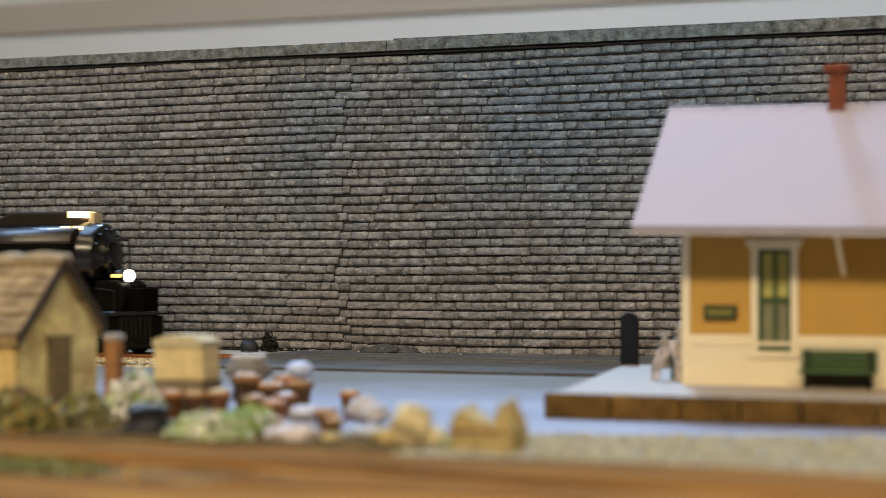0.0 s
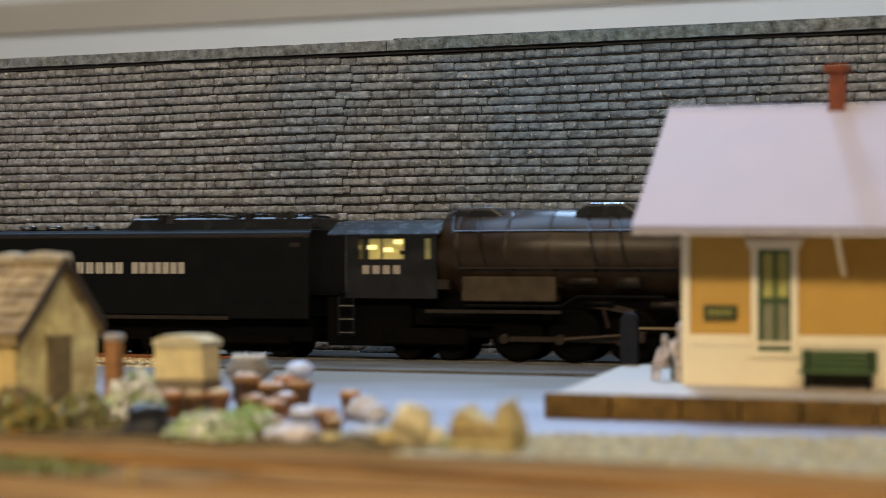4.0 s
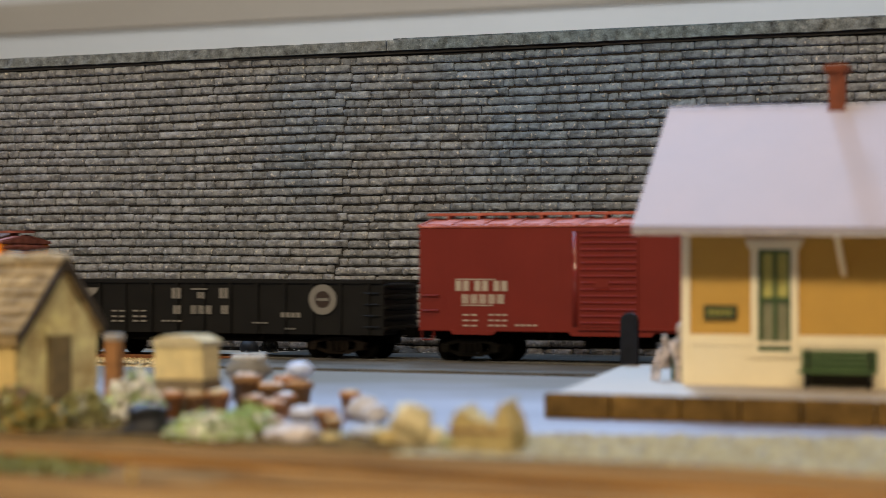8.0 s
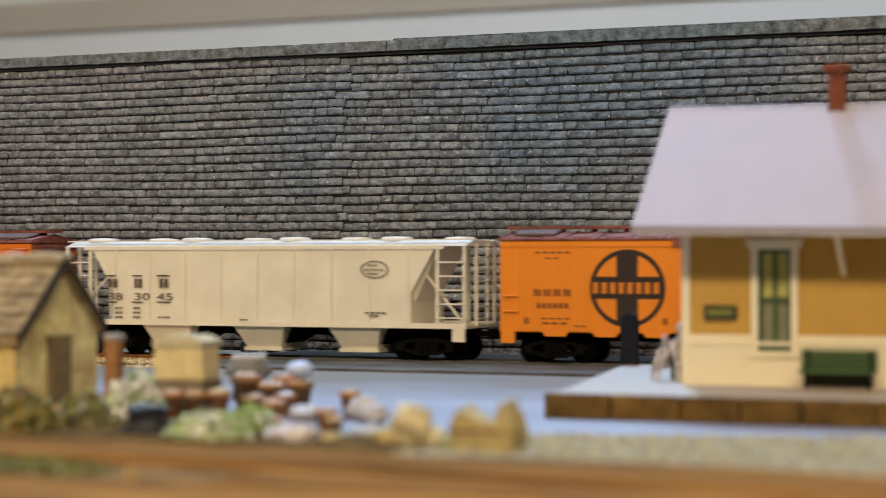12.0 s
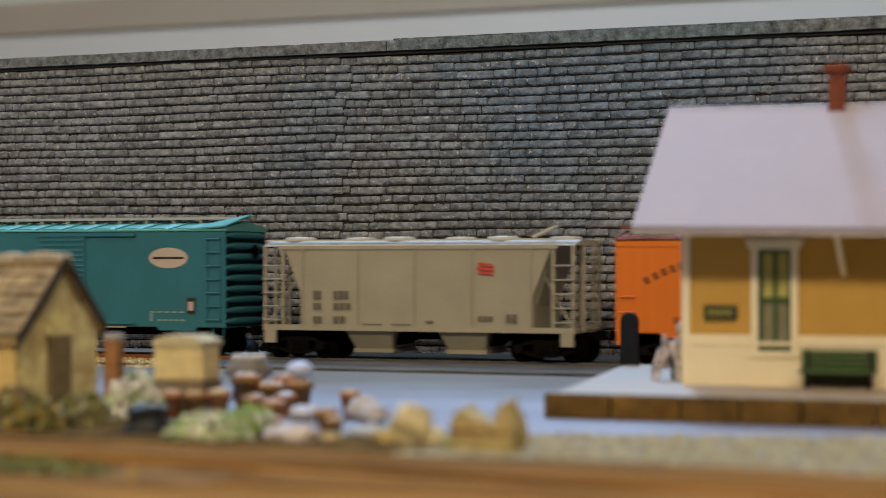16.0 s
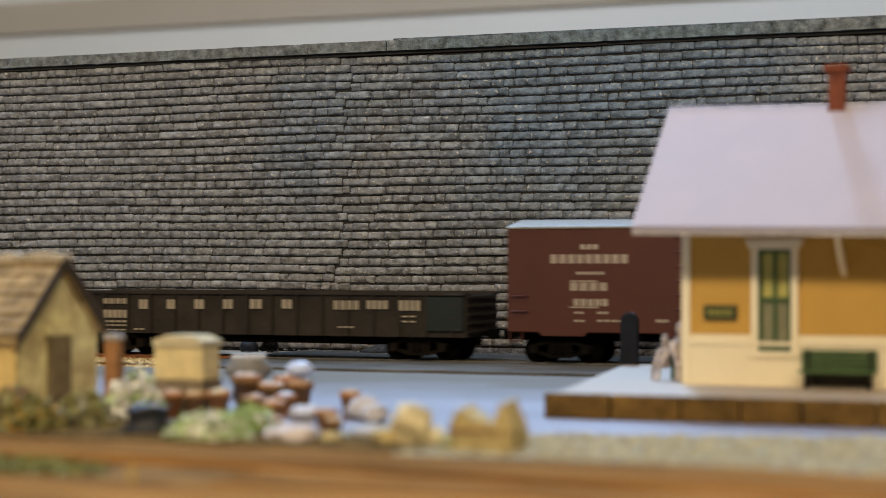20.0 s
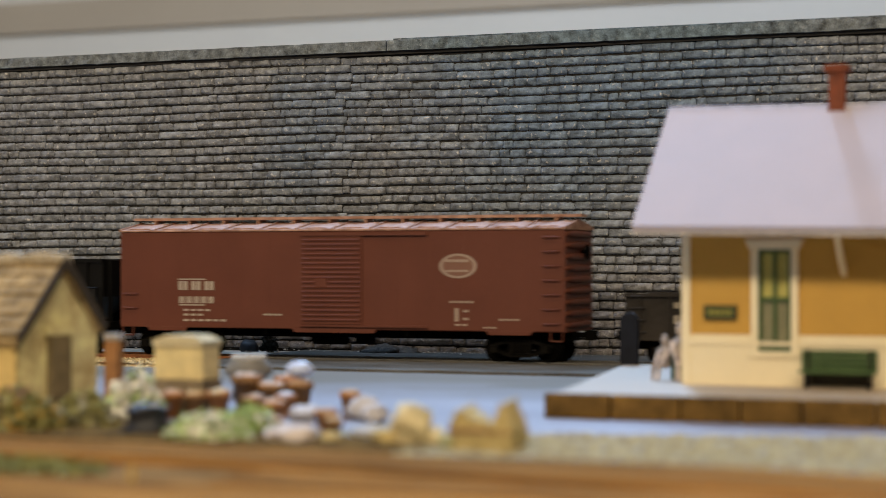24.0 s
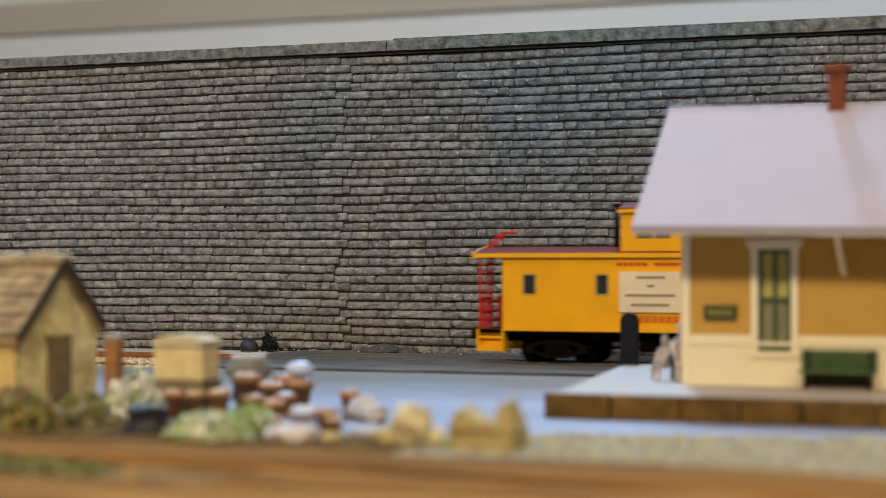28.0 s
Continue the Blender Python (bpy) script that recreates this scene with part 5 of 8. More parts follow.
def open_hopper():
    black = mat("hopper_black", (0.0038, 0.0037, 0.0036), 0.5, vary=0.3, scale=120, bump=0.06, spec=0.16)
    ink = paint("hopper_grey_lettering", (0.20, 0.20, 0.19))
    car, L = rolling("open_hopper", "black model open-top coal hopper with grey lettering", -2.6865, -2.7992)
    w, z0, z1 = 0.0335, 0.0118, 0.0372
    a, y = L / 2, -0.01675
    for s in (-1, 1):
        bm = bmesh.new()
        prism(bm, [(-a, z0), (a, z0), (a, z1), (-a, z1)], "y", *sorted((s * w / 2, s * (w / 2 - 0.0008))))
        part("side", bm, black, car)
        boxpart("top_rail", (-a, a, *sorted((s * (w / 2 + 0.0010), s * (w / 2 - 0.001))), z1 - 0.0008, z1 + 0.0006), black, car)
        boxpart("end_panel", (*sorted((s * a, s * (a - 0.0008))), y, -y, z0 + 0.011, z1), black, car)
        bm = bmesh.new()
        prism(bm, [(s * a, z0 + 0.013), (s * (a * 0.45), 0.005), (s * (a * 0.45), 0.007), (s * a, z0 + 0.015)], "y", y + 0.001, -y - 0.001)
        part("slope_sheet", bm, black, car)
        coupler(car, s * a, s)
        truck(car, s * (a - 0.0195))
        for q in (0, 1):
            boxpart("end_post", (s * (a + 0.0006) - 0.0008, s * (a + 0.0006) + 0.0008, (-1, 1)[q] * 0.012 - 0.0006, (-1, 1)[q] * 0.012 + 0.0006, z0, z1), black, car)
        rungs(car, s * (a - 0.004), [z0 + 0.002 + k * 0.0042 for k in range(4)], 0.0052, y - 0.0008, black, False)
        boxpart("end_sill", (s * a - 0.0012, s * a + 0.0012, y, -y, z0 - 0.0015, z0 + 0.0012), black, car)
    for xc in (-0.018, 0.018):
        bm = bmesh.new()
        prism(bm, [(xc - 0.0175, z0 + 0.001), (xc + 0.0175, z0 + 0.001), (xc + 0.005, 0.0036), (xc - 0.005, 0.0036)], "y", y + 0.0015, -y - 0.0015)
        part("hopper_bay", bm, black, car)
    bm = bmesh.new()
    box(bm, -0.0005, 0.0005, -0.0012, 0.0002, z0, z1 - 0.0006)
    me = finish(bm, "side_post", black)
    for k in range(8):
        part("side_post", me, None, car).location = (-a + L * (k + 0.5) / 8, y, 0)
    # the recessed triangular panel by the leading end
    bm = bmesh.new()
    prism(bm, [(0.0540, 0.0268), (0.0470, 0.0252), (0.0400, 0.0212), (0.0400, 0.0190), (0.0450, 0.0160), (0.0540, 0.0158)], "y", y - 0.0015, y + 0.0003)
    part("side_gusset", bm, BLACK, car)
    boxpart("centre_sill", (-a + 0.001, a - 0.001, -0.0028, 0.0028, z0 - 0.005, z0), GRIME_SHADE, car)
    yy = y - 0.0013
    side_text(car, yy, ink, [(-0.0402, -0.0304, 0.0324, 0.0353, 2), (-0.0266, -0.0168, 0.0325, 0.0353, 2), (-0.0134, -0.0035, 0.0325, 0.0353, 2), (-0.001, 0.0097, 0.0325, 0.0353, 2), (0.0126, 0.0231, 0.0325, 0.0353, 2), (0.0259, 0.0312, 0.0325, 0.0353, 1), (-0.0495, -0.0441, 0.0259, 0.0291, 1), (-0.039, -0.0334, 0.026, 0.0291, 1), (-0.0258, -0.0206, 0.026, 0.0292, 1), (-0.0131, -0.0064, 0.0261, 0.0292, 1), (0.0002, 0.006, 0.0262, 0.0293, 1), (-0.0501, -0.0436, 0.0295, 0.0299, 1), (-0.0395, -0.0329, 0.0296, 0.03, 1), (-0.0266, -0.0203, 0.0296, 0.03, 1), (-0.0134, -0.0063, 0.0296, 0.03, 1), (-0.0004, 0.0063, 0.0297, 0.0301, 1), (-0.0357, -0.0314, 0.0201, 0.0237, 1), (-0.0261, -0.0173, 0.0202, 0.0237, 2), (-0.0134, -0.0084, 0.0203, 0.0238, 1), (-0.0364, -0.0311, 0.0194, 0.0198, 1), (-0.0266, -0.0168, 0.0195, 0.0199, 1), (-0.0138, -0.0075, 0.0196, 0.02, 1), (-0.0138, -0.005, 0.0142, 0.015, 4), (0.0155, 0.0226, 0.0151, 0.0161, 3), (0.0262, 0.033, 0.0192, 0.0199, 3), (0.0262, 0.0319, 0.0172, 0.0179, 2), (0.0319, 0.0354, 0.0128, 0.014, 2), (-0.0395, -0.0304, 0.0172, 0.0183, 2), (-0.0258, -0.0176, 0.0173, 0.0184, 2), (-0.0395, -0.0304, 0.0157, 0.0168, 3), (-0.0258, -0.0176, 0.0158, 0.0169, 3), (-0.0399, -0.0304, 0.0142, 0.0153, 3), (-0.0258, -0.0176, 0.0143, 0.0154, 3)])


def caboose():
    yel = paint("caboose_yellow", (0.88, 0.43, 0.002))
    redroof = mat("caboose_red_roof", (0.14, 0.024, 0.015), 0.7, vary=0.25, scale=200, spec=0.12)
    redrail = paint("caboose_red", (0.55, 0.012, 0.012))
    car, L = rolling("caboose", "yellow model caboose with a red roof and cupola", -2.8193, -2.9519, "caboose")
    x0, x1 = -0.0559, 0.0557
    w, z0, z1 = 0.0325, 0.0122, 0.0388
    y = -w / 2
    wins = [(-0.0480, -0.0433), (-0.0208, -0.0162), (0.0330, 0.0380)]
    wz0, wz1 = 0.0248, 0.0320
    # side walls with openings
    for s in (-1, 1):
        bm = bmesh.new()
        ys = sorted((s * w / 2, s * (w / 2 - 0.0010)))
        box(bm, x0, x1, *ys, z0, wz0)
        box(bm, x0, x1, *ys, wz1, z1)
        xs = [x0] + [q for p in wins for q in p] + [x1]
        for a, b in zip(xs[::2], xs[1::2]):
            box(bm, a, b, *ys, wz0, wz1)
        part("side", bm, yel, car)
    dark = mat("dark_window_glass", (0.02, 0.025, 0.035), 0.12, vary=0.2)
    frame_m = paint("window_frame_pale", (0.50, 0.36, 0.10))
    for a, b in wins:
        win = boxpart("window", (a, b, y + 0.0005, y + 0.0008, wz0, wz1), dark, car, "small dark window")
        for q in ((a - 0.0003, a + 0.0003, wz0, wz1), (b - 0.0003, b + 0.0003, wz0, wz1), (a, b, wz0 - 0.0003, wz0 + 0.0003), (a, b, wz1 - 0.0003, wz1 + 0.0003)):
            boxpart("frame", (q[0], q[1], y - 0.0003, y + 0.0005, q[2], q[3]), frame_m, win)
    for x in (x0 + 0.0006, x1 - 0.0006):
        boxpart("end_wall", (x - 0.0006, x + 0.0006, y + 0.001, -y - 0.001, z0, z1), yel, car)
    boxpart("end_door", (x1 + 0.0001, x1 + 0.0004, -0.005, 0.005, z0 + 0.001, z1 - 0.004), paint("ochre_door", (0.22, 0.10, 0.01)), car)
    boxpart("floor", (-L / 2, L / 2, y, -y, z0 - 0.0014, z0), GRIME_SHADE, car)
    boxpart("side_sill", (x0, x1, y - 0.0003, y + 0.0003, z0 - 0.0006, z0 + 0.0008), yel, car)
    # arched roof with a yellow eave board
    bm = bmesh.new()
    h = w / 2 + 0.0012
    pts = [(-h, z1)] + [(h * q, z1 + 0.0034 - 0.0026 * q * q) for q in (-1, -0.6, -0.2, 0.2, 0.6, 1)] + [(h, z1)]
    prism(bm, pts, "x", -L / 2, L / 2)
    roof = part("roof", bm, redroof, car, "rust-red curved roof")
    boxpart("eave_board", (-L / 2, L / 2, y - 0.0016, y - 0.0008, z1 - 0.0008, z1 + 0.0008), yel, roof)
    boxpart("eave_board", (-L / 2, L / 2, -y + 0.0008, -y + 0.0016, z1 - 0.0008, z1 + 0.0008), yel, roof)
    for s in (-1, 1):
        bm = bmesh.new()
        prism(bm, [(-h, z1 - 0.0010), (h, z1 - 0.0010), (h, z1 + 0.001), (0, z1 + 0.0040), (-h, z1 + 0.001)], "x", *sorted((s * L / 2, s * (L / 2 + 0.0008))))
        part("end_board", bm, yel, roof)
    # cupola
    cx0, cx1, cz = -0.0120, 0.0115, 0.0545
    cy = y + 0.0015
    wy0, wy1 = 0.0447, 0.0518
    for s in (-1, 1):
        bm = bmesh.new()
        ys = sorted((s * cy, s * (cy + 0.0008)))
        box(bm, cx0, cx1, *ys, z1, wy0)
        box(bm, cx0, cx1, *ys, wy1, cz)
        box(bm, cx0, cx0 + 0.0055, *ys, wy0, wy1)
        box(bm, cx1 - 0.0055, cx1, *ys, wy0, wy1)
        part("cupola_wall", bm, yel, car)
    for x in (cx0 + 0.0004, cx1 - 0.0004):
        bm = bmesh.new()
        for a, b in ((cy + 0.0008, cy + 0.004), (cy + 0.0115, -cy - 0.0115), (-cy - 0.004, -cy - 0.0008)):
            box(bm, x - 0.0004, x + 0.0004, a, b, wy0, wy1)
        box(bm, x - 0.0004, x + 0.0004, cy + 0.0008, -cy - 0.0008, z1, wy0)
        box(bm, x - 0.0004, x + 0.0004, cy + 0.0008, -cy - 0.0008, wy1, cz)
        part("cupola_wall", bm, yel, car)
    cg = boxpart("cupola_window", (cx0 + 0.0055, cx1 - 0.0055, cy + 0.0003, cy + 0.0005, wy0, wy1), mat("cupola_glass", (0.10, 0.10, 0.09), 0.1, vary=0.5, scale=250), car, "wide dark cupola window")
    boxpart("sash_bar", (-0.0004, 0.0004, cy - 0.0002, cy + 0.0003, wy0, wy1), frame_m, cg)
    bm = bmesh.new()
    ch = -cy + 0.0010
    prism(bm, [(-ch, cz)] + [(ch * q, cz + 0.0030 - 0.0020 * q * q) for q in (-1, -0.5, 0, 0.5, 1)] + [(ch, cz)], "x", cx0 - 0.0008, cx1 + 0.0012)
    cr = part("cupola_roof", bm, redroof, car)
    boxpart("eave_board", (cx0 - 0.0008, cx1 + 0.0012, -ch - 0.0004, -ch + 0.0004, cz - 0.0007, cz + 0.0006), yel, cr)
    bm = bmesh.new()
    rod(bm, (cx0 - 0.0045, -0.004, z1 + 0.002), (cx0 - 0.0045, -0.004, cz + 0.0020), 0.0011, 10)
    rod(bm, (cx0 - 0.0045, -0.004, cz + 0.0020), (cx0 - 0.0045, -0.004, cz + 0.0030), 0.0017, 10)
    part("stove_pipe", bm, BLACK, car)
    # name panel and red brand bars
    pan = boxpart("sign_panel", (-0.0120, 0.0105, y - 0.0010, y, 0.0187, 0.0330), paint("panel_cream", (0.80, 0.68, 0.50)), car, "cream sign panel with dark lines of lettering")
    for k, (a, b, z, n) in enumerate(((-0.0055, 0.0050, 0.0305, 6), (-0.0015, 0.0010, 0.0275, 2), (-0.0095, 0.0085, 0.0242, 11), (-0.0075, 0.0065, 0.0208, 8))):
        bars(car, "lettering", a, b, z, z + 0.0013, n, y - 0.0011, paint("panel_grey_ink", (0.12, 0.11, 0.09)), 0.35, pan)
    bars(car, "lettering", -0.0130, -0.0015, 0.0350, 0.0366, 5, y - 0.0001, redrail)
    bars(car, "lettering", 0.0005, 0.0115, 0.0350, 0.0366, 7, y - 0.0001, redrail)
    bars(car, "lettering", -0.0105, 0.0100, 0.0150, 0.0174, 8, y - 0.0001, paint("orange_red_lettering", (0.62, 0.10, 0.01)))
    # end platforms: steps, railings, ladders
    for s in (-1, 1):
        e = s * L / 2
        for q in (-1, 1):
            st = boxpart("step", (e - s * 0.0058 - 0.0050, e - s * 0.0058 + 0.0050, *sorted((q * (w / 2 + 0.0002), q * (w / 2 - 0.0035))), 0.0042, 0.0060), yel, car)
            bm = bmesh.new()
            box(bm, e - s * 0.0058 - 0.0052, e - s * 0.0058 - 0.0044, *sorted((q * (w / 2 + 0.0004), q * (w / 2 - 0.004))), 0.0040, z0)
            box(bm, e - s * 0.0058 + 0.0044, e - s * 0.0058 + 0.0052, *sorted((q * (w / 2 + 0.0004), q * (w / 2 - 0.004))), 0.0040, z0)
            box(bm, e - s * 0.0058 - 0.0050, e - s * 0.0058 + 0.0050, *sorted((q * (w / 2 - 0.0020), q * (w / 2 - 0.004))), 0.0040, z0)
            part("stair_stringer", bm, yel, st)
            boxpart("tread", (e - s * 0.0058 - 0.0050, e - s * 0.0058 + 0.0050, *sorted((q * (w / 2 - 0.0001), q * (w / 2 - 0.0035))), 0.0088, 0.0096), yel, st)
            bm = bmesh.new()
            rod(bm, (e - s * 0.0015, q * (w / 2 - 0.001), z0), (e - s * 0.0015, q * (w / 2 - 0.001), z1), 0.0005, 6)
            rod(bm, (e - s * 0.0015, q * (w / 2 - 0.001), z0 + 0.011), (e - s * 0.0015, q * 0.004, z0 + 0.011), 0.0005, 6)
            rod(bm, (e - s * 0.0015, q * (w / 2 - 0.001), z0 + 0.006), (e - s * 0.0015, q * 0.004, z0 + 0.006), 0.0005, 6)
            for yy in (0.004, 0.007, 0.010, 0.013):
                rod(bm, (e - s * 0.0015, q * yy, z0), (e - s * 0.0015, q * yy, z0 + 0.011), 0.0004, 5)
            part("railing", bm, redrail, car, "red end railing")
        bm = bmesh.new()
        for yy in (-0.0045, 0.0005):
            rod(bm, (e - s * 0.0005, yy, z0), (e - s * 0.0005, yy, z1 + 0.003), 0.00045, 6)
            rod(bm, (e - s * 0.0005, yy, z1 + 0.003), (e - s * 0.006, yy, z1 + 0.0085), 0.00045, 6)
        for k in range(8):
            rod(bm, (e - s * 0.0005, -0.0045, z0 + 0.002 + k * 0.0036), (e - s * 0.0005, 0.0005, z0 + 0.002 + k * 0.0036), 0.00045, 5)
        rod(bm, (e - s * 0.006, -0.0045, z1 + 0.0085), (e - s * 0.012, -0.0045, z1 + 0.0085), 0.00045, 5)
        part("end_ladder", bm, redrail, car, "red end ladder")
        boxpart("brake_stand", (*sorted((e - s * 0.0035, e - s * 0.0020)), 0.005, 0.0075, z0, z0 + 0.0125), redrail, car)
        coupler(car, e, s)
        truck(car, s * 0.0365)
    bm = bmesh.new()
    box(bm, -0.006, 0.006, -0.012, 0.012, 0.0045, z0 - 0.001)
    box(bm, 0.011, 0.017, -0.011, -0.004, 0.0070, z0 - 0.001)
    part("underfloor_box", bm, GRIME_SHADE, car)
    underframe(car, L, z0 - 0.0012, False)


def hoppers():
    cream = paint("hopper_cream", (0.84, 0.78, 0.65))
    ctop = mat("hopper_pale_top", (0.80, 0.77, 0.70), 0.5, vary=0.12, scale=200)
    car, L, y = covered_hopper("long cream model covered hopper car with three bays", -1.3100, -1.4798, cream, ctop, 0.0424, 3, 0.0134)
    y -= 0.0006
    stencil = paint("brown_grey_stencil", (0.13, 0.095, 0.06))
    side_text(car, y, stencil, [(-0.0664, -0.0596, 0.0309, 0.0314, 1), (-0.0544, -0.0477, 0.0309, 0.0314, 1), (-0.0432, -0.0352, 0.0309, 0.0315, 1), (-0.0652, -0.0591, 0.0265, 0.03, 1), (-0.0532, -0.0484, 0.0266, 0.03, 1), (-0.0421, -0.0366, 0.0266, 0.03, 1), (-0.0664, -0.0588, 0.0205, 0.0211, 1), (-0.0544, -0.0477, 0.0206, 0.0211, 1), (-0.0432, -0.0344, 0.0207, 0.0212, 1), (-0.0425, -0.0369, 0.0148, 0.0156, 3), (0.045, 0.0541, 0.0173, 0.0181, 4), (0.0468, 0.0508, 0.0162, 0.0168, 2), (-0.0071, -0.0033, 0.0142, 0.015, 2), (-0.0618, -0.0581, 0.0182, 0.0192, 2), (-0.0536, -0.0503, 0.0182, 0.0193, 2), (-0.0618, -0.0581, 0.0163, 0.0174, 2), (-0.0536, -0.0503, 0.0164, 0.0174, 2), (-0.0618, -0.0581, 0.0146, 0.0156, 2), (-0.0536, -0.0503, 0.0147, 0.0157, 2)])
    for s, x in (("88", -0.0656), ("30", -0.0536), ("45", -0.0432)):
        words(car, s, x, 0.0218, 0.0038, y, stencil, 0.0068)
    grey_ink = paint("pale_herald_ink", (0.30, 0.25, 0.18))
    disc(car, "herald", 0.0488, 0.0337, 0.0057, y, grey_ink, 0.86, 0.0033)
    side_text(car, y, grey_ink, [(0.0448, 0.0528, 0.0332, 0.0343, 4), (0.0458, 0.0518, 0.0318, 0.0324, 1), (0.0458, 0.0518, 0.0351, 0.0357, 1)])
    tan = paint("hopper_tan_grey", (0.37, 0.345, 0.27))
    ttop = mat("hopper_grey_top", (0.52, 0.50, 0.44), 0.5, vary=0.15, scale=200)
    car, L, y = covered_hopper("tan-grey model covered hopper car with two bays", -1.6558, -1.7795, tan, ttop, 0.0424, 2, 0.0122)
    y -= 0.0006
    hatch = boxpart("open_hatch", (0.0430, 0.0530, -0.0085, -0.0045, 0.0452, 0.0460), ttop, car, "hatch lid standing open")
    hatch.matrix_basis = Matrix.Translation((0.043, 0, 0.0455)) @ pose(0, 0, 0, 0, -24, 0) @ Matrix.Translation((-0.043, 0, -0.0455))
    bm = bmesh.new()
    for dx, dz, w in ((0.0005, 0.0030, 0.007), (0.0000, 0.0015, 0.008), (0.0006, 0.0, 0.007)):
        prism(bm, [(0.0248 + dx, 0.0322 + dz), (0.0248 + dx + w * 0.85, 0.0316 + dz), (0.0245 + dx + w * 0.85, 0.0326 + dz), (0.0250 + dx, 0.0334 + dz)], "y", y - 0.0001, y)
    part("herald", bm, paint("tilted_red_herald", (0.55, 0.07, 0.04)), car, "small tilted red herald")
    gi = paint("grey_stencil", (0.14, 0.12, 0.09))
    side_text(car, y, gi, [(-0.0406, -0.037, 0.0225, 0.0257, 2), (-0.0323, -0.0257, 0.0226, 0.0257, 3), (-0.0406, -0.037, 0.0186, 0.0211, 2), (-0.0323, -0.0247, 0.0187, 0.0212, 3), (-0.0406, -0.0367, 0.0135, 0.0161, 2), (-0.0323, -0.0269, 0.0136, 0.0162, 2), (-0.0205, -0.012, 0.0131, 0.0138, 4), (-0.0087, -0.0008, 0.0131, 0.0138, 4), (0.0048, 0.0082, 0.014, 0.0153, 2), (0.0253, 0.0314, 0.0149, 0.0168, 3), (0.0361, 0.0408, 0.0144, 0.0175, 2)])


def locomotive():
    boil = mat("satin_black_boiler", (0.0026, 0.0022, 0.0018), 0.21, vary=0.5, scale=160, spec=0.9)
    grey = mat("graphite_grey", (0.005, 0.0055, 0.006), 0.26, vary=0.3, scale=200, spec=0.7)
    brown = mat("dusty_engine_brown", (0.017, 0.012, 0.0078), 0.55, vary=0.45, scale=250, spec=0.25)
    soot = mat("matte_soot_black", (0.0042, 0.0038, 0.003), 0.55, vary=0.4, scale=150, spec=0.06)
    C = -0.5070
    loco = thing("steam_locomotive", "black articulated model steam locomotive with lit headlight", "locomotive", pose(C, 0, 0), "cars of the freight train")
    CARS.append((loco, C))
    bz, br, tz = 0.0390, 0.0164, 0.0378

    def X(off):
        return off - C
    # boiler and smokebox
    bm = bmesh.new()
    lathe(bm, [(0.0130, X(-0.6045)), (0.0168, X(-0.603)), (0.0168, X(-0.560)), (br, X(-0.550)), (br, X(-0.4660)), (br + 0.0003, X(-0.4655)), (br + 0.0003, X(-0.4640)), (0.0138, X(-0.4635))], 40, "x", (0, 0, bz))
    shell = mat("dusty_boiler_shell", (0.0270, 0.0165, 0.0085), 0.32, vary=0.5, scale=130, spec=0.30)
    b = part("boiler", bm, shell, loco, "satin black boiler with brown dust")
    for off in (-0.597, -0.578, -0.562, -0.540, -0.515, -0.490):
        bm = bmesh.new()
        r = 0.0171 if off < -0.56 else br + 0.0003
        lathe(bm, [(r - 0.0004, X(off)), (r, X(off) + 0.0002), (r, X(off) + 0.0012), (r - 0.0004, X(off) + 0.0014)], 40, "x", (0, 0, bz))
        part("boiler_band", bm, shell, b)
    bm = bmesh.new()
    lathe(bm, [(0.0130, X(-0.464)), (0.0139, X(-0.4635)), (0.0139, X(-0.4012)), (0.0134, X(-0.4004)), (0.0131, X(-0.3962)), (0.0118, X(-0.3948)), (0.0084, X(-0.3940)), (0.0080, X(-0.3925)), (0.0060, X(-0.3917)), (0.0058, X(-0.3912)), (0.0020, X(-0.3908)), (0.0005, X(-0.3905))], 40, "x", (0, 0, bz))
    sm = part("smokebox", bm, mat("smokebox_brown_black", (0.0028, 0.0023, 0.0017), 0.22, vary=0.4, scale=200, spec=0.9), loco, "brownish black smokebox")
    for k in range(14):
        a = 2 * math.pi * k / 14
        bm = bmesh.new()
        rod(bm, (X(-0.3950), 0.0108 * math.cos(a), bz + 0.0108 * math.sin(a)), (X(-0.3938), 0.0108 * math.cos(a), bz + 0.0108 * math.sin(a)), 0.0006, 6)
        part("bolt", bm, boil, sm)
    # domes, casings and stack on top
    for nm, a, c, h, w in (("sand_dome", -0.6025, -0.5795, 0.0188, 0.0090), ("steam_dome", -0.5535, -0.5290, 0.0199, 0.0095), ("sand_dome", -0.4800, -0.4534, 0.0199, 0.0095)):
        bm = bmesh.new()
        x0, x1 = X(a), X(c)
        e = 0.0035
        prism(bm, [(x0 - 0.001, tz + 0.0100), (x1 + 0.001, tz + 0.0100), (x1 - 0.0005, tz + h - e * 0.9), (x1 - e * 1.5, tz + h), (x0 + e * 1.5, tz + h), (x0 + 0.0005, tz + h - e * 0.9)], "y", -w, w)
        bevel(bm, 0.0012, 2)
        part(nm, bm, grey, loco, "low flat-topped graphite dome")
    for off in (-0.5250, -0.5205, -0.5040, -0.4985, -0.4945):
        bm = bmesh.new()
        lathe(bm, [(0.0018, tz + 0.0125), (0.0018, tz + 0.0172), (0.0012, tz + 0.0182), (0.0003, tz + 0.0184)], 12, "z", (X(off), 0.003, 0))
        part("safety_valve", bm, boil, loco)
    bm = bmesh.new()
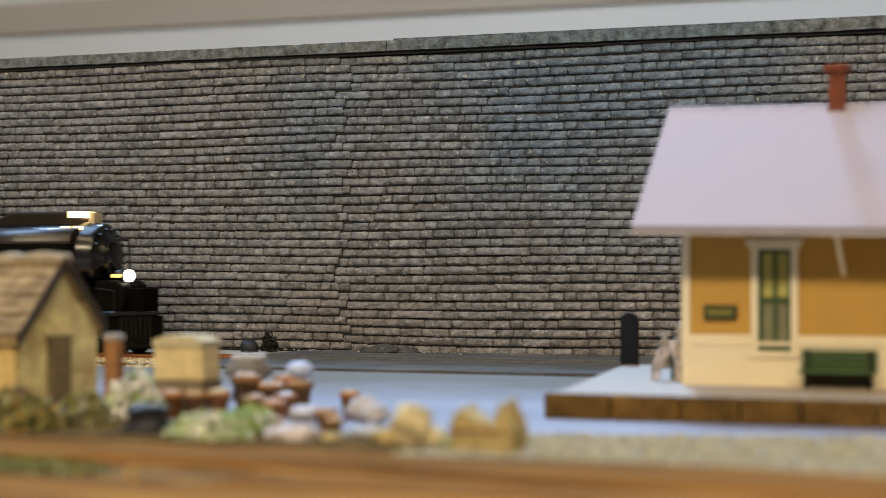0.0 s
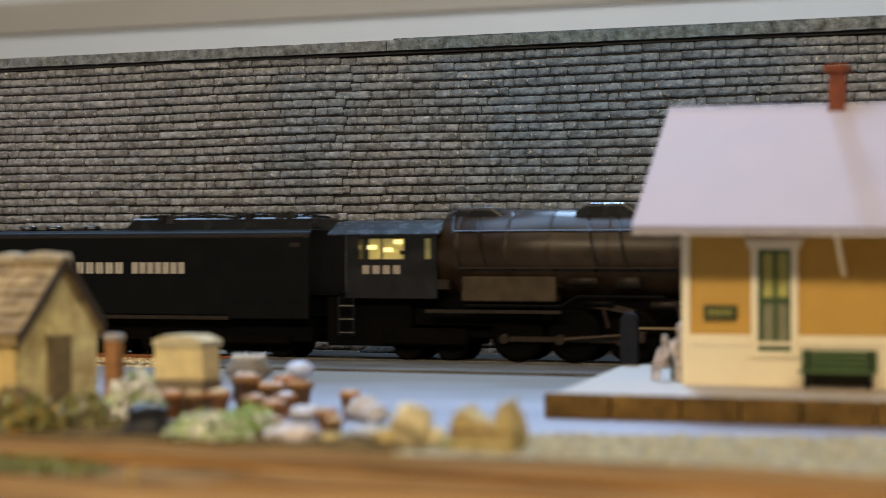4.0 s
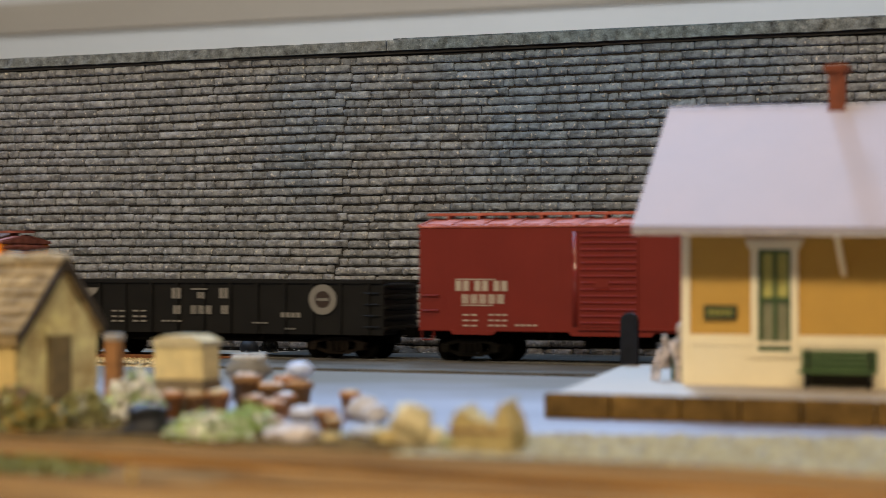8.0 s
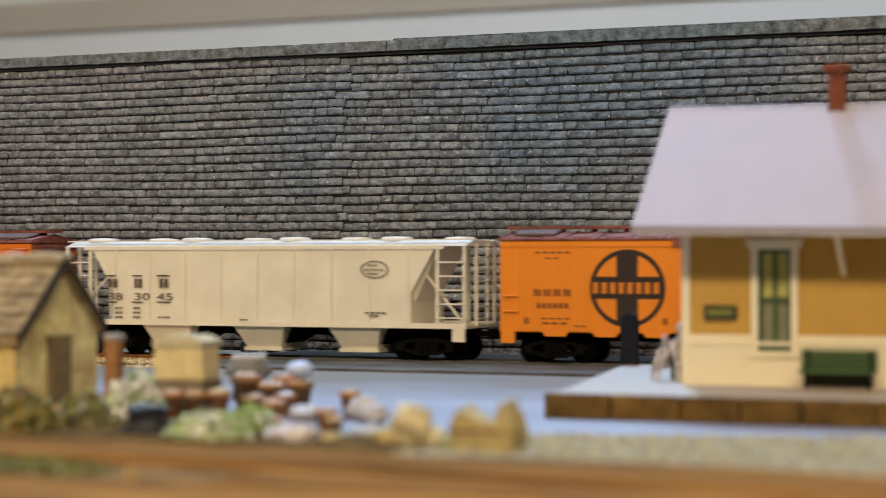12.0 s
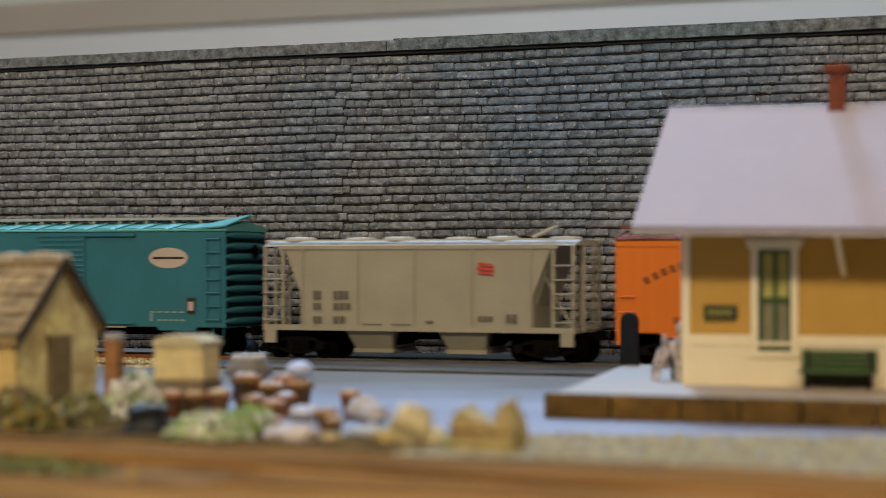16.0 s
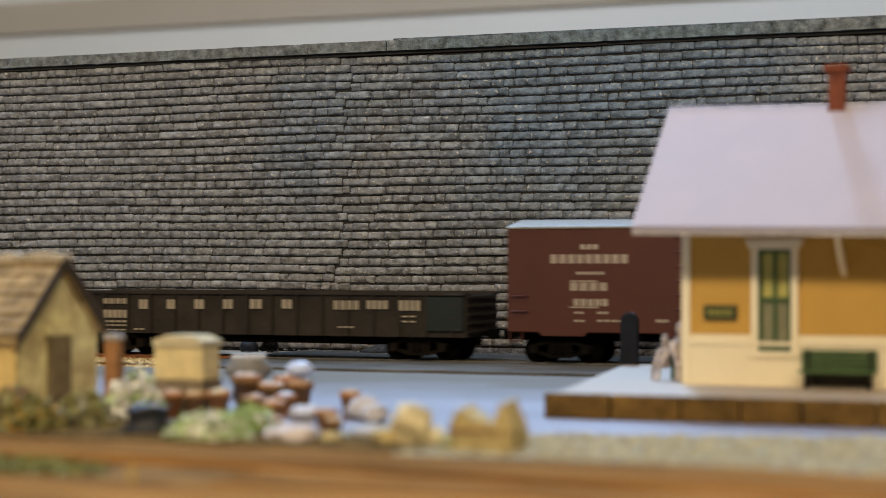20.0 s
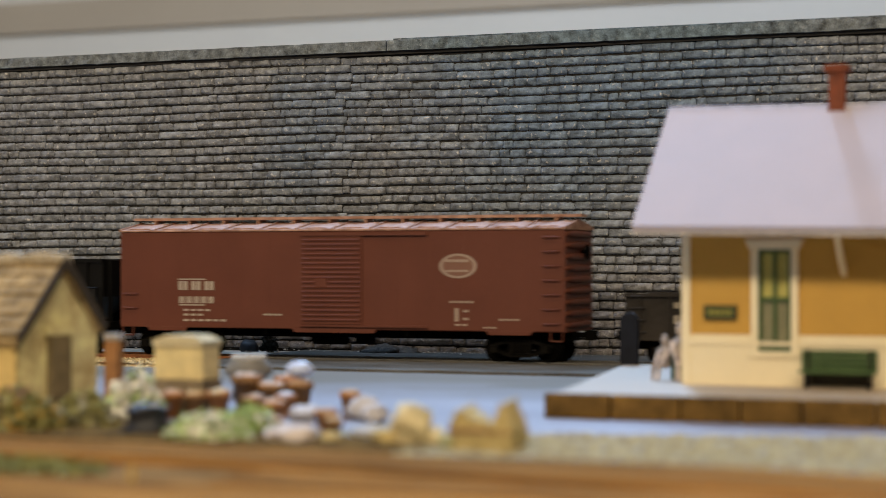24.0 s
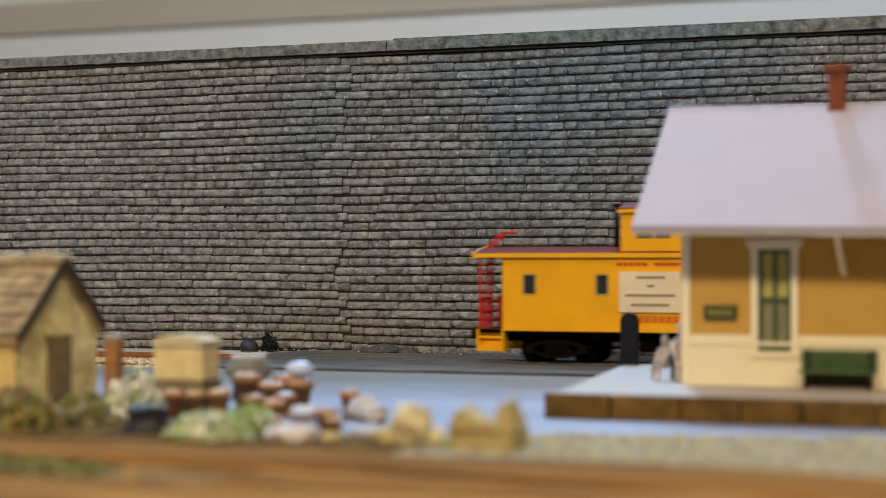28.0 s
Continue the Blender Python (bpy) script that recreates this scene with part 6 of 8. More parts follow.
    prism(bm, [(X(-0.4500), tz + 0.010), (X(-0.4045), tz + 0.010), (X(-0.4045), tz + 0.0165), (X(-0.4092), tz + 0.0192), (X(-0.4370), tz + 0.0192), (X(-0.4490), tz + 0.0150)], "y", -0.0052, 0.0052)
    bevel(bm, 0.0010, 2)
    part("stack_casing", bm, brown, loco, "dusty brown stack casing")
    warm = glow("lit_board_yellow", (1.0, 0.74, 0.34), 3.2)
    nb = boxpart("number_board", (X(-0.4092), X(-0.4028), -0.0075, 0.0040, tz + 0.0166, tz + 0.0192), warm, loco, "glowing warm yellow number board", 0.0005)
    for x in (-0.4090, -0.4030):
        boxpart("marker_light", (X(x) - 0.0017, X(x) + 0.0017, -0.0105, -0.0080, tz + 0.0117, tz + 0.0131), warm, loco, "glowing marker light", 0.0004)
    boxpart("casing_lamp", (X(-0.4018), X(-0.3996), -0.003, 0.003, tz + 0.0140, tz + 0.0188), mat("cream_lamp", (0.6, 0.5, 0.35), 0.4), loco)
    # running boards, handrails, steam pipes
    pipe = mat("dusty_pipe", (0.032, 0.022, 0.013), 0.45, vary=0.35, scale=250)
    for s in (-1, 1):
        ys = sorted((s * 0.0125, s * 0.0172))
        boxpart("running_board", (X(-0.5950), X(-0.4600), *ys, 0.0340, 0.0346), brown, loco)
        side = boxpart("side_casing", (X(-0.4601), X(-0.4018), *sorted((s * 0.0100, s * 0.0174)), 0.0338, 0.0438), soot, loco, "matte black side casing")
        # top made browner and glossier than the side, for the warm highlight
        bm = bmesh.new()
        arc = [(0.0112 + 0.0062 * math.cos(q), 0.0438 + 0.0064 * math.sin(q)) for q in [math.pi * k / 20 for k in range(11)]]
        prism(bm, [(s * 0.0100, 0.0438)] + [(s * p, z) for p, z in arc] + [(s * 0.0100, 0.0502)], "x", X(-0.4601), X(-0.4018))
        for f in bm.faces:
            f.smooth = 4 == len(f.verts) and abs(f.calc_center_median().y) > 0.0104
        part("top_cover", bm, mat("dusty_satin_brown", (0.016, 0.011, 0.007), 0.38, vary=0.3, scale=120, spec=1.0), side, "rounded casing top with a brown sheen")
        bm = bmesh.new()
        rod(bm, (X(-0.598), s * 0.0147, tz + 0.0099), (X(-0.404), s * 0.0147, tz + 0.0099), 0.0003, 6)
        for k in range(10):
            xx = X(-0.598) + k * 0.0208
            rod(bm, (xx, s * 0.0147, tz + 0.0099), (xx, s * 0.0120, tz + 0.0095), 0.0003, 5)
        part("handrail", bm, boil, loco)
        bm = bmesh.new()
        rod(bm, (X(-0.505), s * 0.0150, 0.0302), (X(-0.470), s * 0.0150, 0.0302), 0.0019, 14)
        part("air_tank", bm, brown, loco, "dusty brown air reservoir")
        bm = bmesh.new()
        pts = [(-0.510, 0.0258), (-0.470, 0.0258), (-0.458, 0.0304), (-0.4300, 0.0308)]
        for p, q in zip(pts, pts[1:]):
            rod(bm, (X(p[0]), s * 0.0155, p[1]), (X(q[0]), s * 0.0155, q[1]), 0.0010, 8)
        part("steam_pipe", bm, pipe, loco)
        bm = bmesh.new()
        box(bm, X(-0.5940), X(-0.5580), *sorted((s * 0.0100, s * 0.0166)), 0.0220, 0.0312)
        bevel(bm, 0.0005, 1)
        part("ash_pan", bm, mat("dusty_tan_iron", (0.050, 0.036, 0.022), 0.6, vary=0.4, scale=200, spec=0.2), loco, "dusty brown ash pan side")
        boxpart("pan_rail", (X(-0.6080), X(-0.5560), *sorted((s * 0.0150, s * 0.0172)), 0.0178, 0.0190), brown, loco)
        for off in (-0.4285, -0.5320):
            bm = bmesh.new()
            rod(bm, (X(off) - 0.004, s * 0.0138, 0.0292), (X(off) + 0.005, s * 0.0138, 0.0292), 0.0026, 12)
            part("air_pump", bm, brown, loco)
    for s in (-1, 1):
        for off in (-0.6000, -0.5900, -0.5480, -0.5370, -0.4760):
            bm = bmesh.new()
            pts = [(bz + (br + 0.0006) * math.sin(q), s * (br + 0.0006) * math.cos(q)) for q in (1.05, 0.8, 0.5, 0.2, -0.1, -0.3)]
            for k, (p, q) in enumerate(zip(pts, pts[1:])):
                rod(bm, (X(off) + 0.0012 * k, p[1], p[0]), (X(off) + 0.0012 * (k + 1), q[1], q[0]), 0.00035, 6)
            part("sand_pipe", bm, boil, loco)
        for k in range(9):
            bm = bmesh.new()
            prism(bm, [(s * 0.0120, 0.0340), (s * 0.0170, 0.0340), (s * 0.0120, 0.0305)], "x", X(-0.590) + k * 0.0155, X(-0.590) + k * 0.0155 + 0.0006)
            part("board_bracket", bm, boil, loco)
        for off, z, r in ((-0.5480, 0.0296, 0.0016), (-0.5600, 0.0275, 0.0012), (-0.4420, 0.0262, 0.0018), (-0.4480, 0.0222, 0.0013), (-0.5180, 0.0212, 0.0014), (-0.5420, 0.0216, 0.0012)):
            bm = bmesh.new()
            rod(bm, (X(off) - 0.0050, s * 0.0150, z), (X(off) + 0.0055, s * 0.0150, z), r, 10)
            rod(bm, (X(off) + 0.0035, s * 0.0150, z), (X(off) + 0.0040, s * 0.0150, z), r + 0.0005, 10)
            part("pipe_fitting", bm, brown if r > 0.0013 else soot, loco)
        for pts in (((-0.5930, 0.0205), (-0.5560, 0.0205), (-0.5500, 0.0240), (-0.5180, 0.0240)), ((-0.4640, 0.0238), (-0.4330, 0.0238), (-0.4250, 0.0262))):
            bm = bmesh.new()
            for p, q in zip(pts, pts[1:]):
                rod(bm, (X(p[0]), s * 0.0160, p[1]), (X(q[0]), s * 0.0160, q[1]), 0.0006, 6)
            part("drain_pipe", bm, soot, loco)
    # frames, cylinders, drivers, rods
    boxpart("engine_frame", (X(-0.6150), X(-0.3750), -0.0060, 0.0060, 0.0085, 0.0260), GRIME_SHADE, loco)
    boxpart("drawbar_box", (X(-0.6500), X(-0.6155), -0.0118, 0.0118, 0.0050, 0.0238), GRIME_SHADE, loco, "", 0.0008)
    boxpart("firebox_side", (X(-0.6150), X(-0.5750), -0.0100, 0.0100, 0.0130, 0.0300), GRIME_SHADE, loco, "", 0.0005)
    R, CR = 0.0100, 0.0046
    for cyl, ctr in ((-0.4120, -0.4610), (-0.5040, -0.5530)):
        for s in (-1, 1):
            bm = bmesh.new()
            rod(bm, (X(cyl) - 0.0085, s * 0.0142, 0.0112), (X(cyl) + 0.0085, s * 0.0142, 0.0112), 0.0052, 18)
            box(bm, X(cyl) - 0.0080, X(cyl) + 0.0080, *sorted((s * 0.0100, s * 0.0180)), 0.0120, 0.0195)
            cy = part("cylinder", bm, soot, loco)
            bm = bmesh.new()
            rod(bm, (X(cyl) - 0.0095, s * 0.0142, 0.0195), (X(cyl) + 0.0095, s * 0.0142, 0.0195), 0.0030, 14)
            part("valve_chest", bm, brown, cy)
            bm = bmesh.new()
            box(bm, X(cyl) - 0.0250, X(cyl) - 0.0085, *sorted((s * 0.0138, s * 0.0150)), 0.0126, 0.0134)
            part("crosshead_guide", bm, mat("worn_guide_steel", (0.30, 0.22, 0.13), 0.35, 0.7), cy)
        for k in (-1, 0, 1):
            wheelset(loco, X(ctr) + k * 0.0218, R, 14)
        for s in (-1, 1):
            ph = 0 if s < 0 else math.pi / 2
            steel = mat("worn_rod_steel", (0.028, 0.017, 0.010), 0.4, 0.4, vary=0.3)
            bm = bmesh.new()
            box(bm, -0.0225, 0.0225, -0.0005, 0.0005, -0.0009, 0.0009)
            for k in (-1, 0, 1):
                rod(bm, (k * 0.0218, -0.0009, 0), (k * 0.0218, 0.0009, 0), 0.0018, 12)
            ob = part("side_rod", bm, steel, loco)
            RODS.append((ob, (X(ctr), s * 0.0112, R), CR, R, ph))
            bm = bmesh.new()
            rod(bm, (0, 0, 0), (0.0290, 0, 0.0022), 0.0008, 8)
            rod(bm, (0, -0.0008, 0), (0, 0.0008, 0), 0.0019, 12)
            box(bm, 0.0265, 0.0315, -0.0012, 0.0012, -0.0006, 0.0034)
            ob = part("main_rod", bm, steel, loco)
            RODS.append((ob, (X(ctr), s * 0.0132, R), CR, R, ph))
            bm = bmesh.new()
            prism(bm, [(X(ctr) + 0.006, 0.0205), (X(ctr) + 0.022, 0.0180), (X(ctr) + 0.024, 0.0195), (X(ctr) + 0.010, 0.0228)], "y", *sorted((s * 0.0138, s * 0.0148)))
            rod(bm, (X(ctr) + 0.012, s * 0.0143, 0.0200), (X(ctr) + 0.014, s * 0.0143, 0.0130), 0.0007, 6)
            part("valve_gear", bm, steel, loco)
    for x in (-0.3870, -0.4060):
        wheelset(loco, X(x) + 0.002, 0.0052)
    for x in (-0.6010, -0.6180):
        wheelset(loco, X(x), 0.0058)
    for s in (-1, 1):
        bm = bmesh.new()
        box(bm, X(-0.6270), X(-0.5930), *sorted((s * 0.0112, s * 0.0130)), 0.0055, 0.0120)
        bevel(bm, 0.0008, 1)
        part("trailing_frame", bm, GRIME_SHADE, loco)
    # pilot deck, pilot swept to a blunt point, pump shields, headlight
    bm = bmesh.new()
    prism(bm, [(X(-0.4020), -0.0152), (X(-0.3830), -0.0152), (X(-0.3735), -0.0040), (X(-0.3735), 0.0040), (X(-0.3830), 0.0152), (X(-0.4020), 0.0152)], "z", 0.0150, 0.0170)
    bevel(bm, 0.0004, 1)
    part("pilot_deck", bm, boil, loco)
    bm = bmesh.new()
    for z0, z1, e in ((0.0022, 0.0060, 0.0008), (0.0060, 0.0150, 0.0)):
        prism(bm, [(X(-0.3900), -0.0132), (X(-0.3815) + e, -0.0132), (X(-0.3718) + e, -0.0045), (X(-0.3700) + e, 0.0), (X(-0.3718) + e, 0.0045), (X(-0.3815) + e, 0.0132), (X(-0.3900), 0.0132)], "z", z0, z1)
    pilot = part("pilot", bm, soot, loco, "cast black pilot swept to a blunt point")
    for k in range(7):
        f = (k + 0.5) / 7
        bm = bmesh.new()
        rod(bm, (X(-0.3815) + 0.0097 * f + 0.0002, -0.0134 + 0.0089 * f, 0.0028), (X(-0.3815) + 0.0097 * f - 0.0004, -0.0133 + 0.0089 * f, 0.0146), 0.00045, 6)
        part("pilot_bar", bm, boil, pilot)
    for s in (-1, 1):
        bm = bmesh.new()
        ys = sorted((s * 0.0018, s * 0.0104))
        prism(bm, [(X(-0.3950), 0.0170), (X(-0.3822), 0.0170), (X(-0.3812), 0.0225), (X(-0.3826), 0.0275), (X(-0.3852), 0.0292), (X(-0.3950), 0.0292)], "y", *ys)
        bevel(bm, 0.0008, 2)
        part("pump_shield", bm, soot, loco)
        bm = bmesh.new()
        rod(bm, (X(-0.3985), s * 0.0128, 0.0178), (X(-0.3985), s * 0.0128, 0.0286), 0.0026, 14)
        rod(bm, (X(-0.3985), s * 0.0128, 0.0206), (X(-0.3985), s * 0.0128, 0.0218), 0.0031, 14)
        part("air_compressor", bm, soot, loco)
        bm = bmesh.new()
        rod(bm, (X(-0.3835), s * 0.0140, 0.0170), (X(-0.3835), s * 0.0140, 0.0252), 0.0003, 5)
        rod(bm, (X(-0.3835), s * 0.0140, 0.0251), (X(-0.3930), s * 0.0140, 0.0262), 0.0003, 5)
        part("front_handrail", bm, BLACK, loco)
        bm = bmesh.new()
        for z in (0.0060, 0.0105):
            box(bm, X(-0.3890), X(-0.3855), *sorted((s * 0.0138, s * 0.0156)), z, z + 0.0006)
        rod(bm, (X(-0.3889), s * 0.0155, 0.0060), (X(-0.3889), s * 0.0155, 0.0152), 0.0003, 5)
        rod(bm, (X(-0.3856), s * 0.0155, 0.0060), (X(-0.3856), s * 0.0155, 0.0152), 0.0003, 5)
        part("pilot_step", bm, boil, loco)
    bm = bmesh.new()
    rod(bm, (X(-0.3920), -0.0035, 0.0310), (X(-0.3838), -0.0035, 0.0310), 0.0027, 16)
    hl = part("headlight", bm, boil, loco)
    bm = bmesh.new()
    lathe(bm, [(0.0024, X(-0.3838)), (0.0024, X(-0.3822)), (0.0018, X(-0.3815)), (0.0005, X(-0.3813))], 16, "x", (0, -0.0035, 0.0310))
    part("lens", bm, glow("headlight_white", (1.0, 0.93, 0.72), 9.0), hl, "glowing white headlight lens")
    boxpart("lamp_glow_slot", (X(-0.3892), X(-0.3850), -0.0068, -0.0058, 0.0304, 0.0316), glow("slot_yellow", (1.0, 0.70, 0.16), 2.0), hl, "yellow glow leaking from the lamp housing")
    # smokebox front: door ring, hinges, number plate and a low bell of pipes
    bm = bmesh.new()
    rod(bm, (X(-0.3900), -0.0080, 0.0455), (X(-0.3893), -0.0080, 0.0325), 0.0004, 6)
    rod(bm, (X(-0.3900), 0.0080, 0.0455), (X(-0.3893), 0.0080, 0.0325), 0.0004, 6)
    rod(bm, (X(-0.3900), -0.0080, 0.0455), (X(-0.3900), 0.0080, 0.0455), 0.0004, 6)
    part("door_rail", bm, grey, loco)
    # cab
    cx0, cx1, y, z0, z1 = X(-0.6400), X(-0.6035), 0.0168, 0.0240, 0.0462
    w0, w1, v0, v1 = X(-0.6345), X(-0.6165), 0.0375, 0.0455
    for s in (-1, 1):
        bm = bmesh.new()
        ys = sorted((s * y, s * (y - 0.0008)))
        box(bm, cx0, cx1, *ys, z0, v0)
        box(bm, cx0, cx1, *ys, v1, z1 + 0.0010)
        box(bm, cx0, w0, *ys, v0, v1)
        box(bm, w1, X(-0.6085), *ys, v0, v1)
        box(bm, X(-0.6060), cx1, *ys, v0, v1)
        part("cab_side", bm, boil, loco)
        bm = bmesh.new()
        box(bm, (w0 + w1) / 2 - 0.0003, (w0 + w1) / 2 + 0.0003, *ys, v0, v1)
        part("window_bar", bm, boil, loco)
    boxpart("cab_front", (cx1 - 0.0008, cx1, -y + 0.0008, y - 0.0008, z0, z1), boil, loco)
    boxpart("cab_back", (cx0 + 0.004, cx0 + 0.0048, -y + 0.0008, y - 0.0008, z0, z1), boil, loco)
    boxpart("cab_floor", (cx0, cx1, -y, y, z0 - 0.001, z0), boil, loco)
    # the lining itself glows, in place of lamplight inside the cab
    boxpart("cab_interior", (cx0 + 0.006, cx1 - 0.002, -0.0090, -0.0080, z0 + 0.001, z1 - 0.001), glow("lit_cab_lining", (0.62, 0.52, 0.20), 0.22), loco, "yellow cab interior with its own dim glow")
    for k, (x, z) in enumerate(((-0.6320, 0.0420), (-0.6255, 0.0410), (-0.6215, 0.0440), (-0.6190, 0.0400))):
        boxpart("cab_gauge", (X(x) - 0.0014, X(x) + 0.0014, -0.0115, -0.0095, z - 0.0008, z + 0.0008), glow("cab_lamp", (1.0, 0.85, 0.35), 1.3) if k in (0, 1, 2) else brown, loco)
    bm = bmesh.new()
    pts = [((y + 0.0008) * q, z1 + 0.0062 - 0.0056 * q * q) for q in (-1, -0.85, -0.6, -0.3, 0, 0.3, 0.6, 0.85, 1)]
    prism(bm, [(-y - 0.0008, z1)] + pts + [(y + 0.0008, z1)], "x", X(-0.6470), cx1 + 0.001)
    part("cab_roof", bm, grey, loco, "rounded graphite cab roof")
    # cab side numerals as plain bars
    bars(loco, "number_bars", X(-0.6330), X(-0.6165), 0.0320, 0.0352, 4, -y - 0.0001, WHITE_INK, 0.4)
    bm = bmesh.new()
    for k in range(3):
        rod(bm, (X(-0.6430), -0.0160, 0.020 - k * 0.005), (X(-0.6370), -0.0160, 0.020 - k * 0.005), 0.0004, 5)
    rod(bm, (X(-0.6430), -0.0160, 0.024), (X(-0.6430), -0.0160, 0.009), 0.0004, 5)
    rod(bm, (X(-0.6370), -0.0160, 0.024), (X(-0.6370), -0.0160, 0.009), 0.0004, 5)
    part("cab_steps", bm, boil, loco)
    boxpart("injector", (X(-0.6120), X(-0.5990), -0.0165, -0.0120, 0.0265, 0.0300), brown, loco)


def tender():
    tm = mat("tender_satin_black", (0.0018, 0.0019, 0.0020), 0.40, vary=0.2, scale=150, spec=0.16)
    grey = MATS["graphite_grey"]
    F, Rr = -0.6550, -0.8049
    C = (F + Rr) / 2
    ten = thing("tender", "long black model locomotive tender on many wheels", "tender", pose(C, 0, 0), "cars of the freight train")
    CARS.append((ten, C))
    a, y, z0, z1 = (F - Rr) / 2, 0.0168, 0.0160, 0.0490
    bm = bmesh.new()
    e = 0.0030
    pts = [(-y, z0), (y, z0), (y, z1 - e), (y - e * 0.35, z1 - e * 0.35), (y - e, z1), (-y + e, z1), (-y + e * 0.35, z1 - e * 0.35), (-y, z1 - e)]
    prism(bm, pts, "x", -a, a)
    bevel(bm, 0.0003, 1)
    part("tank", bm, tm, ten, "satin black water tank")
    # brown strip paints the tan highlight along the tank's upper edge
    boxpart("top_trim", (-a, a, -y - 0.0002, -y + 0.0012, z1 - 0.0030, z1 - 0.0022), MATS["dusty_engine_brown"], ten)
    bm = bmesh.new()
    prism(bm, [(-0.008, z1 - 0.001), (a - 0.001, z1 - 0.001), (a - 0.001, z1 + 0.0046), (-0.004, z1 + 0.0046)], "y", -0.0125, 0.0125)
    bevel(bm, 0.0006, 1)
    part("coal_bunker", bm, grey, ten, "raised graphite coal bunker")
    rng = random.Random(5)
    bm = bmesh.new()
    for k in range(260):
        s = rng.uniform(0.0008, 0.0018)
        p = Vector((rng.uniform(0, a - 0.004), rng.uniform(-0.0115, 0.0115), z1 + 0.0044))
        box(bm, p.x - s, p.x + s, p.y - s, p.y + s, p.z - s, p.z + s * rng.uniform(0.5, 1.0))
    jitter(bm, 0.0006, 500)
    tagged(part("coal_load", bm, BLACK, ten, "black coal lumps"), kind="stuff")
    for x in (-0.060, -0.048, -0.030):
        bm = bmesh.new()
        lathe(bm, [(0.0035, z1 - 0.0005), (0.0035, z1 + 0.0016), (0.0028, z1 + 0.0022), (0.0004, z1 + 0.0024)], 14, "z", (x, 0, 0))
        part("water_hatch", bm, grey, ten)
    bars(ten, "lettering", -0.0267, -0.0045, 0.0320, 0.0364, 5, -y - 0.0001, paint("tender_grey_letters", (0.46, 0.42, 0.36)), 0.3)
    bars(ten, "lettering", -0.0015, 0.0226, 0.0320, 0.0364, 7, -y - 0.0001, paint("tender_grey_letters", (0.46, 0.42, 0.36)), 0.3)
    boxpart("skirt", (0.0410, a, -y - 0.0006, -y + 0.001, z0 - 0.001, z0 + 0.0120), tm, ten)
    boxpart("skirt_line", (0.0410, a, -y - 0.0010, -y - 0.0006, z0 + 0.0052, z0 + 0.0058), tm, ten)
    boxpart("frame_rail", (-a, 0.041, -y - 0.0008, -y + 0.0012, z0 - 0.0016, z0 - 0.0002), MATS["dusty_engine_brown"], ten)
    boxpart("frame", (-a + 0.001, a - 0.001, -0.0115, 0.0115, 0.0062, z0), GRIME_SHADE, ten)
    boxpart("step_plate", (a - 0.0080, a - 0.0040, -y - 0.0005, -y, z1 - 0.0068, z1 - 0.0052), MATS["dusty_engine_brown"], ten)
    for k in range(5):
        wheelset(ten, -a + 0.0125 + k * 0.0165, 0.0056)
    for x in (a - 0.0150, a - 0.0350):
        wheelset(ten, x, 0.0056)
    for s in (-1, 1):
        for k in range(5):
            xx = -a + 0.0125 + k * 0.0165
            bm = bmesh.new()
            box(bm, xx - 0.0022, xx + 0.0022, *sorted((s * 0.0115, s * 0.0138)), 0.0038, 0.0100)
            rod(bm, (xx, s * 0.0135, 0.0056), (xx, s * 0.0148, 0.0056), 0.0015, 10)
            bevel(bm, 0.0003, 1)
            part("journal_box", bm, GRIME_SHADE, ten)
        bm = bmesh.new()
        box(bm, a - 0.0400, a - 0.0100, *sorted((s * 0.0118, s * 0.0134)), 0.0048, 0.0090)
        bevel(bm, 0.0008, 1)
        part("truck_frame", bm, GRIME_SHADE, ten)
    bm = bmesh.new()
    for k in range(7):
        rod(bm, (-a - 0.001, -0.0160, z0 + 0.002 + k * 0.0042), (-a - 0.001, -0.0110, z0 + 0.002 + k * 0.0042), 0.0003, 5)
    rod(bm, (-a - 0.001, -0.0160, z0), (-a - 0.001, -0.0160, z1), 0.0003, 5)
    rod(bm, (-a - 0.001, -0.0110, z0), (-a - 0.001, -0.0110, z1), 0.0003, 5)
    part("rear_ladder", bm, tm, ten)
    lamp = boxpart("rear_lamp", (-a - 0.0050, -a + 0.0005, -0.0166, -0.0140, 0.0455, 0.0484), tm, ten)
    boxpart("lens", (-a - 0.0072, -a - 0.0042, -0.0170, -0.0145, 0.0464, 0.0477), glow("rear_lamp_mint", (0.60, 1.0, 0.80), 2.0), lamp, "glowing mint-white rear lamp")
    boxpart("tail_light", (-a - 0.0022, -a, -0.0150, -0.0138, z1 - 0.0046, z1 - 0.0034), glow("tail_red", (1.0, 0.05, 0.04), 6.0), ten, "glowing red marker")
    coupler(ten, -a, -1)
    boxpart("drawbar", (a - 0.001, a + 0.012, -0.0020, 0.0020, 0.0100, 0.0120), GRIME_SHADE, ten)
    boxpart("deck_plate", (a - 0.001, a + 0.0105, -0.0130, 0.0130, 0.0240, 0.0246), GRIME_SHADE, ten)


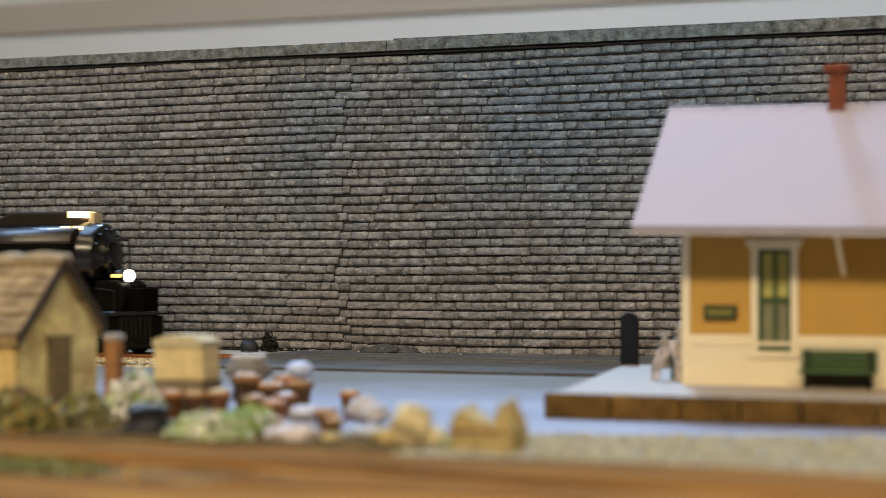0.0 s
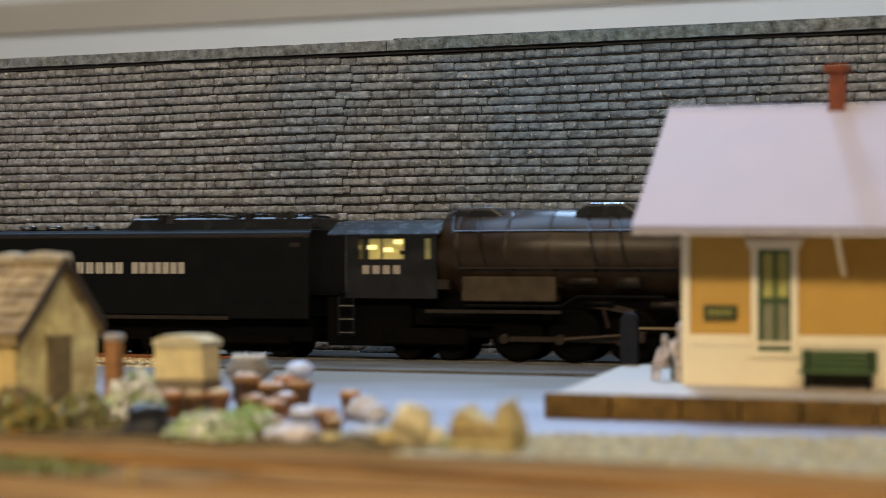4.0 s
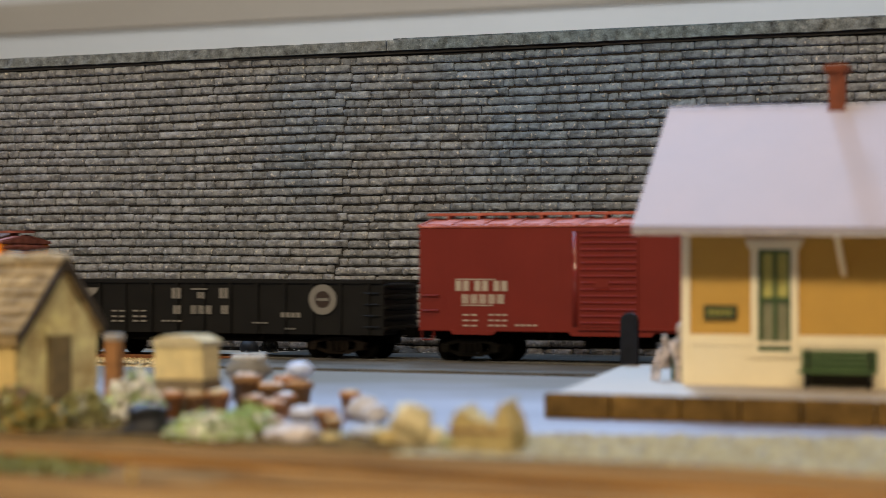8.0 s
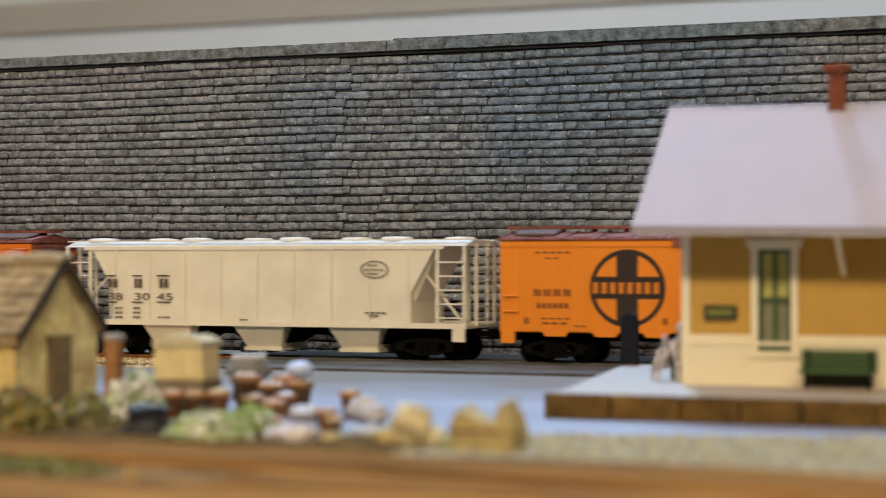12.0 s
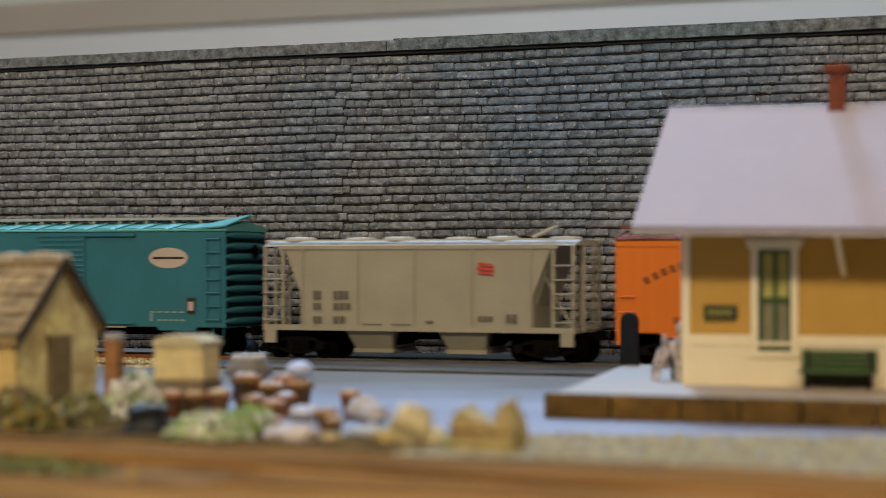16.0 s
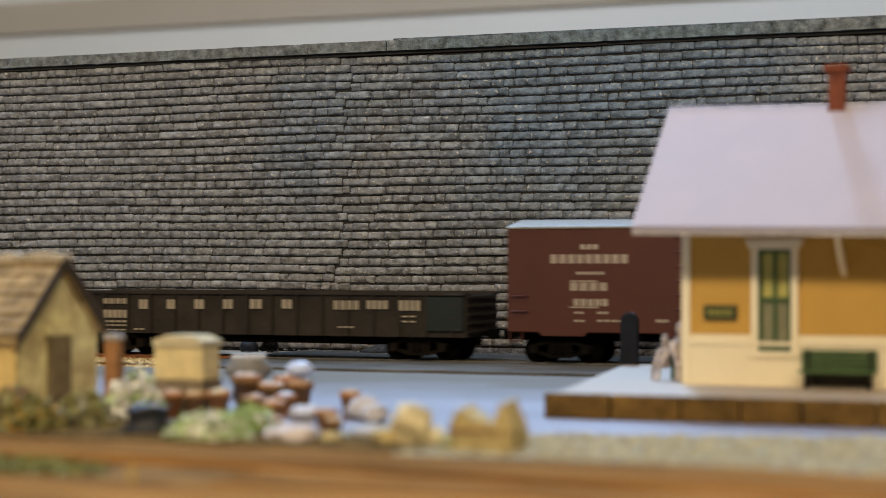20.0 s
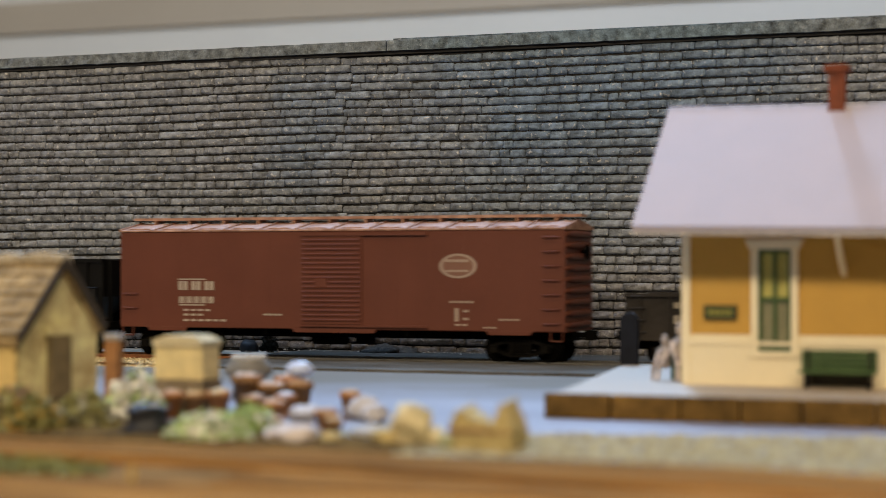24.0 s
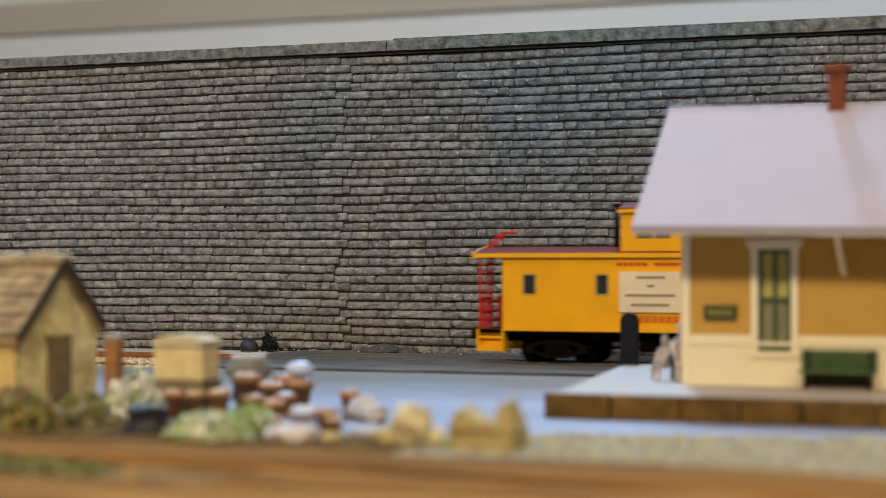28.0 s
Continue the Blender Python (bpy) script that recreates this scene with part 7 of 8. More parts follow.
# ---- foreground: stone shed, garden clutter, timber edging ----
def shed():
    stone = mat("buff_stone_render", (0.74, 0.47, 0.19), 0.8, vary=0.45, scale=150, fine=900, bump=0.6, tint=(0.94, 0.66, 0.36))
    thatch = mat("weathered_brown_shingle", (0.24, 0.165, 0.075), 0.85, vary=0.4, scale=260, fine=1500, bump=0.5, tint=(0.40, 0.30, 0.16), rnd=0.25)
    dark = mat("dark_barge_board", (0.045, 0.035, 0.028), 0.7, vary=0.3)
    wood = mat("old_brown_door", (0.20, 0.155, 0.085), 0.75, vary=0.35, scale=300, bump=0.4)
    s = thing("stone_shed", "small buff stone shed with a brown shingle roof", "shed", pose(-0.2489, -0.2622, ROADZ, 0, 0, SHED_TURN))
    # local: gable end on the plane y = 0 facing -y, width along x, the ridge runs back along +y
    w, h, r, d = SHED_W, 0.0200, 0.0356, 0.050
    bm = bmesh.new()
    prism(bm, [(-w, 0), (w, 0), (w, h), (0, r), (-w, h)], "y", 0, d)
    bmesh.ops.subdivide_edges(bm, edges=bm.edges[:], cuts=4, use_grid_fill=True)
    jitter(bm, 0.0005, 260)
    part("wall", bm, stone, s, "buff stone walls")
    # this side is coloured brighter and yellower, for the warm lamp on it
    boxpart("side_wall", (-w - 0.0011, -w - 0.0002, 0.0004, d, 0.0002, h), mat("yellow_limewash", (0.80, 0.60, 0.25), 0.8, vary=0.2, scale=240, bump=0.4), s, "side wall in a brighter, lamp-lit yellow", 0.0003)
    dr = boxpart("door", (-0.0036, 0.0030, -0.0012, 0.0004, 0.0035, 0.0195), wood, s, "weathered plank door")
    for k in range(5):
        boxpart("plank", (-0.0036 + k * 0.00132, -0.0036 + k * 0.00132 + 0.0011, -0.0016, -0.0012, 0.0038, 0.0192), wood, dr)
    boxpart("lintel", (-0.0048, 0.0042, -0.0014, 0.0008, 0.0195, 0.0216), stone, s)
    # roof slabs with rows of shingles
    k = (r - h) / w
    for sd in (-1, 1):
        o = 0.0024 if sd < 0 else 0.0003
        bm = bmesh.new()
        prism(bm, [(0, r + 0.0004), (sd * (w + o), h - k * o + 0.0004), (sd * (w + o), h - k * o + 0.0022), (0, r + 0.0024)], "y", -0.0022, d + 0.002)
        rf = part("roof", bm, thatch, s)
        rng = random.Random(4 + sd)
        n = 8
        for i in range(n):
            f0, f1 = i / n, (i + 1.12) / n
            yy = -0.0024
            while yy < d:
                ww = rng.uniform(0.004, 0.0075)
                lift = rng.uniform(0, 0.0004)
                bm = bmesh.new()
                def pt(f, up):
                    return (sd * (w + o) * f, r + 0.0024 - (k * (w + o)) * f + up)
                prism(bm, [pt(f0, 0.0001), pt(min(f1, 1.04), 0.0004 + lift), pt(min(f1, 1.04), 0.0011 + lift), pt(f0, 0.0004)], "y", yy, min(yy + ww - 0.0003, d + 0.002))
                part("shingle", bm, thatch, rf)
                yy += ww
        bm = bmesh.new()
        prism(bm, [(0, r + 0.0004), (sd * (w + o), h - k * o + 0.0002), (sd * (w + o), h - k * o + 0.0028), (0, r + 0.0032)], "y", -0.0032, -0.0022)
        part("barge_board", bm, dark, s, "dark barge board along the gable")
    rm = mat("grey_ridge_mortar", (0.46, 0.40, 0.30), 0.85, vary=0.3)
    for i in range(14):
        yy = -0.003 + (d + 0.005) * i / 14
        bm = bmesh.new()
        box(bm, -0.0022, 0.0022, yy, yy + 0.0042, r + 0.0008, r + 0.0036)
        bevel(bm, 0.0006, 1)
        jitter(bm, 0.0009, 200)
        part("ridge_stone", bm, rm, s, "lumpy grey ridge capping")
    # lean-to pier beside the shed
    p = thing("brick_pier", "narrow reddish-brown brick pier beside the shed", "pier", pose(-0.2383, -0.2540, ROADZ))
    pm = mat("brown_red_pier_brick", (0.34, 0.16, 0.06), 0.8, vary=0.35, scale=350, bump=0.4)
    boxpart("shaft", (-0.0018, 0.0018, -0.0018, 0.0018, 0, 0.0180), pm, p, "", 0.0003)
    boxpart("cap", (-0.0021, 0.0021, -0.0021, 0.0021, 0.0180, 0.0196), mat("grey_cap_stone", (0.42, 0.38, 0.34), 0.8, vary=0.2), p, "pale grey cap", 0.0004)


def blob(r, seed, rough=0.35, sub=2, squash=1.0):
    bm = bmesh.new()
    bmesh.ops.create_icosphere(bm, subdivisions=sub, radius=r)
    for v in bm.verts:
        v.co *= 1 + rough * noise.noise(v.co / r * 1.6 + Vector((seed, seed * 2.3, 0)))
        v.co.z *= squash
    for f in bm.faces:
        f.smooth = True
    return bm


def pot(x, y, r, h, m, heap, label="small terracotta flower pot heaped with pale stones"):
    bm = bmesh.new()
    lathe(bm, [(r * 0.66, 0), (r * 0.92, h * 0.78), (r * 1.06, h * 0.78), (r * 1.06, h), (r * 0.86, h), (r * 0.80, h * 0.80)], 18)
    ob = thing("flower_pot", label, "flower pot", pose(x, y, ROADZ), "pots in the yard")
    part("pot", bm, m, ob)
    soil = blob(r * 0.94, x * 900 + y * 300, 0.8, 2, 0.36)
    jitter(soil, r * 0.16, 1.4 / r, x * 50)
    part("filling", soil, heap, ob).location = (0, 0, h * 0.94)
    return ob


def leafclump(name, label, cat, x, y, w, d, h, m, n, seed, leaf=0.0016, z=ROADZ, flower=None, nf=0):
    rng = random.Random(seed)

    def cloud(count, s0, mm, nm):
        vs, fs = [], []
        for i in range(count):
            a, q = rng.uniform(0, 2 * math.pi), math.sqrt(rng.random())
            px, py = math.cos(a) * q * w, math.sin(a) * q * d
            pz = rng.random() * h * (1 - 0.75 * q * q) + 0.0003
            s = s0 * rng.uniform(0.6, 1.3)
            e = Euler((rng.uniform(-1, 1), rng.uniform(-1, 1), rng.uniform(0, 6.3)))
            mt = e.to_matrix()
            k = len(vs)
            for c in ((-0.9, 0, 0), (0, -0.5, 0.15), (1, 0, 0.05), (0, 0.5, 0.15), (0, 0, -0.12)):
                t = mt @ Vector(c) * s
                vs.append((px + t.x, py + t.y, max(0, pz + t.z)))
            fs += [(k, k + 1, k + 2, k + 3), (k, k + 4, k + 1), (k + 1, k + 4, k + 2), (k + 2, k + 4, k + 3), (k + 3, k + 4, k)]
        me = bpy.data.meshes.new(nm)
        me.from_pydata(vs, [], fs)
        me.materials.append(mm)
        return me
    ob = thing(name, label, cat, pose(x, y, z))
    tagged(part("leaves", cloud(n, leaf, m, "leaves"), None, ob), kind="stuff")
    if flower:
        tagged(part("blossom", cloud(nf, leaf * 0.9, flower, "blossom"), None, ob), kind="stuff")
    return ob


def clutter():
    cream = mat("cream_stone_chest", (0.76, 0.62, 0.32), 0.75, vary=0.2, scale=200, bump=0.4)
    capm = mat("pale_cream_lid", (0.60, 0.52, 0.34), 0.9, vary=0.3, scale=200, bump=0.3, spec=0.1)
    tomb = thing("stone_chest", "cream stone chest with a moulded lid", "chest", pose(-0.2218, -0.2470, ROADZ) @ Matrix.Diagonal((0.82, 1, 0.95, 1))
            )
    boxpart("plinth", (-0.0090, 0.0085, -0.0050, 0.0050, 0, 0.0090), mat("grey_brown_plinth", (0.22, 0.17, 0.11), 0.8, vary=0.4, scale=300), tomb, "", 0.0004)
    boxpart("body", (-0.0084, 0.0080, -0.0045, 0.0045, 0.0090, 0.0176), cream, tomb, "", 0.0004)
    bm = bmesh.new()
    prism(bm, [(-0.0084, 0.0174), (0.0082, 0.0174), (0.0088, 0.0190), (0.0058, 0.0196), (0.0045, 0.0204), (-0.0045, 0.0204), (-0.0058, 0.0196), (-0.0088, 0.0190)], "y", -0.0052, 0.0052)
    bevel(bm, 0.0003, 1)
    part("lid", bm, capm, tomb, "moulded pale lid")
    # scalloped grey stone basin
    g = mat("mid_grey_stone", (0.20, 0.18, 0.15), 0.8, vary=0.35, scale=300, bump=0.5)
    ba = thing("stone_basin", "round grey stone basin top with a scalloped rim", "basin", pose(-0.2320, -0.1940, ROADZ))
    bm = bmesh.new()
    lathe(bm, [(0.0046, 0), (0.0040, 0.0050), (0.0066, 0.0070), (0.0066, 0.0080), (0.0052, 0.0102), (0.0034, 0.0114), (0.0008, 0.0116)], 24)
    part("bowl", bm, g, ba)
    for k in range(14):
        a = 2 * math.pi * k / 14
        bm = blob(0.0011, k, 0.2, 1)
        q = part("scallop", bm, mat("pale_grey_scallop", (0.48, 0.47, 0.45), 0.75, vary=0.25), ba)
        q.location = (0.0040 * math.cos(a), 0.0040 * math.sin(a), 0.0112)
    terra = mat("terracotta", (0.40, 0.165, 0.055), 0.8, vary=0.3, scale=300, bump=0.3)
    brownp = mat("brown_glazed_clay", (0.29, 0.145, 0.052), 0.6, vary=0.3, scale=300)
    pinky = mat("pinkish_pebbles", (0.56, 0.43, 0.35), 0.85, vary=0.3, scale=500, bump=0.4)
    whity = mat("bluish_white_pebbles", (0.60, 0.60, 0.64), 0.8, vary=0.25, scale=500, bump=0.4)
    sandy = mat("sandy_pebbles", (0.56, 0.42, 0.24), 0.85, vary=0.3, scale=500, bump=0.4)
    for x, y, r, h, m, heap in (
            (-0.2118, -0.2349, 0.0037, 0.0090, brownp, pinky), (-0.2060, -0.2330, 0.0034, 0.0068, brownp, pinky),
            (-0.2000, -0.2290, 0.0034, 0.0072, brownp, pinky), (-0.2085, -0.2180, 0.0034, 0.0078, terra, pinky),
            (-0.2200, -0.2580, 0.0028, 0.0060, terra, pinky), (-0.2145, -0.2560, 0.0029, 0.0058, brownp, sandy),
            (-0.2095, -0.2540, 0.0028, 0.0062, terra, sandy), (-0.2250, -0.2590, 0.0026, 0.0050, brownp, pinky),
            (-0.2035, -0.2480, 0.0027, 0.0046, brownp, pinky), (-0.1965, -0.2440, 0.0026, 0.0052, terra, whity),
            (-0.1745, -0.2945, 0.0021, 0.0038, brownp, pinky), (-0.1650, -0.2890, 0.0024, 0.0056, terra, sandy),
            (-0.1795, -0.2440, 0.0024, 0.0062, terra, sandy), (-0.1615, -0.2930, 0.0020, 0.0040, brownp, sandy),
            (-0.1920, -0.2600, 0.0025, 0.0046, terra, pinky)):
        pot(x, y, r, h, m, heap)
    # white ball
    bm = blob(0.0037, 3, 0.12, 2, 0.58)
    o = part("garden_ball", bm, mat("blue_white_glaze", (0.52, 0.58, 0.76), 0.4, vary=0.1))
    o.location = (-0.2000, -0.2290, ROADZ + 0.0104)
    tagged(o, "blue-white glazed garden ball on a flower pot", "garden ball")
    # sacks, pale bundles, straw bales
    tan = mat("tan_straw_sack", (0.62, 0.53, 0.32), 0.9, vary=0.35, scale=420, bump=0.6)
    ochre = mat("ochre_sack_cloth", (0.48, 0.38, 0.17), 0.85, vary=0.3, scale=420, bump=0.5)
    pale = mat("pale_pink_sack", (0.62, 0.55, 0.52), 0.85, vary=0.2, scale=300, bump=0.3)
    white = mat("bluish_white_bundle", (0.50, 0.48, 0.50), 0.8, vary=0.2, scale=300, bump=0.3)
    for k, (nm, x, y, r, q, m, lab) in enumerate((
            ("sack", -0.1618, -0.3090, 0.0044, 0.50, pale, "plump pale pink sack lying in the yard"),
            ("sack", -0.1672, -0.3060, 0.0032, 0.6, pale, "small pale pink sack"),
            ("sack", -0.1740, -0.2480, 0.0038, 0.8, white, "bluish white cloth bundle"),
            ("sack", -0.1680, -0.2560, 0.0034, 0.7, white, "bluish white cloth bundle"),
            ("sack", -0.1839, -0.2596, 0.0036, 0.6, white, "bluish white cloth bundle"),
            ("sack", -0.1470, -0.2900, 0.0032, 0.7, white, "bluish white cloth bundle"),
            ("straw_sack", -0.1396, -0.3040, 0.0042, 1.05, tan, "rounded tan straw sack"),
            ("straw_sack", -0.1440, -0.3060, 0.0030, 0.7, ochre, "small ochre straw sack"),
            ("straw_sack", -0.1352, -0.3030, 0.0028, 0.75, tan, "small tan straw sack"),
            ("straw_sack", -0.1575, -0.3043, 0.0026, 0.5, ochre, "small flat ochre straw sack"),
            ("straw_sack", -0.1300, -0.3060, 0.0026, 0.6, mat("green_tan_sack", (0.40, 0.38, 0.18), 0.9, vary=0.3), "small greenish tan sack"),
            ("sack", -0.1529, -0.2951, 0.0036, 0.5, mat("grey_cloth", (0.42, 0.41, 0.41), 0.85, vary=0.3), "flat grey cloth sack"))):
        bm = blob(r, k * 5.1, 0.42, 3, q)
        for v in bm.verts:
            v.co += noise.noise_vector(v.co * 700) * 0.0006
        ob = part(nm, bm, m)
        ob.location = (x, y, ROADZ + r * q * 0.86)
        tagged(ob, lab, "sack", "sacks in the yard")
    # two-humped ochre sack with tied tips
    ob = thing("tied_sack", "ochre burlap sack with two tied corners", "sack", pose(-0.1219, -0.3080, ROADZ))
    bm = bmesh.new()
    prism(bm, [(-0.0060, 0), (0.0062, 0), (0.0066, 0.0050), (0.0052, 0.0102), (0.0042, 0.0098), (0.0020, 0.0052), (-0.0010, 0.0070), (-0.0040, 0.0090), (-0.0056, 0.0084), (-0.0064, 0.0040)], "y", -0.0035, 0.0035)
    bmesh.ops.subdivide_edges(bm, edges=bm.edges[:], cuts=3, use_grid_fill=True)
    jitter(bm, 0.0012, 200, 2)
    jitter(bm, 0.0007, 650, 4)
    part("cloth", bm, ochre, ob)
    part("cord", (lambda b: (rod(b, (-0.0066, -0.0037, 0.0042), (0.0066, -0.0037, 0.0042), 0.0004, 6), b)[1])(bmesh.new()), MATS["brown_glazed_clay"], ob)
    # plants
    green = mat("dull_garden_green", (0.19, 0.18, 0.050), 0.8, vary=0.5, scale=400, tint=(0.30, 0.28, 0.10), rnd=0.3)
    light = mat("light_garden_green", (0.28, 0.40, 0.10), 0.8, vary=0.35, scale=400, tint=(0.42, 0.54, 0.22), rnd=0.25)
    wf = mat("white_blossom", (0.84, 0.82, 0.74), 0.8, vary=0.15)
    pf = mat("dusty_pink_blossom", (0.38, 0.20, 0.17), 0.8, vary=0.3)
    yf = mat("orange_blossom", (0.70, 0.36, 0.04), 0.8, vary=0.2)
    leafclump("shrub", "dull green garden shrub with pink blossom", "shrub", -0.2340, -0.3030, 0.0075, 0.0060, 0.0098, green, 460, 1, flower=pf, nf=170)
    leafclump("shrub", "dull green garden shrub with orange blossom", "shrub", -0.2270, -0.3060, 0.0070, 0.0050, 0.0085, green, 360, 2, flower=yf, nf=60)
    leafclump("shrub", "grey-green shrub with pale tips", "shrub", -0.2215, -0.2940, 0.0075, 0.0045, 0.0088, green, 320, 3, flower=mat("pale_tips", (0.42, 0.40, 0.30), 0.8, vary=0.3), nf=140)
    leafclump("flower_bush", "bush of white blossom", "shrub", -0.2262, -0.2650, 0.0074, 0.0048, 0.0118, light, 90, 4, leaf=0.0019, flower=wf, nf=620)
    leafclump("vegetable_bed", "low light green plants with white flowers", "plants", -0.1815, -0.3110, 0.0095, 0.0060, 0.0060, light, 620, 5, flower=wf, nf=520)
    leafclump("vegetable_bed", "low light green plants with white flowers", "plants", -0.1800, -0.2960, 0.0075, 0.0050, 0.0066, light, 340, 6, flower=wf, nf=110)
    # black hat-like cast pot
    bm = bmesh.new()
    lathe(bm, [(0.0046, 0), (0.0056, 0.0010), (0.0040, 0.0024), (0.0036, 0.0052), (0.0046, 0.0060), (0.0030, 0.0064)], 18)
    jitter(bm, 0.0012, 260)
    ob = part("iron_pot", bm, mat("blue_black_iron", (0.018, 0.020, 0.030), 0.5, vary=0.4))
    ob.location = (-0.2005, -0.3030, ROADZ)
    tagged(ob, "squat blue-black iron pot", "pot")


def front_edge():
    grass = mat("brown_earth_strip", (0.16, 0.088, 0.03), 0.95, vary=0.5, scale=120, fine=1500, bump=0.7, tint=(0.24, 0.135, 0.05), spec=0.03)
    bm = bmesh.new()
    prism(bm, [(-0.62, -0.3050), (-0.145, -0.3220), (0.06, -0.3330), (0.60, -0.3400), (0.60, -0.2470), (-0.03, -0.2470), (-0.145, -0.2780), (-0.62, -0.2700)], "z", ROADZ - 0.0008, ROADZ + 0.0003)
    structure(part("gravel_verge", bm, GRAVEL), "tan gravel ground in front of the road")
    bm = bmesh.new()
    prism(bm, [(-0.40, -0.3130), (-0.138, -0.3228), (-0.132, -0.3130), (-0.160, -0.2960), (-0.20, -0.2820), (-0.40, -0.2560)], "z", ROADZ - 0.0002, ROADZ + 0.0010)
    bmesh.ops.subdivide_edges(bm, edges=bm.edges[:], cuts=6)
    jitter(bm, 0.0004, 160, 5)
    structure(part("garden_soil", bm, mat("dark_garden_soil", (0.06, 0.036, 0.012), 0.95, vary=0.55, scale=160, fine=1500, bump=0.7, tint=(0.13, 0.075, 0.022), spec=0.03)), "dark brown garden soil under the yard plants")
    rng = random.Random(9)
    vs, fs = [], []
    for i in range(3600):
        x, y = rng.uniform(-0.14, 0.0), rng.uniform(-0.335, -0.247)
        if y < -0.3195 - (x + 0.2255) * 0.0356 or y > -0.2785 + (x + 0.145) * 0.27:
            continue
        s = rng.uniform(0.0003, 0.0008)
        k = len(vs)
        for dx, dy, dz in ((-1, -1, 0), (1, -0.8, 0), (0.9, 1, 0), (-1, 0.9, 0), (0.1, 0.2, 1)):
            vs.append((x + dx * s, y + dy * s, ROADZ + 0.0004 + dz * s))
        fs += [(k, k + 1, k + 4), (k + 1, k + 2, k + 4), (k + 2, k + 3, k + 4), (k + 3, k, k + 4)]
    me = bpy.data.meshes.new("gravel")
    me.from_pydata(vs, [], fs)
    me.materials.append(mat("tan_gravel_grain", (0.32, 0.275, 0.18), 0.9, vary=0.4, scale=300, tint=(0.42, 0.39, 0.25), rnd=0.2))
    tagged(new("gravel", me), "loose tan gravel beside the road", "gravel", kind="stuff")
    # long stained timbers along the layout's edge
    def timber(p, q, w, z0, z1, m, lab):
        p, q = Vector(p), Vector(q)
        L, a = (q - p).length, math.degrees(math.atan2(q.y - p.y, q.x - p.x))
        ob = thing("edge_timber", lab, "timber", pose(p.x, p.y, 0, 0, 0, a), "timbers along the layout edge")
        rng = random.Random(int(w * 99999))
        y1 = 0.0
        while y1 > -w + 0.002:
            y0 = max(-w, y1 - rng.uniform(0.0050, 0.0105))
            bm = bmesh.new()
            n = 24
            for i in range(n):
                box(bm, L * i / n, L * (i + 1) / n, y0 + 0.0004, y1, z0, z1 - rng.uniform(0, 0.0003))
            bmesh.ops.remove_doubles(bm, verts=bm.verts[:], dist=0.0004)
            jitter(bm, 0.0004, 120, y1 * 999)
            part("board", bm, m, ob)
            y1 = y0
    timber((-0.45, -0.3122), (0.06, -0.3304), 0.0265, -0.012, ROADZ + 0.0008, TIMBER, "long brown stained edge timber")
    timber((-0.150, -0.3480), (0.06, -0.3560), 0.0200, -0.012, ROADZ - 0.0002, TIMBER, "long brown stained edge timber")
    timber((-0.50, -0.3770), (0.02, -0.3770), 0.034, -0.012, ROADZ + 0.0002, TIMBER, "long brown stained edge timber")
    bm = bmesh.new()
    box(bm, -0.50, -0.151, -0.377, -0.342, -0.012, ROADZ - 0.0006)
    structure(part("moss_strip", bm, grass), "brown earth strip between the edge timbers")
    leafclump("moss", "low dull green moss between the timbers", "moss", -0.1990, -0.3630, 0.0250, 0.0085, 0.0016, mat("moss_green", (0.13, 0.14, 0.04), 0.9, vary=0.4, tint=(0.24, 0.24, 0.08)), 760, 12, z=ROADZ - 0.0006)
    bm = bmesh.new()
    rod(bm, (-0.1625, -0.3735, ROADZ - 0.001), (-0.1625, -0.3735, ROADZ + 0.0022), 0.0006, 8)
    part_ = part("peg", bm, mat("yellow_peg_wood", (0.62, 0.42, 0.12), 0.6))
    tagged(part_, "short yellow wooden peg", "peg")


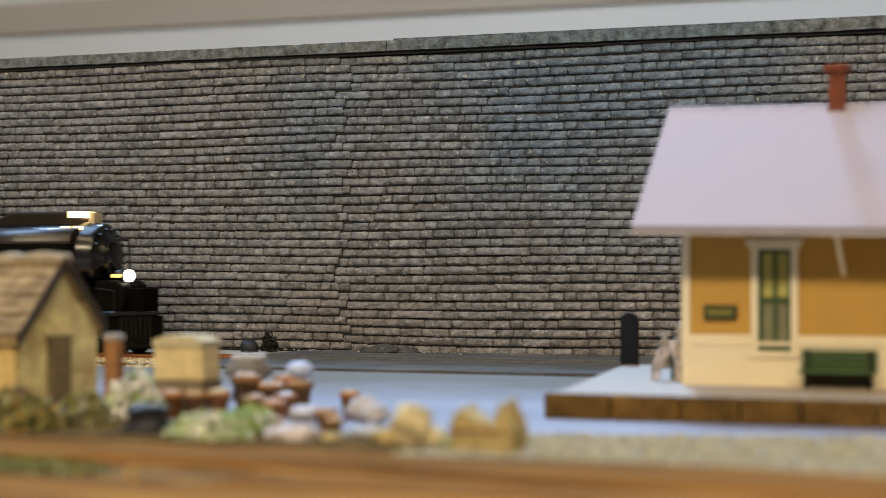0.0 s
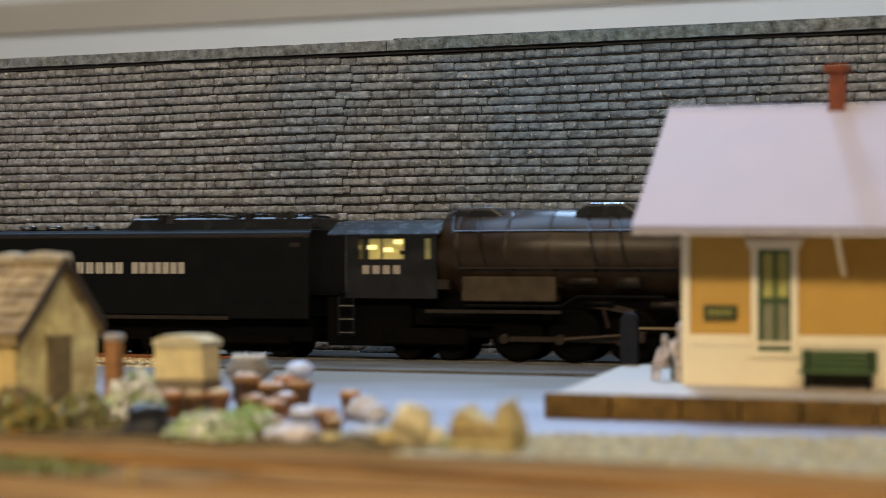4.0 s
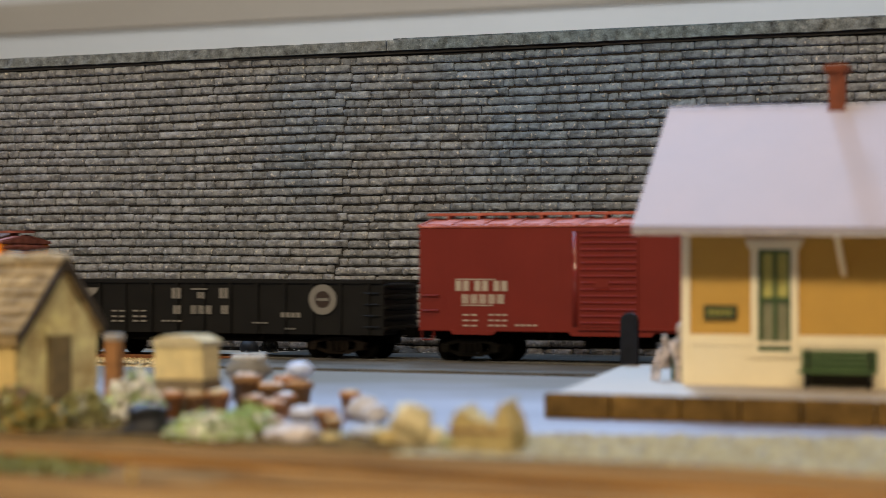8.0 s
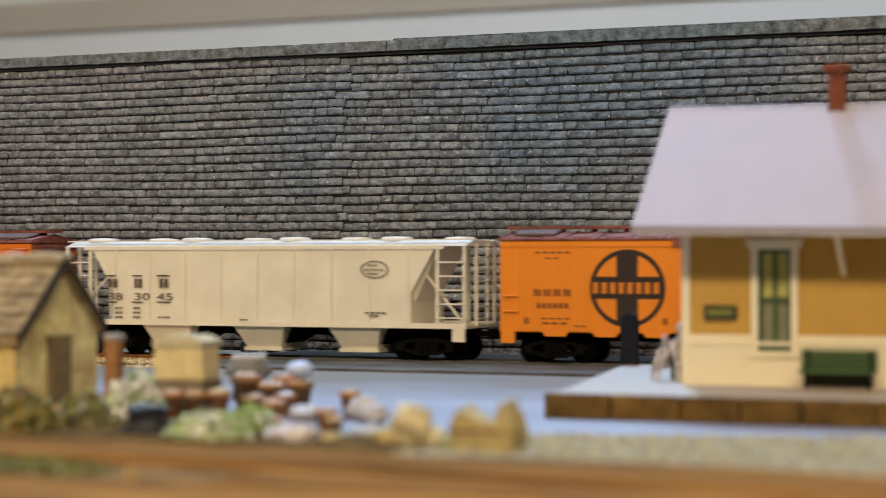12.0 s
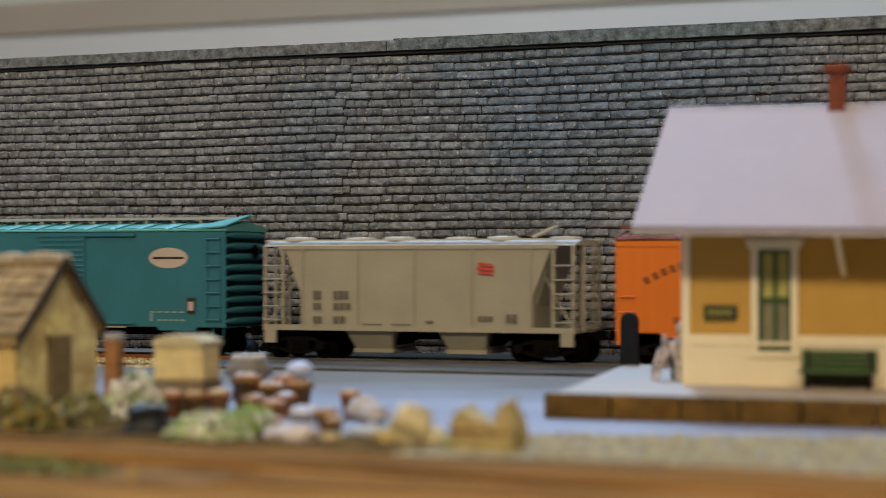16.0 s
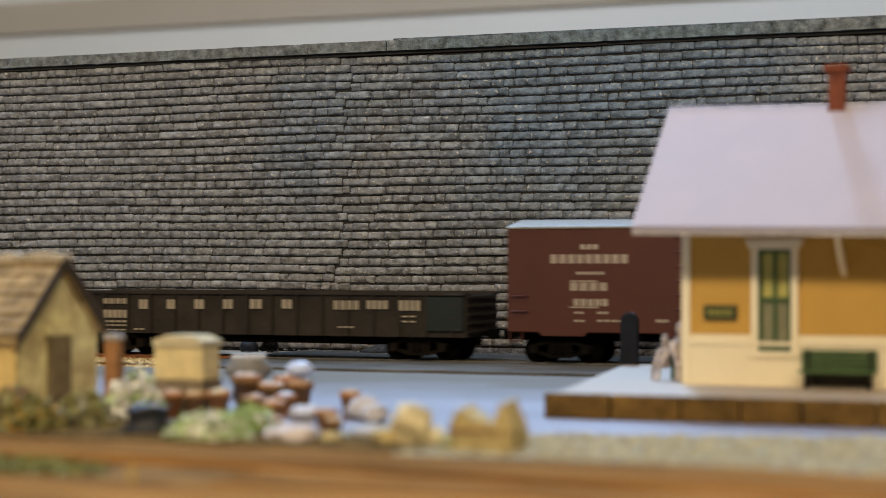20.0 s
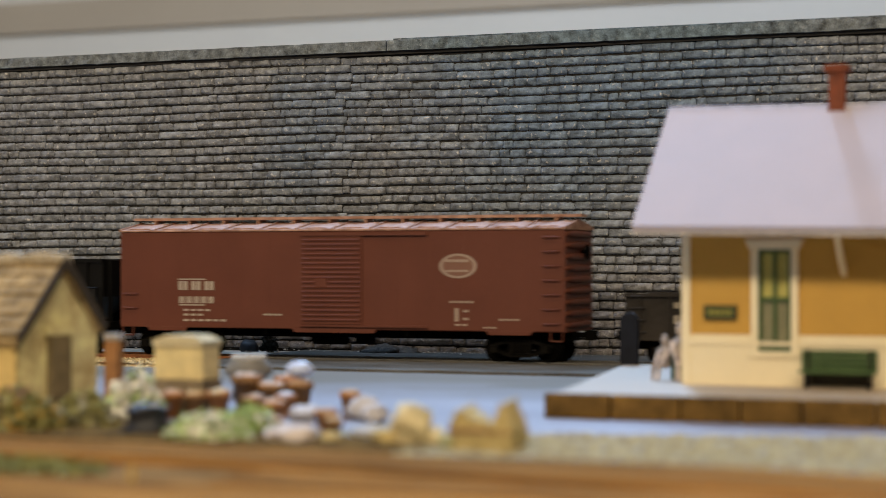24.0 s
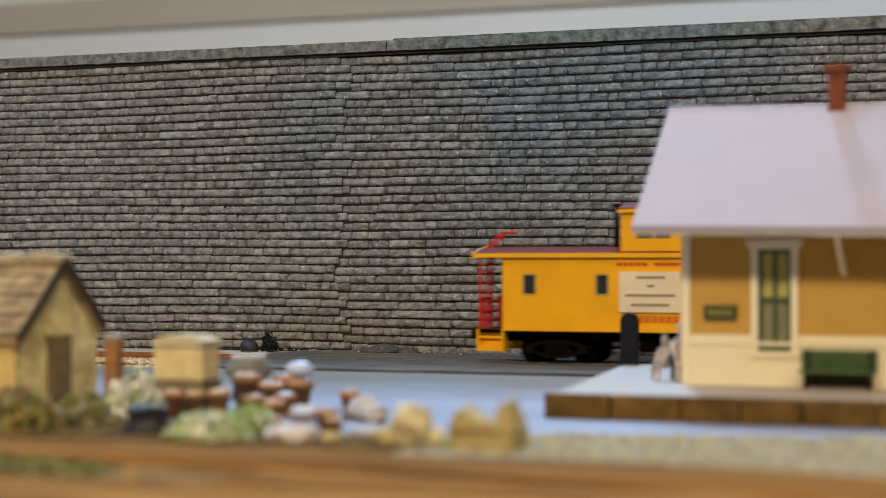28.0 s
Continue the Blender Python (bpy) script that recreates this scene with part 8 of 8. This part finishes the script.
def wall_foot():
    """Dead weeds and dark rubble at the foot of the retaining wall."""
    dk = mat("dead_weed_black", (0.020, 0.020, 0.018), 0.9, vary=0.5)
    ob = leafclump("dead_bush", "black dead bush at the foot of the wall", "shrub", -0.3462, 0.0480, 0.0035, 0.0025, 0.0095, dk, 160, 21, leaf=0.0016, z=-0.001)
    bm = bmesh.new()
    rng = random.Random(8)
    for k in range(10):
        rod(bm, (rng.uniform(-0.001, 0.001), 0, 0), (rng.uniform(-0.005, 0.006), rng.uniform(-0.002, 0.002), rng.uniform(0.002, 0.010)), 0.00025, 5, 0.0001)
    part("twigs", bm, dk, ob)
    bm = blob(0.0042, 2.2, 0.3, 2, 0.9)
    o = part("boulder", bm, mat("blue_black_rock", (0.018, 0.02, 0.025), 0.6, vary=0.4))
    o.location = (-0.3548, 0.0470, 0.0005)
    tagged(o, "dark rounded rock at the foot of the wall", "rock")
    for k, (x, r, q) in enumerate(((-0.2955, 0.0095, 0.34), (-0.2860, 0.0060, 0.4))):
        bm = blob(r, k * 3.3 + 1, 0.45, 3, q)
        jitter(bm, 0.0011, 420, k)
        o = part("mound", bm, mat("black_rubble", (0.022, 0.021, 0.019), 0.9, vary=0.7, scale=700, bump=0.6, tint=(0.075, 0.070, 0.062)))
        o.location = (x, 0.0530, -0.0008)
        tagged(o, "low dark heap of rubble at the wall foot", "rubble", "rubble at the wall foot")
    rng = random.Random(17)
    vs, fs = [], []
    for i in range(190):
        x, y, q = rng.gauss(-0.27, 0.07), 0.0590 - abs(rng.gauss(0, 0.007)), rng.uniform(0.00015, 0.0006)
        k = len(vs)
        for dx, dy, dz in ((-1, -1, 0), (1, -0.8, 0), (0.9, 1, 0), (-1, 0.9, 0), (0.1, 0.2, 1)):
            vs.append((x + dx * q, y + dy * q, -0.0005 + dz * q))
        fs += [(k, k + 1, k + 4), (k + 1, k + 2, k + 4), (k + 2, k + 3, k + 4), (k + 3, k, k + 4)]
    me = bpy.data.meshes.new("lime_crumbs")
    me.from_pydata(vs, [], fs)
    me.materials.append(mat("crumbled_lime", (0.40, 0.38, 0.34), 0.9, vary=0.3, rnd=0.3))
    tagged(new("lime_crumbs", me), "pale lime crumbs fallen at the wall foot", "rubble", kind="stuff")


# ---- motion ----
TRAVEL = [0.0, 0.0447, 0.0891, 0.1335, 0.1782, 0.2228, 0.2677, 0.3127, 0.3578, 0.4029, 0.4479, 0.493, 0.538, 0.583, 0.6279, 0.6725, 0.7172, 0.7619, 0.807, 0.8522, 0.8972, 0.9419, 0.9864, 1.0311, 1.0758, 1.1205, 1.1662, 1.213, 1.2611, 1.3105, 1.3608, 1.4117, 1.463, 1.5152, 1.5679, 1.6196, 1.6714, 1.7237, 1.776, 1.8282, 1.8806, 1.9326, 1.9848, 2.0375, 2.0901, 2.1426, 2.195, 2.2473, 2.2995, 2.3521, 2.405, 2.458, 2.5111, 2.5641, 2.6167, 2.669, 2.7211]
TIMES = [0.5 * i for i in range(57)]


def motions():
    for car, x in CARS:
        walk(car, [(t, pose(x + s, 0, 0)) for t, s in zip(TIMES, TRAVEL)])
    ticks = [i / 15 for i in range(28 * 15 + 1)]
    run = np.interp(ticks, TIMES, TRAVEL)
    for ob, at, r in WHEELS:
        walk(ob, [(t, Matrix.Translation(at) @ Matrix.Rotation(s / r, 4, "Y")) for t, s in zip(ticks, run)])
    for ob, at, cr, r, ph in RODS:
        walk(ob, [(t, pose(at[0] + cr * math.sin(s / r + ph), at[1], at[2] + cr * math.cos(s / r + ph))) for t, s in zip(ticks, run)])


build_track()
build_depot()
SHED_TURN, SHED_W = 75, 0.0126
shed()
clutter()
front_edge()
wall_foot()
locomotive()
tender()
train_boxcars()
train_reefers()
train_gondolas()
hoppers()
open_hopper()
caboose()
build_stones()
motions()
